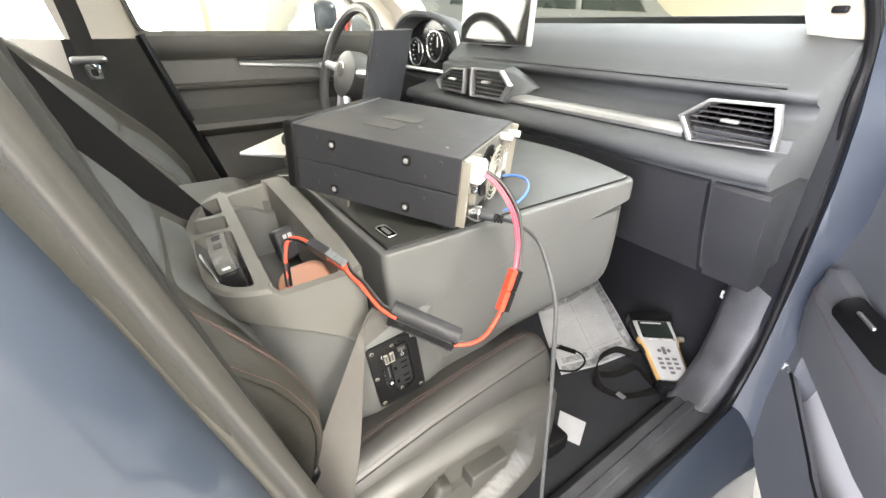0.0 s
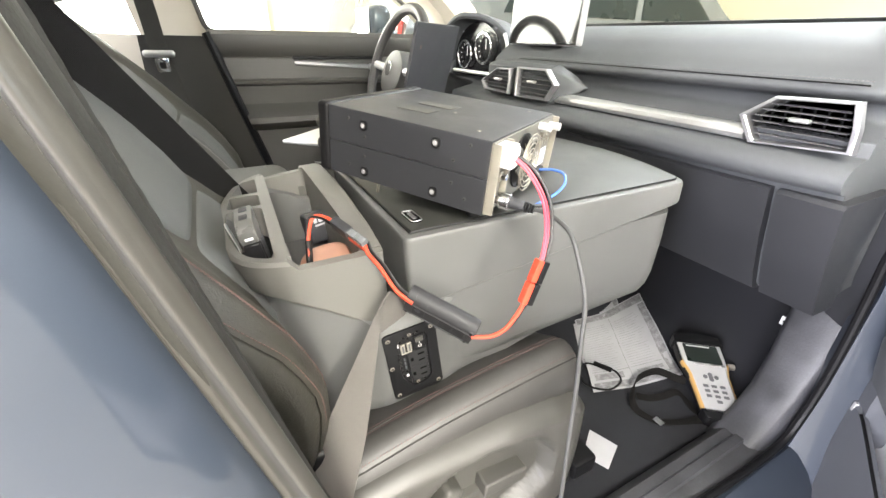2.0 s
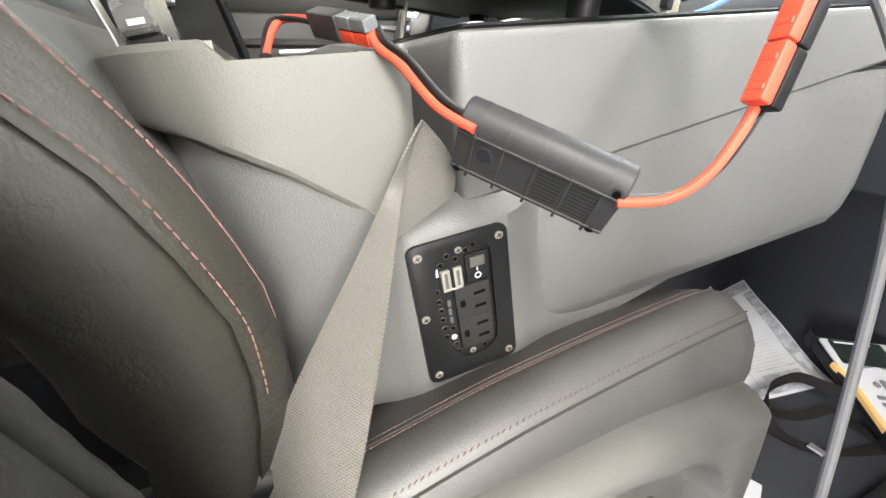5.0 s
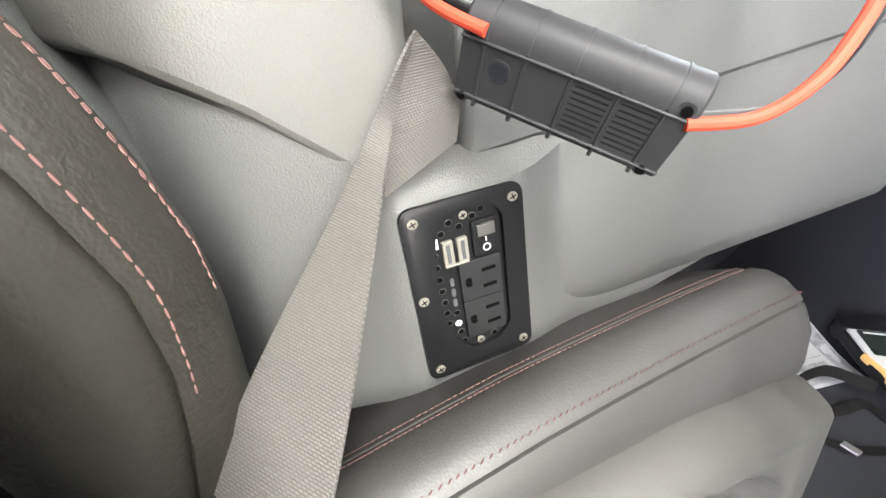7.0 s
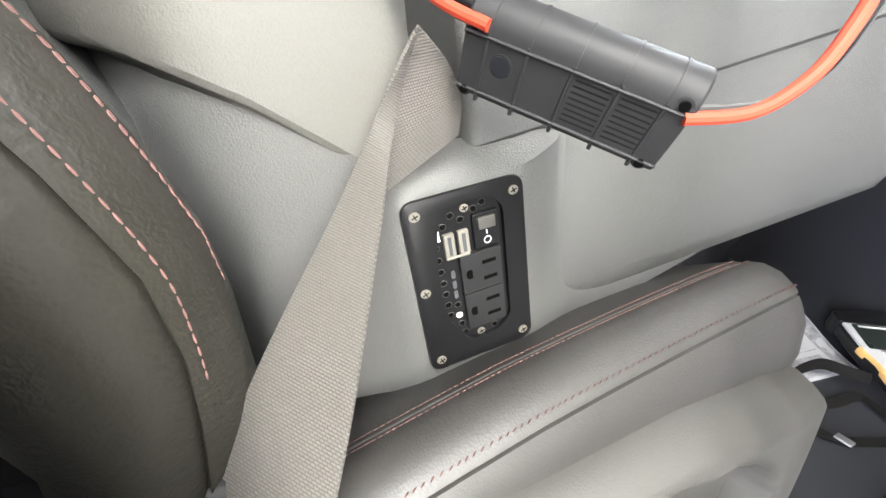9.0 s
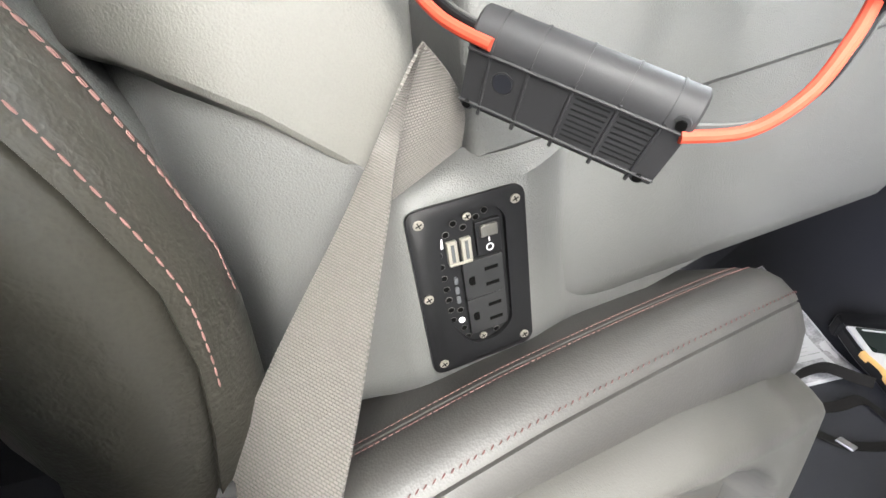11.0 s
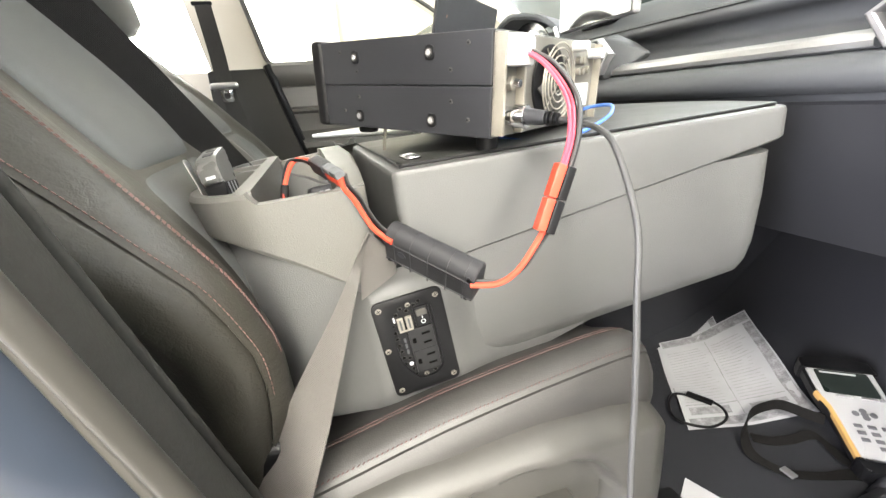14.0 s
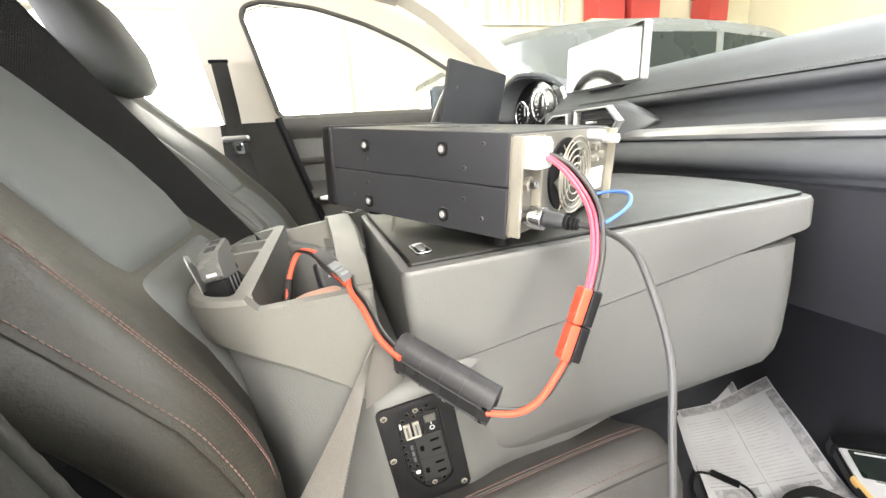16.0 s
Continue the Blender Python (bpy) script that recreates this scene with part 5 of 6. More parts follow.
part("bail_stand", tube([(-0.185, 0.045, -0.002), (-0.190, 0.045, -0.036), (-0.190, 0.055, -0.0385), (-0.190, 0.185, -0.0385), (-0.190, 0.195, -0.036), (-0.185, 0.195, -0.002)], 0.0022, 8, 5), STEEL, radio, "wire tilt stand")


def rpt(x, y, z):
    return tuple(RADIO_POSE @ Vector((x, y, z)))


# ---------------------------------------------------------------- laptop behind the radio
lap = root("laptop", "open dark laptop with a silver deck", "laptop", Matrix.Translation((0.337, 0.790, 0.806)) @ pose(0, 0, 0, 0, 0, 45.1))
part("deck", box((0.328, 0.244, 0.007), (0.128, 0.124, 0.003), 0.002, 2), SILVER, lap, "silver keyboard deck")
lid = part("lid", prism(rounded(0.292, 0.228, 0.005, 3, (0.146, 0.114)), 0.006, 0.0012, 2, Matrix(((1, 0, 0, 0), (0, 0, 1, -0.003), (0, 1, 0, 0), (0, 0, 0, 1)))), DASHLOW, lap, "black lid with a small red mark")
lid.matrix_basis = Matrix.Translation((0, 0, 0.012)) @ pose(0, 0, 0, 13, 0, 0)
part("lid_mark", box((0.002, 0.0006, 0.005), (0.040, -0.0033, 0.185), 0), TAN, lid)



# ---------------------------------------------------------------- seat belt over the desk
belt = root("seat_belt", "grey woven seat belt strapped through the desk", "seat belt")
def strap_run(left, right, **how):
    l, r = [Vector(p) for p in left], [Vector(p) for p in right]
    return ribbon([(a + b) / 2 for a, b in zip(l, r)], [(b - a) / 2 for a, b in zip(l, r)], 0.0007, 12)
# the strap narrows into a twist at its upper end, and its other face shows in the fold
part("webbing", strap_run([(0.1570, 0.3672, 0.7545), (0.1480, 0.3690, 0.7390), (0.1380, 0.3705, 0.7208), (0.1155, 0.3626, 0.6857), (0.0682, 0.3379, 0.6256), (0.0317, 0.3139, 0.5664), (-0.0066, 0.2901, 0.5036), (-0.040, 0.268, 0.44)],
     [(0.1582, 0.3672, 0.7542), (0.1535, 0.3735, 0.7390), (0.1450, 0.3690, 0.7155), (0.1274, 0.3413, 0.682), (0.0975, 0.3002, 0.6202), (0.0667, 0.2706, 0.5595), (0.0341, 0.2424, 0.4971), (0.006, 0.222, 0.435)]), WEB, belt, "grey woven webbing")
part("webbing", strap_run([(0.1572, 0.3680, 0.7535), (0.1520, 0.3770, 0.7360), (0.1470, 0.3790, 0.7130), (0.1440, 0.3840, 0.6830)],
     [(0.1585, 0.3678, 0.7538), (0.1700, 0.3660, 0.7400), (0.1782, 0.3700, 0.7250), (0.1800, 0.3770, 0.7080)]), WEB, belt, "folded end of the webbing")

# same belt as the grey webbing, coloured dark to stand for shade
part("shoulder_webbing", ribbon([(-0.27, 0.33, 1.33), (-0.20, 0.50, 1.19), (-0.14, 0.58, 1.05), (-0.0435, 0.666, 0.87), (0.005, 0.705, 0.78), (0.040, 0.735, 0.715), (0.055, 0.75, 0.66)], [(0.0225, 0.0155, 0.0205)] * 7, 0.0007, 10), DARKWEB, belt, "shoulder webbing with its shade put into a dark colour")
part("buckle", box((0.05, 0.03, 0.09), (0.057, 0.752, 0.62), 0.008, 3), BLACK, belt, "black belt buckle")

# ---------------------------------------------------------------- cables
def wire(thing, name, points, r, stuff, label=""):
    return part(name, tube(points, r, 10, 10), stuff, thing, label)


power = root("power_cable", "red and black power cable with a grey in-line filter", "cable")
ARC = [(0.300, 0.380, 0.902), (0.309, 0.371, 0.899), (0.324, 0.346, 0.882), (0.328, 0.318, 0.855), (0.312, 0.290, 0.830), (0.294, 0.2735, 0.807)]
for dx, dy, dz, s, stuff in ((0.0, 0.0, 0.0, 0, PINK), (-0.0042, -0.001, 0.0, 0.3, PINK), (0.0068, 0.001, 0.0, 0.4, BLACK), (0.0034, -0.002, 0.0, 0.8, GREYWIRE), (0.0048, 0.005, 0.0, 1, BLACK)):
    wire(power, "wire", [(x + dx * k, y + dy * k, z + dz * k - 0.004 * s * (1 - abs(2 * k - 1))) for (x, y, z), k in zip(ARC, (0.6, 0.9, 1.2, 1.2, 1, 0.9))], 0.0015, stuff, "red wire" if stuff is PINK else "black wire")
part("plug", box((0.022, 0.026, 0.024), (0.0, 0, 0), 0.003, 2, RADIO_POSE @ Matrix.Translation((0.014, 0.019, 0.074))), WHITE, power, "white power plug")


def along(a, b, up=(0, 0, 1)):
    """A frame at a whose x axis runs to b."""
    x = (Vector(b) - Vector(a)).normalized()
    y = Vector(up).cross(x).normalized()
    z = x.cross(y)
    return Matrix(((x.x, y.x, z.x, a[0]), (x.y, y.y, z.y, a[1]), (x.z, y.z, z.z, a[2]), (0, 0, 0, 1)))


def twin_plug(thing, a, b, m, red=RED, dark=BLACK):
    """Two genderless connector pairs, red over black, seen along x."""
    n = (Vector(b) - Vector(a)).length
    for dy, stuff, lab in ((-0.0038, red, "red connector housing"), (0.0038, dark, "black connector housing")):
        body = box((n * 0.5 - 0.0006, 0.0072, 0.0098), (n * 0.25, dy, 0), 0.0012, 2)
        body = box((n * 0.5 - 0.0006, 0.0072, 0.0098), (n * 0.75, dy, 0), 0.0012, 2, None, body)
        ob = part("connector", body, stuff, thing, lab)
        ob.matrix_basis = m
        for x in (0.12, 0.36, 0.64, 0.88):
            part("connector_ridge", box((n * 0.07, 0.0078, 0.008), (n * x, dy, 0), 0.0008, 1), stuff, ob)


P, Q = Vector((0.2940, 0.2725, 0.8090)), Vector((0.2735, 0.2690, 0.7620))
down = (Q - P).normalized()
across = Vector((1.0, -0.12, 0.0))
across = (across - down * across.dot(down)).normalized()
depth_way = down.cross(across)
mplug = Matrix(((down.x, across.x, depth_way.x, P.x), (down.y, across.y, depth_way.y, P.y), (down.z, across.z, depth_way.z, P.z), (0, 0, 0, 1)))
twin_plug(power, P, Q, mplug)
# the thinnest grey strand draws the pale sheen along the black cord
for d, r, stuff in (((0.0, 0.0, 0.0), 0.0024, ORANGE), ((0.0042, -0.0004, 0.0022), 0.0018, BLACK), ((0.0052, -0.0014, 0.0034), 0.0009, GREYWIRE)):
    wire(power, "cord", [(x + d[0], y + d[1], z + d[2] * k) for (x, y, z), k in zip(((0.2765, 0.2722, 0.763), (0.2655, 0.2700, 0.750), (0.2530, 0.2710, 0.7345), (0.2400, 0.2785, 0.7235), (0.2215, 0.2895, 0.7215)), (0, 0.3, 0.7, 1, 1))], r, stuff, "orange-red cord" if stuff is ORANGE else "thin dark cord with a strand for its sheen")
    wire(power, "cord", [(x + d[0], y + d[1], z + d[2]) for x, y, z in ((0.172, 0.336, 0.752), (0.1600, 0.355, 0.7625), (0.1515, 0.380, 0.7810), (0.1450, 0.398, 0.7905), (0.1445, 0.409, 0.7985))], r, stuff, "orange-red cord" if stuff is ORANGE else "thin dark cord with a strand for its sheen")
# in-line filter housing
X = Vector((0.657, -0.665, -0.353)).normalized()
Yv = Vector((0.749, 0.520, 0.415))
Yv = (Yv - X * Yv.dot(X)).normalized()
Zv = X.cross(Yv)
FIL = Matrix(((X.x, Yv.x, Zv.x, 0.1951), (X.y, Yv.y, Zv.y, 0.3143), (X.z, Yv.z, Zv.z, 0.7399), (0, 0, 0, 1)))
fil = part("filter_housing", box((0.086, 0.0215, 0.0265), (0, 0.01025, -0.01575), 0.0012, 2), FERRITE, power, "dark grey clamp-on filter housing")
fil.matrix_basis = FIL
part("round_half", loft([[(x, 0.0103 - 0.0110 * k * math.cos(a), 0.0110 * k * math.sin(a) - 0.003) for a in (math.pi * j / 14 for j in range(15))] for x, k in ((-0.043, 0.93), (-0.042, 1.0), (0.042, 1.0), (0.043, 0.93))]), FERRITE, fil, "rounded top half")
for x in (-0.0335, -0.0175, 0.0, 0.0175, 0.0335):
    part("rib", loft([[(x + d, 0.0103 - 0.0114 * math.cos(a), 0.0114 * math.sin(a) - 0.003) for a in (math.pi * j / 14 for j in range(15))] for d in (-0.0005, 0.0005)]), FERRITE, fil)
    part("rib", box((0.0014, 0.001, 0.0275), (x, -0.0006, -0.01525), 0.0003, 1), FERRITE, fil)
    part("rib", box((0.0016, 0.004, 0.003), (x, 0.001, -0.0293), 0.0003, 1), FERRITE, fil)
for z in (-0.0035, -0.0262):
    part("rib", box((0.086, 0.0016, 0.0012), (0, -0.0007, z), 0.0004, 1), FERRITE, fil)
for x, z in ((-0.0385, -0.0005), (0.0385, -0.0005), (-0.0390, -0.0272), (0.0370, -0.0272)):
    part("screw_hole", cyl(0.0019, 0.0012, Matrix.Translation((x, -0.0002, z)) @ pose(0, 0, 0, 90, 0, 0), 12), VOID, fil, "dark screw hole")
    part("screw_boss", cyl(0.0032, 0.002, Matrix.Translation((x, 0.0016, z)) @ pose(0, 0, 0, 90, 0, 0), 14, 0.0004), FERRITE, fil)
part("round_mark", cyl(0.0040, 0.0003, Matrix.Translation((-0.0262, -0.0005, -0.0125)) @ pose(0, 0, 0, 90, 0, 0), 24), material("blue_black_mark", (0.013, 0.014, 0.018), 0.35, 0, 0.1, 900, 0.1), fil, "faint blue-black round mark")
part("round_mark", ring_tube([(-0.0262 + 0.0046 * math.cos(a), -0.0003, -0.0125 + 0.0046 * math.sin(a)) for a in (2 * math.pi * k / 28 for k in range(28))], 0.00035, 5), FERRITE, fil)
for x0 in (0.0088, 0.0258):
    for i in range(8):
        part("grille_slot", box((0.0135, 0.0005, 0.0007), (x0, -0.0003, -0.0062 - 0.0024 * i), 0), BLACK, fil)
part("embossed_bars", box((0.001, 0.0005, 0.010), (-0.0395, -0.0002, -0.0120), 0), TRIM, fil)
SLEEVE = material("clear_grey_sleeve", (0.10, 0.105, 0.11), 0.22, 0, 0.1, 500, 0.2, 60)
# connector at the bin, and the cord that loops into it
A, B = (0.145, 0.405, 0.7985), (0.1255, 0.462, 0.808)
mp2 = along(A, B, (-0.3, -0.4, 1)) @ pose(0, 0, 0, 90, 0, 0)
twin_plug(power, A, (0.1355, 0.4335, 0.8035), mp2, dark=SLEEVE)
part("connector", box((0.034, 0.016, 0.0125), (0.046, 0, 0), 0.002, 2, mp2), DASHLOW, power, "grey heat-shrunk connector end")
for d in (0.0, 0.005):
    wire(power, "cord", [(0.127 - d, 0.459, 0.807), (0.117 - d, 0.478, 0.811), (0.104 - d, 0.486, 0.810), (0.094 - d * 0.5, 0.474, 0.795), (0.088, 0.455 + d, 0.772), (0.085, 0.440 + d, 0.735)], 0.0025 if d == 0 else 0.0018, ORANGE if d == 0 else BLACK, "orange-red cord")
part("cord_sleeve", tube([(0.0915, 0.468, 0.788), (0.087, 0.452, 0.765)], 0.0042, 10, 2), BLACK, power)

coax = root("coaxial_cable", "grey coaxial cable hanging from the radio", "cable")
wire(coax, "cable_jacket", [rpt(0.052, 0.022, 0.019), rpt(0.070, 0.024, 0.018), (0.3445, 0.300, 0.828), (0.3425, 0.2772, 0.8135), (0.3398, 0.2476, 0.7632), (0.3318, 0.2329, 0.7114), (0.3274, 0.2217, 0.6433), (0.3201, 0.2081, 0.55), (0.3201, 0.1977, 0.4404), (0.3365, 0.1957, 0.3609), (0.355, 0.205, 0.290), (0.39, 0.235, 0.262)], 0.0027, GREYWIRE, "grey coaxial cable jacket")
part("plug_collar", cyl(0.0105, 0.013, RADIO_POSE @ Matrix.Translation((0.014, 0.020, 0.020)) @ pose(0, 0, 0, 0, 90, 0), 20, 0.0012), CHROME, coax, "bright metal plug collar")
part("plug_body", cyl(0.0075, 0.018, RADIO_POSE @ Matrix.Translation((0.027, 0.0205, 0.020)) @ pose(0, 0, 0, 0, 90, 0), 18, 0.001, None, 0.0062), DASHLOW, coax, "dark rubber plug body")
for i in range(3):
    part("strain_relief", cyl(0.0064 - 0.0006 * i, 0.0025, RADIO_POSE @ Matrix.Translation((0.046 + 0.004 * i, 0.021, 0.0195)) @ pose(0, 0, 0, 0, 90, 0), 16, 0.0006), BLACK, coax)
blue = root("blue_data_cable", "thin blue data cable curling behind the radio", "cable")
wire(blue, "cable_jacket", [rpt(0.008, 0.19, 0.014), rpt(0.030, 0.188, 0.020), rpt(0.052, 0.172, 0.022), rpt(0.060, 0.145, 0.014), rpt(0.050, 0.115, 0.002), rpt(0.03, 0.09, -0.009), rpt(0.005, 0.08, -0.012), rpt(-0.05, 0.10, -0.0125)], 0.0020, BLUE)

# ---------------------------------------------------------------- in the bin
# the lighter grey puts the glare on the remote's top into its colour
SHELL = material("remote_shell_glare", (0.09, 0.089, 0.084), 0.3, 0, 0.05, 900, 0.1, 30)
fob = root("handheld_remote", "black handheld remote, its top greyed for glare, standing in the bin pocket", "remote", DESKPOSE @ Matrix.Translation((-0.158, 0.060, -0.0735)) @ pose(0, 0, 0, -6, -7, 0))
EDGE_ON = Matrix(((0, 0, 1, -0.0095), (1, 0, 0, 0), (0, 1, 0, 0), (0, 0, 0, 1)))
def slab_edge(poly, r, thick=0.019, at=0.0):
    return prism(round_poly(poly, (r,) * len(poly)), thick, 0.003, 3, m=Matrix.Translation((at, 0, 0)) @ EDGE_ON)
part("body", slab_edge([(-0.0205, 0.0), (-0.0205, 0.083), (0.0215, 0.083), (0.0215, 0.0)], 0.003), BLACK, fob)
part("upper_shell", slab_edge([(-0.0215, 0.0815), (-0.0215, 0.099), (-0.013, 0.1075), (0.0215, 0.1175), (0.0225, 0.0815)], 0.004, 0.0196, -0.0003), SHELL, fob, "upper shell with glare put into its grey")
for y, z in ((-0.004, 0.1102), (0.0125, 0.1149)):
    part("button", box((0.0095, 0.010, 0.0016), (0, 0, 0), 0.0007, 2, Matrix.Translation((0, y, z)) @ pose(0, 0, 0, 16, 0, 0)), DASHLOW, fob, "dark push button")
for i in range(7):
    part("grip_ridge", box((0.0012, 0.0016, 0.030), (0.0098, -0.014 + 0.005 * i, 0.066), 0.0004, 1), PEWTER if i % 2 else BLACK, fob)
part("clip", loft([[(-0.0135 - 0.004 * q, -0.014 + w, z), (-0.0145 - 0.004 * q, -0.014 + w, z), (-0.0145 - 0.004 * q, -0.014 - w, z), (-0.0135 - 0.004 * q, -0.014 - w, z)] for q, w, z in ((0, 0.005, 0.070), (0.2, 0.006, 0.085), (0.7, 0.006, 0.100), (1.0, 0.005, 0.108), (1.1, 0.003, 0.111))]), SILVER, fob, "bright metal clip")
part("clip_root", box((0.006, 0.010, 0.008), (-0.0115, -0.014, 0.070), 0.001, 1), BLACK, fob)
part("label_bar", box((0.009, 0.0007, 0.003), (0, -0.0217, 0.088), 0), PALE, fob)
wal = root("tan_pouch", "tan leather pouch lying in the bin", "pouch", DESKPOSE @ Matrix.Translation((-0.085, 0.085, -0.0935)))
part("leather", loft([[(-0.005 + 0.034 * k * math.copysign(abs(math.cos(a)) ** 0.7, math.cos(a)), -0.027 + 0.046 * k * math.copysign(abs(math.sin(a)) ** 0.7, math.sin(a)), z + 0.006 * k * math.cos(a)) for a in (2 * math.pi * i / 32 for i in range(32))] for z, k in ((0.008, 0.9), (0.012, 1.0), (0.050, 1.0), (0.056, 0.96), (0.060, 0.86), (0.0625, 0.6), (0.0635, 0.2))]), TAN, wal)
part("edge_seam", ring_tube([(-0.005 + 0.0345 * math.copysign(abs(math.cos(a)) ** 0.7, math.cos(a)), -0.027 + 0.0465 * math.copysign(abs(math.sin(a)) ** 0.7, math.sin(a)), 0.050 + 0.006 * math.cos(a)) for a in (2 * math.pi * i / 32 for i in range(32))], 0.0009, 5), TRIM, wal, "dark stitched edge")
box2 = root("small_device", "dark grey small electronic device with a white logo shape", "device", DESKPOSE @ Matrix.Translation((-0.082, 0.232, -0.0935)) @ pose(0, 0, 0, -14, 0, 22))
part("body", box((0.046, 0.026, 0.052), (0, 0, 0.028), 0.006, 3), DASHLOW, box2)
for x, z, w, h in ((-0.008, 0.041, 0.006, 0.009), (0.001, 0.041, 0.007, 0.009), (0.010, 0.040, 0.006, 0.007), (0.0, 0.032, 0.020, 0.003)):
    part("mark", box((w, 0.0006, h), (x, -0.0131, z), 0), PAPER, box2)
hole = part("cable_opening", cyl(0.019, 0.004, DESKPOSE @ Matrix.Translation((-0.098, 0.3655, -0.052)) @ pose(0, 0, 0, 90, 0, -8), 24, 0.001), TRIM, None)
hole.parent, hole.matrix_parent_inverse = bin_ob, (DESKPOSE @ bin_ob.matrix_basis).inverted()
tagged(hole, "dark round opening in the bin wall")
tie = root("crumpled_tag", "small white crumpled tag tied to the bin corner", "tag", DESKPOSE @ Matrix.Translation((-0.045, 0.378, -0.004)))
part("sheet", loft([[(-0.018, -0.01, 0.012), (-0.016, 0.012, 0.0)], [(0.0, -0.004, 0.004), (0.002, 0.006, 0.003)], [(0.014, -0.012, 0.016), (0.018, 0.010, 0.004)]], closed=False), WHITE, tie)

# ---------------------------------------------------------------- footwell
def floor_z(x):
    return float(np.interp(x, [0.0, 0.55, 0.85, 1.0, 1.14, 1.34], [0.215, 0.205, 0.205, 0.225, 0.29, 0.45]))


def sheet(a, b, c, d, lift, n=10, wave=0.003):
    """A sheet of paper between four corners, lying on the floor."""
    bm = bmesh.new()
    g = []
    for i in range(n + 1):
        row = []
        for j in range(n + 1):
            s, t = i / n, j / n
            x = (1 - s) * ((1 - t) * a[0] + t * d[0]) + s * ((1 - t) * b[0] + t * c[0])
            y = (1 - s) * ((1 - t) * a[1] + t * d[1]) + s * ((1 - t) * b[1] + t * c[1])
            row.append(bm.verts.new((x, y, floor_z(x) + lift + wave * (1 + math.sin(24 * x + 9 * y) * math.cos(17 * y)))))
        g.append(row)
    for i in range(n):
        for j in range(n):
            bm.faces.new((g[i][j], g[i + 1][j], g[i + 1][j + 1], g[i][j + 1]))
    return bm


def inner(q, s0, s1, t0, t1):
    a, b, c, d = [Vector(v) for v in q]
    f = lambda s, t: tuple((1 - s) * ((1 - t) * a + t * d) + s * ((1 - t) * b + t * c))
    return f(s0, t0), f(s1, t0), f(s1, t1), f(s0, t1)


def chart(quad, lift, label):
    pap = root("paper_chart", label, "paper", group="papers in the footwell")
    s = part("sheet", sheet(*quad, lift), PAPER, pap)
    for k, (s0, s1, t0, t1) in enumerate(((0.02, 0.98, 0.90, 0.985), (0.90, 0.985, 0.03, 0.88), (0.03, 0.97, 0.02, 0.09), (0.06, 0.40, 0.12, 0.19), (0.56, 0.86, 0.13, 0.17))):
        part("print_panel", sheet(*inner(quad, s0, s1, t0, t1), lift + 0.0012), INK, s, "grey printed picture strip")
    for t in [0.24 + 0.03 * k for k in range(20)]:
        for s0, s1 in ((0.05, 0.45), (0.52, 0.86)):
            part("print_line", sheet(*inner(quad, s0, s1 - 0.07 * random.random(), t, t + 0.006), lift + 0.0012, 4), TEXT, s)
    for s0, s1, t0, t1 in ((0.483, 0.489, 0.03, 0.88), (0.04, 0.48, 0.21, 0.216), (0.5, 0.88, 0.21, 0.216)):
        part("fold_line", sheet(*inner(quad, s0, s1, t0, t1), lift + 0.0013), INK, s)
    return pap


TEXT = material("faint_print", (0.27, 0.27, 0.275), 0.7, 0, 0.3, 900, 0.2, 60)
chart(((0.735, 0.475), (0.980, 0.400), (1.122, 0.668), (0.905, 0.72)), 0.006, "folded black and white printed chart on the carpet")
chart(((0.79, 0.565), (0.955, 0.505), (1.085, 0.735), (0.93, 0.765)), 0.001, "second printed chart under the first")

card = root("white_card", "small white card on the carpet by the seat rail", "card")
part("sheet", sheet((0.584, 0.360), (0.607, 0.310), (0.670, 0.341), (0.646, 0.401), 0.002, 4, 0.001), PAPER, card)

MET = along((0.925, 0.2645, 0.246), (1.075, 0.454, 0.297)) @ Matrix.Diagonal((0.97, 0.92, 0.95, 1))
FACEWHITE = material("off_white_plastic", (0.34, 0.34, 0.335), 0.45, 0, 0.04, 600, 0.05)
DARKKEY = material("dark_key_rubber", (0.09, 0.09, 0.095), 0.6, 0, 0.1, 900, 0.08)
met = root("antenna_analyzer", "white handheld antenna analyzer with yellow sides and a dark screen", "analyzer", MET)
OUT = round_poly([(0.0, -0.046), (0.0, 0.046), (0.11, 0.050), (0.145, 0.061), (0.235, 0.063), (0.235, -0.063), (0.145, -0.061), (0.11, -0.050)], (0.008, 0.008, 0.03, 0.03, 0.010, 0.010, 0.03, 0.03))
part("back_case", loft([[(u, v, -0.030) for u, v in shrink(OUT, 0.006)], [(u, v, -0.022) for u, v in OUT], [(u, v, -0.004) for u, v in OUT], [(u, v, -0.001) for u, v in shrink(OUT, 0.003)]]), BLACK, met, "black rear case")
for side in (-1, 1):
    band = []
    for u in (0.012, 0.03, 0.06, 0.09, 0.115, 0.130, 0.142, 0.152):
        w = float(np.interp(u, [0.0, 0.11, 0.122, 0.137, 0.145, 0.235], [0.046, 0.050, 0.0515, 0.0575, 0.061, 0.063]))
        band.append([(u, side * (w + 0.0006), -0.010), (u, side * (w + 0.0008), 0.0), (u, side * (w - 0.0015), 0.0034), (u, side * (w - 0.0036), 0.0042), (u, side * (w - 0.006), -0.004)])
    part("side_band", loft(band), YELLOW, met, "yellow rubber side grip")
FRONT = shrink(OUT, 0.005)
part("front_plate", loft([[(u, v, -0.002) for u, v in FRONT], [(u, v, 0.003) for u, v in FRONT], [(u, v, 0.004) for u, v in shrink(FRONT, 0.002)]]), FACEWHITE, met, "white front plate")
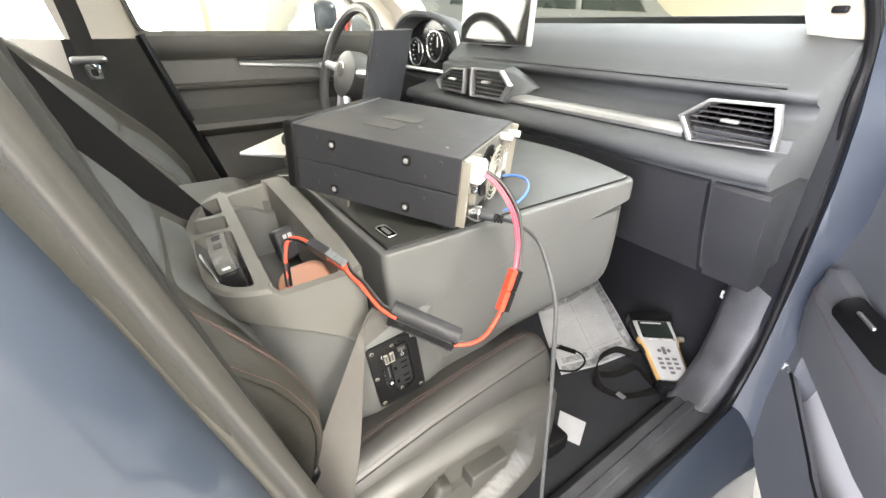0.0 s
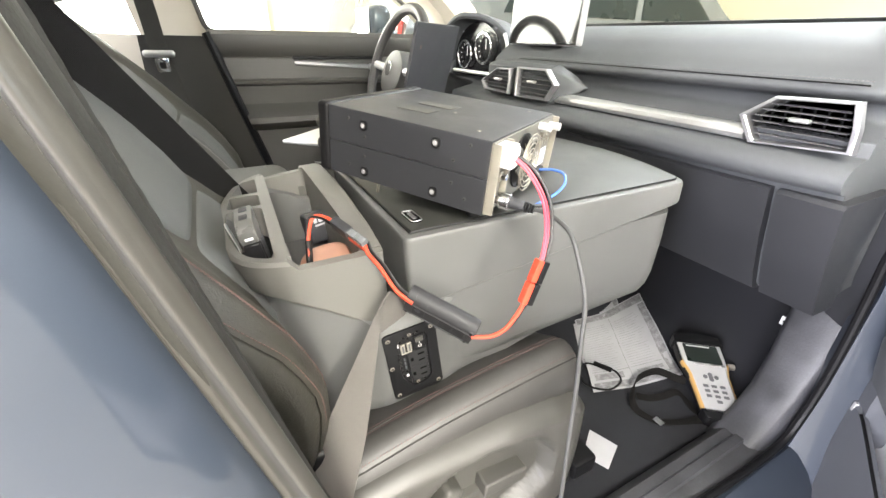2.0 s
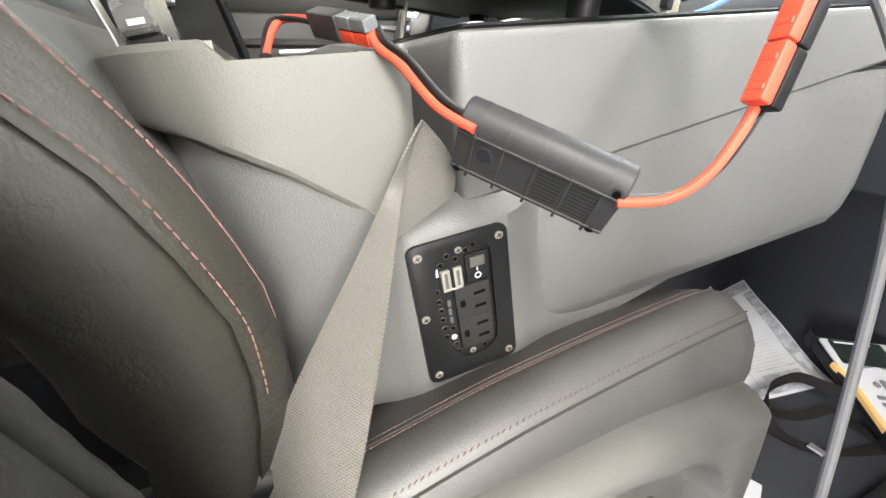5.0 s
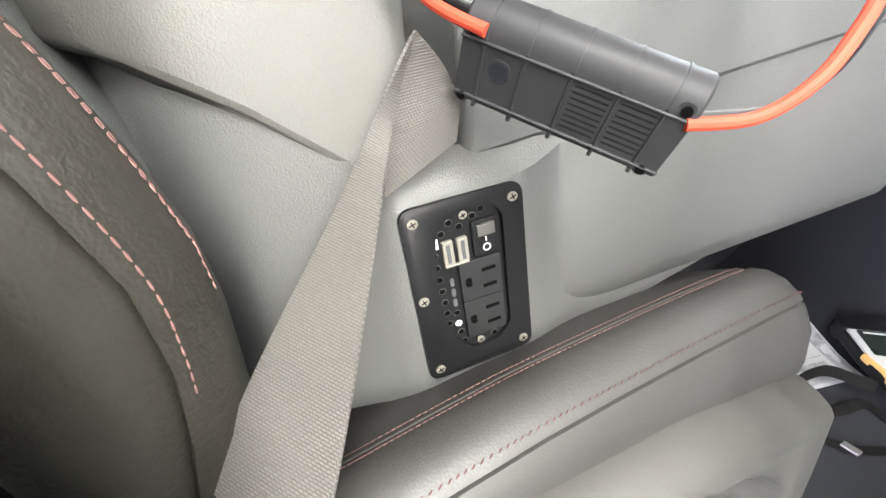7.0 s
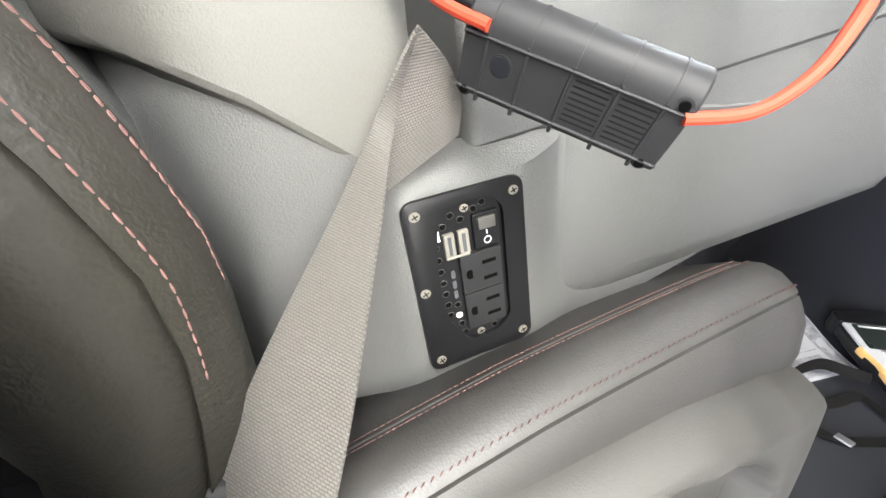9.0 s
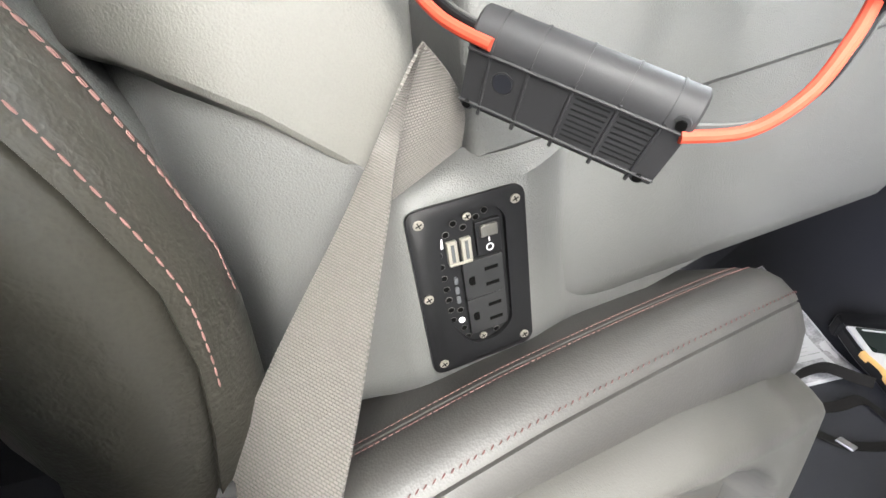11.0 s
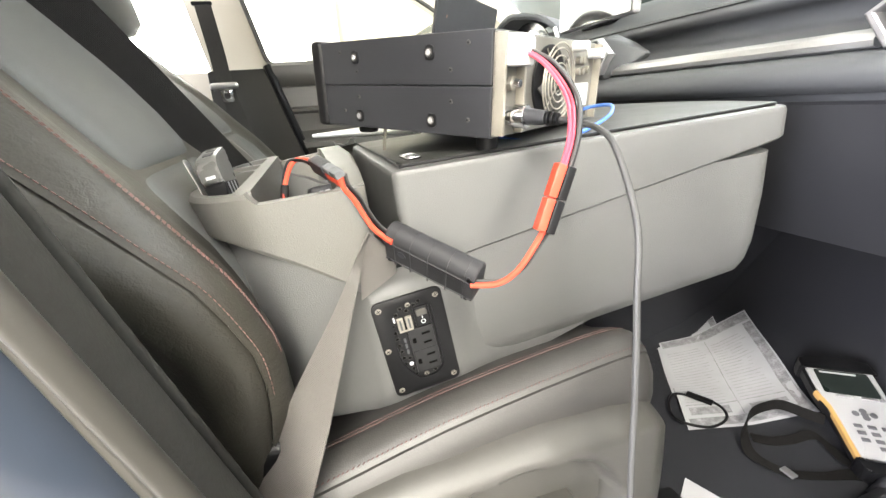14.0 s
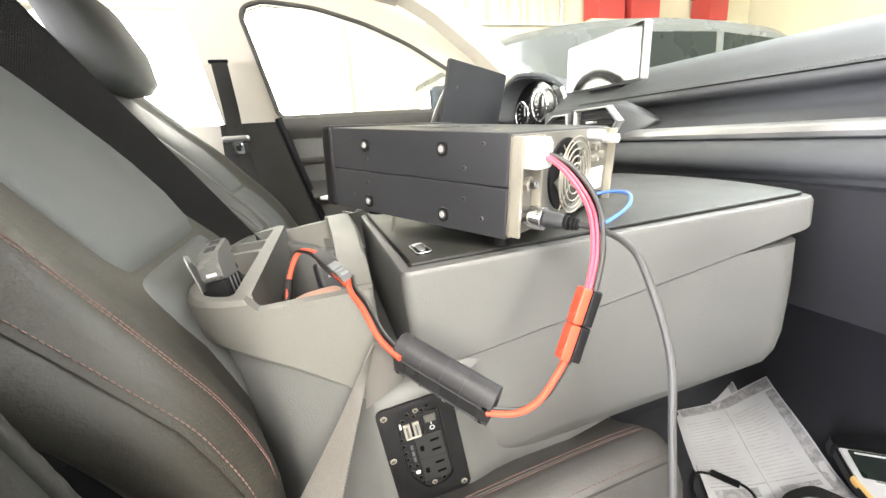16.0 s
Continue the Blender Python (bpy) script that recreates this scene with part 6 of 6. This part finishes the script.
part("bumper", prism(round_poly([(0.212, -0.066), (0.212, 0.066), (0.244, 0.064), (0.250, 0.0), (0.244, -0.064)], (0.004, 0.006, 0.012, 0.02, 0.012)), 0.036, 0.004, 2, Matrix.Translation((0, 0, -0.030))), BLACK, met, "black end bumper")
part("bumper", prism(round_poly([(-0.014, -0.044), (-0.014, 0.044), (0.012, 0.049), (0.012, -0.049)], (0.010, 0.010, 0.003, 0.003)), 0.034, 0.004, 2, Matrix.Translation((0, 0, -0.030))), BLACK, met, "black end bumper")
part("screen_window", prism(rounded(0.060, 0.092, 0.004), 0.0012, m=Matrix.Translation((0.180, 0.0, 0.004))), SCREEN, met, "dark glass screen")
part("bright_bar", box((0.004, 0.062, 0.0006), (0.2035, 0.006, 0.0054), 0), WHITE, met)
for v in (-0.026, 0.016):
    part("soft_key", box((0.006, 0.028, 0.002), (0.1455, v, 0.0045), 0.0008, 1), SILVER, met)
part("green_key", box((0.006, 0.012, 0.002), (0.1455, -0.044, 0.0045), 0.0008, 1), INK, met)
for u, v in ((0.113, 0.0), (0.098, 0.0), (0.1055, 0.014), (0.1055, -0.014), (0.1055, 0.0)):
    part("arrow_key", cyl(0.0058, 0.0025, Matrix.Translation((u, v, 0.004)), 14, 0.001), DARKKEY, met, "grey round key")
for r in range(4):
    for c in range(3):
        if r < 3 or c == 1:
            part("number_key", box((0.008, 0.013, 0.0025), (0.078 - 0.0145 * r, 0.021 - 0.021 * c, 0.0048), 0.001, 1), DARKKEY, met, "grey key")
part("antenna_socket", cyl(0.008, 0.018, Matrix.Translation((0.16, -0.066, -0.012)) @ pose(0, 0, 0, 90, 0, 0), 16, 0.001), STEEL, met)

strap = root("carry_strap", "black woven carry strap looped on the carpet", "strap")
def strip(points, half, label=""):
    pts = [(x, y, floor_z(x) + z) for x, y, z in points]
    part("webbing", ribbon(pts, [tuple(0.8 * c for c in h) for h in half], 0.0008, 10), DARKWEB, strap, label)
strip([(0.945, 0.375, 0.030), (0.925, 0.395, 0.038), (0.900, 0.423, 0.048), (0.870, 0.433, 0.050), (0.841, 0.437, 0.042), (0.811, 0.424, 0.028), (0.790, 0.402, 0.017), (0.786, 0.385, 0.011), (0.794, 0.362, 0.008), (0.807, 0.340, 0.006)], [(0.002, 0.002, 0.012)] * 5 + [(0.004, -0.002, 0.011), (0.007, -0.003, 0.008), (0.010, -0.002, 0.003), (0.010, 0.005, 0.0), (0.008, 0.008, 0.0)])
strip([(0.807, 0.340, 0.006), (0.830, 0.326, 0.007), (0.858, 0.312, 0.007), (0.896, 0.295, 0.007), (0.911, 0.272, 0.008), (0.920, 0.255, 0.010)], [(0.006, 0.008, 0.0)] * 3 + [(0.009, 0.011, 0.0)] * 3)
strip([(0.829, 0.419, 0.006), (0.850, 0.398, 0.008), (0.880, 0.383, 0.010), (0.918, 0.373, 0.010), (0.915, 0.343, 0.008), (0.906, 0.312, 0.010), (0.919, 0.282, 0.013)], [(0.005, 0.009, 0.003)] * 4 + [(0.011, 0.002, 0.0)] * 3)
part("buckle", box((0.014, 0.022, 0.004), (0.807, 0.340, floor_z(0.81) + 0.009), 0.0015, 2), SILVER, strap, "bright metal buckle")
loop2 = root("wrist_loop", "black wrist loop lying on the paper", "strap")
part("cord", ring_tube(smooth([(x, y, floor_z(x) + 0.013) for x, y in ((0.784, 0.560), (0.812, 0.545), (0.842, 0.503), (0.826, 0.468), (0.775, 0.462), (0.737, 0.495), (0.745, 0.532))], 6, True), 0.0028, 6), BLACK, loop2)
part("tab", box((0.05, 0.016, 0.006), (0, 0, 0), 0.002, 2, Matrix.Translation((0.822, 0.528, floor_z(0.8) + 0.016)) @ pose(0, 0, 0, 0, 0, -62)), BLACK, loop2)
tag = root("white_clip", "small white plastic clip on the kick panel", "clip", Matrix.Translation((1.085, 0.287, 0.450)))
part("body", box((0.006, 0.016, 0.022), (0, 0, 0), 0.002, 2), WHITE, tag)
part("hole", cyl(0.003, 0.001, Matrix.Translation((-0.0032, 0, 0)) @ pose(0, 0, 0, 0, 90, 0), 12), BLACK, tag)

# ---------------------------------------------------------------- open passenger door
DOORGREY = material("grey_door_plastic", (0.078, 0.082, 0.091), 0.5, 0, 0.1, 900, 0.1, 6, 0.3)
DOORPAD = material("grey_door_leather", (0.088, 0.091, 0.099), 0.48, 0, 0.1, 700, 0.1, 7, 0.15, kind="cells")
DOOR = Matrix.Translation((1.03, 0.07, 0)) @ Matrix.Rotation(radians(36), 4, "Z") @ Matrix(((-1, 0, 0, 0), (0, 1, 0, 0), (0, 0, 1, 0), (0, 0, 0, 1)))
door = tagged(new("door_1"), "open blue passenger door with dark lining and red stitching", "car door", kind="structure")
door.matrix_basis = DOOR
def door_part(name, rings, stuff, label="", parent=None):
    return part(name, loft(rings), stuff, parent or door, label)
def arm_z(u):
    return float(np.interp(u, [0.0, 0.305, 0.8], [0.614, 0.562, 0.56]))
def pocket_top(u):
    return float(np.interp(u, [-0.07, -0.05, 0.041, 0.249, 0.8], [0.43, 0.42, 0.400, 0.312, 0.300]))
def pocket_low(u):
    return float(np.interp(u, [-0.07, 0.0, 0.015, 0.06, 0.147, 0.9], [0.40, 0.235, 0.19, 0.155, 0.138, 0.13]))
door_part("skin", [[(u, -0.12, 0.09), (u, -0.15, 0.5), (u, -0.12, 0.95), (u, -0.035, 0.95), (u, -0.035, 0.09)] for u in (0.02, 0.10, 0.6, 1.05)], PAINT, "blue painted outer skin")
door_part("inner_panel", [[(u, -0.035, 0.15), (u, -0.012, 0.16), (u, -0.006, 0.30), (u, 0.004, 0.52), (u, -0.035, 0.54)] for u in (0.02, 0.06, 0.3, 0.7, 1.02)], PALE, "pale grey panel behind the map pocket")
door_part("lining", [[(u, -0.03, arm_z(u) - 0.13 + d), (u, 0.035 - d, arm_z(u) - 0.125 + d), (u, 0.05 - d, 0.56), (u, 0.052 - d, 0.64), (u, 0.035 - d, 0.74), (u, 0.045 - d, 0.90), (u, 0.02 - d, 0.945), (u, -0.03, 0.945)] for u, d in ((-0.078, 0.03), (-0.070, 0.010), (-0.058, 0.0), (0.05, 0.0), (0.3, 0.0), (0.7, 0.0), (1.0, 0.0), (1.02, 0.02))], DOORGREY, "dark grey plastic lining")
door_part("front_cheek", [[(u, -0.02, z0), (u, 0.036 - d, z0 + 0.004), (u, 0.046 - d, 0.5 * z0 + 0.255), (u, 0.046 - d, 0.50), (u, -0.02, 0.51)] for u, z0, d in ((-0.076, 0.395, 0.02), (-0.066, 0.375, 0.004), (-0.03, 0.30, 0), (0.0, 0.30, 0), (0.03, 0.34, 0.0), (0.041, 0.385, 0.012))], DOORGREY, "dark plastic front end of the lining")
pocket1 = door_part("map_pocket", [[(u, 0.02 - d, pocket_low(u)), (u, 0.050 - d, pocket_low(u) + 0.006), (u, 0.055 - d, 0.5 * (pocket_low(u) + pocket_top(u))), (u, 0.051 - d, pocket_top(u) - 0.004), (u, 0.046 - d, pocket_top(u)), (u, 0.038 - d, pocket_top(u) - 0.003), (u, 0.03 - d, pocket_low(u) + 0.012)] for u, d in ((-0.070, 0.025), (-0.05, 0.002), (-0.02, 0.0), (0.015, 0.0), (0.041, 0.0), (0.10, 0.0), (0.15, 0.0), (0.25, 0.0), (0.5, 0.0), (0.8, 0.0))], DOORGREY, "dark plastic map pocket")
part("pocket_lip", tube([(u, 0.049, pocket_top(u)) for u in (0.03, 0.06, 0.10, 0.15, 0.2, 0.25, 0.4, 0.8)], 0.003, 6, 2), BLACK, pocket1)
arm1 = door_part("door_armrest", [[(u, 0.0, arm_z(u) - 0.13), (u, 0.02 + 0.045 * k, arm_z(u) - 0.128), (u, 0.03 + 0.050 * k, arm_z(u) - 0.06), (u, 0.03 + 0.053 * k, arm_z(u) - 0.012), (u, 0.03 + 0.050 * k, arm_z(u)), (u, 0.045 + 0.022 * k, arm_z(u) + 0.045 * k), (u, 0.045 + 0.006 * k, arm_z(u) + 0.055 * k), (u, 0.03, arm_z(u) + 0.056 * k)] for u, k in ((-0.035, 0.05), (-0.02, 0.45), (0.005, 0.8), (0.03, 0.97), (0.08, 1.0), (0.3, 1.0), (0.6, 1.0), (0.8, 1.0))], DOORPAD, "dark grey padded armrest")
for dv, dz in ((0.0, -0.007), (0.006, 0.006)):
    part("thread", stitches([(0.012, 0.076 - dv, arm_z(0.0) + dz - 0.002), (0.05, 0.0835 - dv, arm_z(0.05) + dz), (0.3, 0.0835 - dv, arm_z(0.3) + dz), (0.5, 0.0835 - dv, arm_z(0.5) + dz)], 0.0042, 0.001, 0.0005), THREAD, arm1, "pale red thread")
part("pull_recess", prism(rounded(0.17, 0.05, 0.02), 0.012, 0.002, m=Matrix.Translation((0.185, 0.068, 0.628)) @ pose(0, 0, 0, -52, 0, 0)), BLACK, door, "dark grip recess")
part("recess_bar", box((0.05, 0.01, 0.006), (0.165, 0.072, 0.64), 0.003), SILVER, door, "small silver bar in the recess")
part("clip", box((0.010, 0.006, 0.028), (0.004, 0.049, 0.394), 0.002), WHITE, door, "small pale clip")
part("window_frame", tube([(0.02, -0.08, 0.95), (0.25, -0.055, 1.13), (0.55, 0.0, 1.34), (0.75, 0.02, 1.39), (1.0, 0.02, 1.39), (1.02, -0.06, 0.95)], 0.022, 8, 5), PAINT, door, "dark window frame")
pane1 = part("window_pane", prism([(0.05, 0.93), (0.25, 1.12), (0.55, 1.33), (0.75, 1.38), (1.0, 1.38), (1.01, 0.93)], 0.004, m=Matrix(((1, 0, 0, 0), (0, 0.21, 1, -0.276), (0, 1, 0, 0), (0, 0, 0, 1)))), CARGLASS, door, "clear window glass")
pane1.visible_shadow = False

# ---------------------------------------------------------------- car rear and side that close the cabin
tagged(part("rear_door", prism([(-0.42, 0.02), (-0.42, 1.0), (-1.25, 1.0), (-1.25, 0.02)], 0.07, m=Matrix(((1, 0, 0, 0.05), (0, 0, 1, 0.135), (0, 1, 0, 0), (0, 0, 0, 1)))), PAINT), "closed dark blue rear passenger door", "car door", kind="structure")
tagged(part("roof_rail", tube([(0.40, 0.29, 1.41), (0.0, 0.245, 1.435), (-0.6, 0.245, 1.43), (-1.3, 0.26, 1.37)], 0.045, 10, 6), PAINT), "dark blue roof rail over the doors", "car body", kind="structure")
rear_seat = root("rear_bench", "dark leather rear bench", "rear seat")
part("backrest", box((0.14, 1.3, 0.65), (-1.12, 0.93, 0.72), 0.04, 3), LEATHER, rear_seat)
part("cushion", box((0.45, 1.3, 0.20), (-0.86, 0.93, 0.42), 0.04, 3), LEATHER, rear_seat)
tagged(part("tail_panel", box((0.05, 1.45, 0.95), (-1.30, 0.93, 0.50), 0.01), TRIM), "dark rear wall of the cabin", "car body", kind="structure")
tagged(part("under_body", box((2.6, 1.5, 0.06), (0.1, 0.93, 0.06), 0.01), BLACK), "dark underside of the car", "car body", kind="structure")


# ---------------------------------------------------------------- beyond the windows
def upright(y):
    return Matrix(((1, 0, 0, 0), (0, 0, 1, y), (0, 1, 0, 0), (0, 0, 0, 1)))


car = root("parked_car", "dark grey parked car beside the driver's side", "car", Matrix.Translation((0, 0.0, 0)))
SHAPE = round_poly([(1.0, 0.10), (0.98, 0.95), (1.12, 1.37), (1.30, 1.45), (1.65, 1.515), (2.2, 1.565), (2.8, 1.56), (3.5, 1.50), (4.05, 1.16), (5.1, 1.02), (5.25, 0.75), (5.25, 0.10)], (0.05, 0.2, 0.12, 0.12, 0.2, 0.3, 0.3, 0.2, 0.3, 0.15, 0.1, 0.05))
part("body", loft([[(x, y, z - dz * max(0.0, z - 0.9)) for x, z in SHAPE] for y, dz in ((2.30, 0.10), (2.36, 0.02), (2.6, 0.0), (3.7, 0.0), (3.94, 0.02), (4.0, 0.10))]), DARKCAR, car, "glossy dark grey body")
for poly in ([(1.66, 1.16), (1.78, 1.40), (2.02, 1.45), (2.02, 1.16)], [(2.08, 1.16), (2.08, 1.455), (2.78, 1.46), (2.80, 1.16)], [(2.87, 1.16), (2.85, 1.455), (3.30, 1.42), (3.72, 1.16)]):
    part("side_window", prism(poly, 0.02, 0.004, m=upright(2.292)), SCREEN, car, "dark side glass")
for x in (1.75, 4.35):
    w = part("wheel", cyl(0.34, 0.22, Matrix.Translation((x, 2.52, 0.22)) @ pose(0, 0, 0, 90, 0, 0), 32, 0.03), BLACK, car, "black tyre")
    part("rim", cyl(0.22, 0.02, Matrix.Translation((x, 2.305, 0.22)) @ pose(0, 0, 0, 90, 0, 0), 24, 0.005), SILVER, w)
    w = part("wheel", cyl(0.34, 0.22, Matrix.Translation((x, 4.0, 0.22)) @ pose(0, 0, 0, 90, 0, 0), 32, 0.03), BLACK, car, "black tyre")
part("taillight", box((0.05, 0.16, 0.10), (1.015, 2.42, 1.05), 0.02, 2), REDBOX, car)
part("rear_glass", loft([[(1.035, y, 1.02), (1.135, y, 1.36), (1.125, y, 1.365), (1.022, y, 1.025)] for y in (2.5, 3.8)]), SCREEN, car, "dark rear window")

mir = root("side_mirror", "dark blue exterior mirror of the driver's door", "mirror", Matrix.Translation((0.70, 1.93, 1.075)))
part("housing", box((0.10, 0.19, 0.12), (0.02, 0.02, 0), 0.035, 4), PAINT, mir)
part("glass", box((0.006, 0.16, 0.095), (-0.032, 0.02, 0), 0.002), CHROME, mir, "mirror glass")
part("arm", tube([(0.03, -0.18, -0.05), (0.02, -0.08, -0.05), (0.02, -0.04, -0.03)], 0.02, 8, 4), PAINT, mir)

# far wall: wide white door, post, beige wall with a ladder and shelf
gd = tagged(new("door_3"), "closed white panelled garage door in bright light", "garage door", kind="structure")
for i in range(4):
    for j in range(4):
        part("panel", box((0.86, 0.03, 0.56), (-2.75 + 0.9 * j, 4.76, 0.2 + 0.6 * i), 0.012, 2), WALLWHITE, gd)
part("backing", box((3.6, 0.02, 2.5), (-1.40, 4.785, 1.13), 0), WALLWHITE, gd)
part("door_lock", box((0.10, 0.02, 0.03), (0.26, 4.74, 1.90), 0.004), DASH, gd)
tagged(part("door_post", box((0.09, 0.10, 2.8), (0.61, 4.74, 1.27), 0.01), WALLWHITE), "white post beside the garage door", "post", kind="structure")
tagged(part("wall_lining", box((5.6, 0.03, 2.85), (3.46, 4.78, 1.31), 0), WALLBEIGE), "beige painted wall boards", "wall", kind="structure")
lad = root("ladder", "white aluminium ladder hung flat on the wall", "ladder", Matrix.Translation((0, 4.70, 0)))
for z in (2.10, 2.40):
    part("rail", box((2.2, 0.06, 0.03), (2.2, 0, z), 0.005), WHITE, lad)
for i in range(9):
    part("rung", box((0.035, 0.03, 0.30), (1.2 + 0.25 * i, 0, 2.25), 0.004, 1, None), WHITE, lad)
shelf = root("wall_shelf", "pale wooden shelf board on the wall", "shelf")
part("board", box((2.4, 0.35, 0.03), (4.6, 4.58, 2.08), 0.004), WALLBEIGE, shelf)
for x in (3.6, 4.6, 5.6):
    part("bracket", box((0.03, 0.30, 0.12), (x, 4.6, 2.01), 0.004), WHITE, shelf)
for x, w, h in ((3.68, 0.36, 0.34), (4.16, 0.42, 0.38), (5.3, 0.30, 0.30)):
    b = root("red_storage_box", "red plastic storage box on the shelf", "box", Matrix.Translation((x, 4.56, 2.095)), group="boxes on the shelf")
    part("tub", box((w, 0.3, h), (0, 0, h / 2), 0.02, 2), REDBOX, b)
    part("lid", box((w + 0.02, 0.32, 0.03), (0, 0, h + 0.015), 0.008, 2), REDBOX, b)
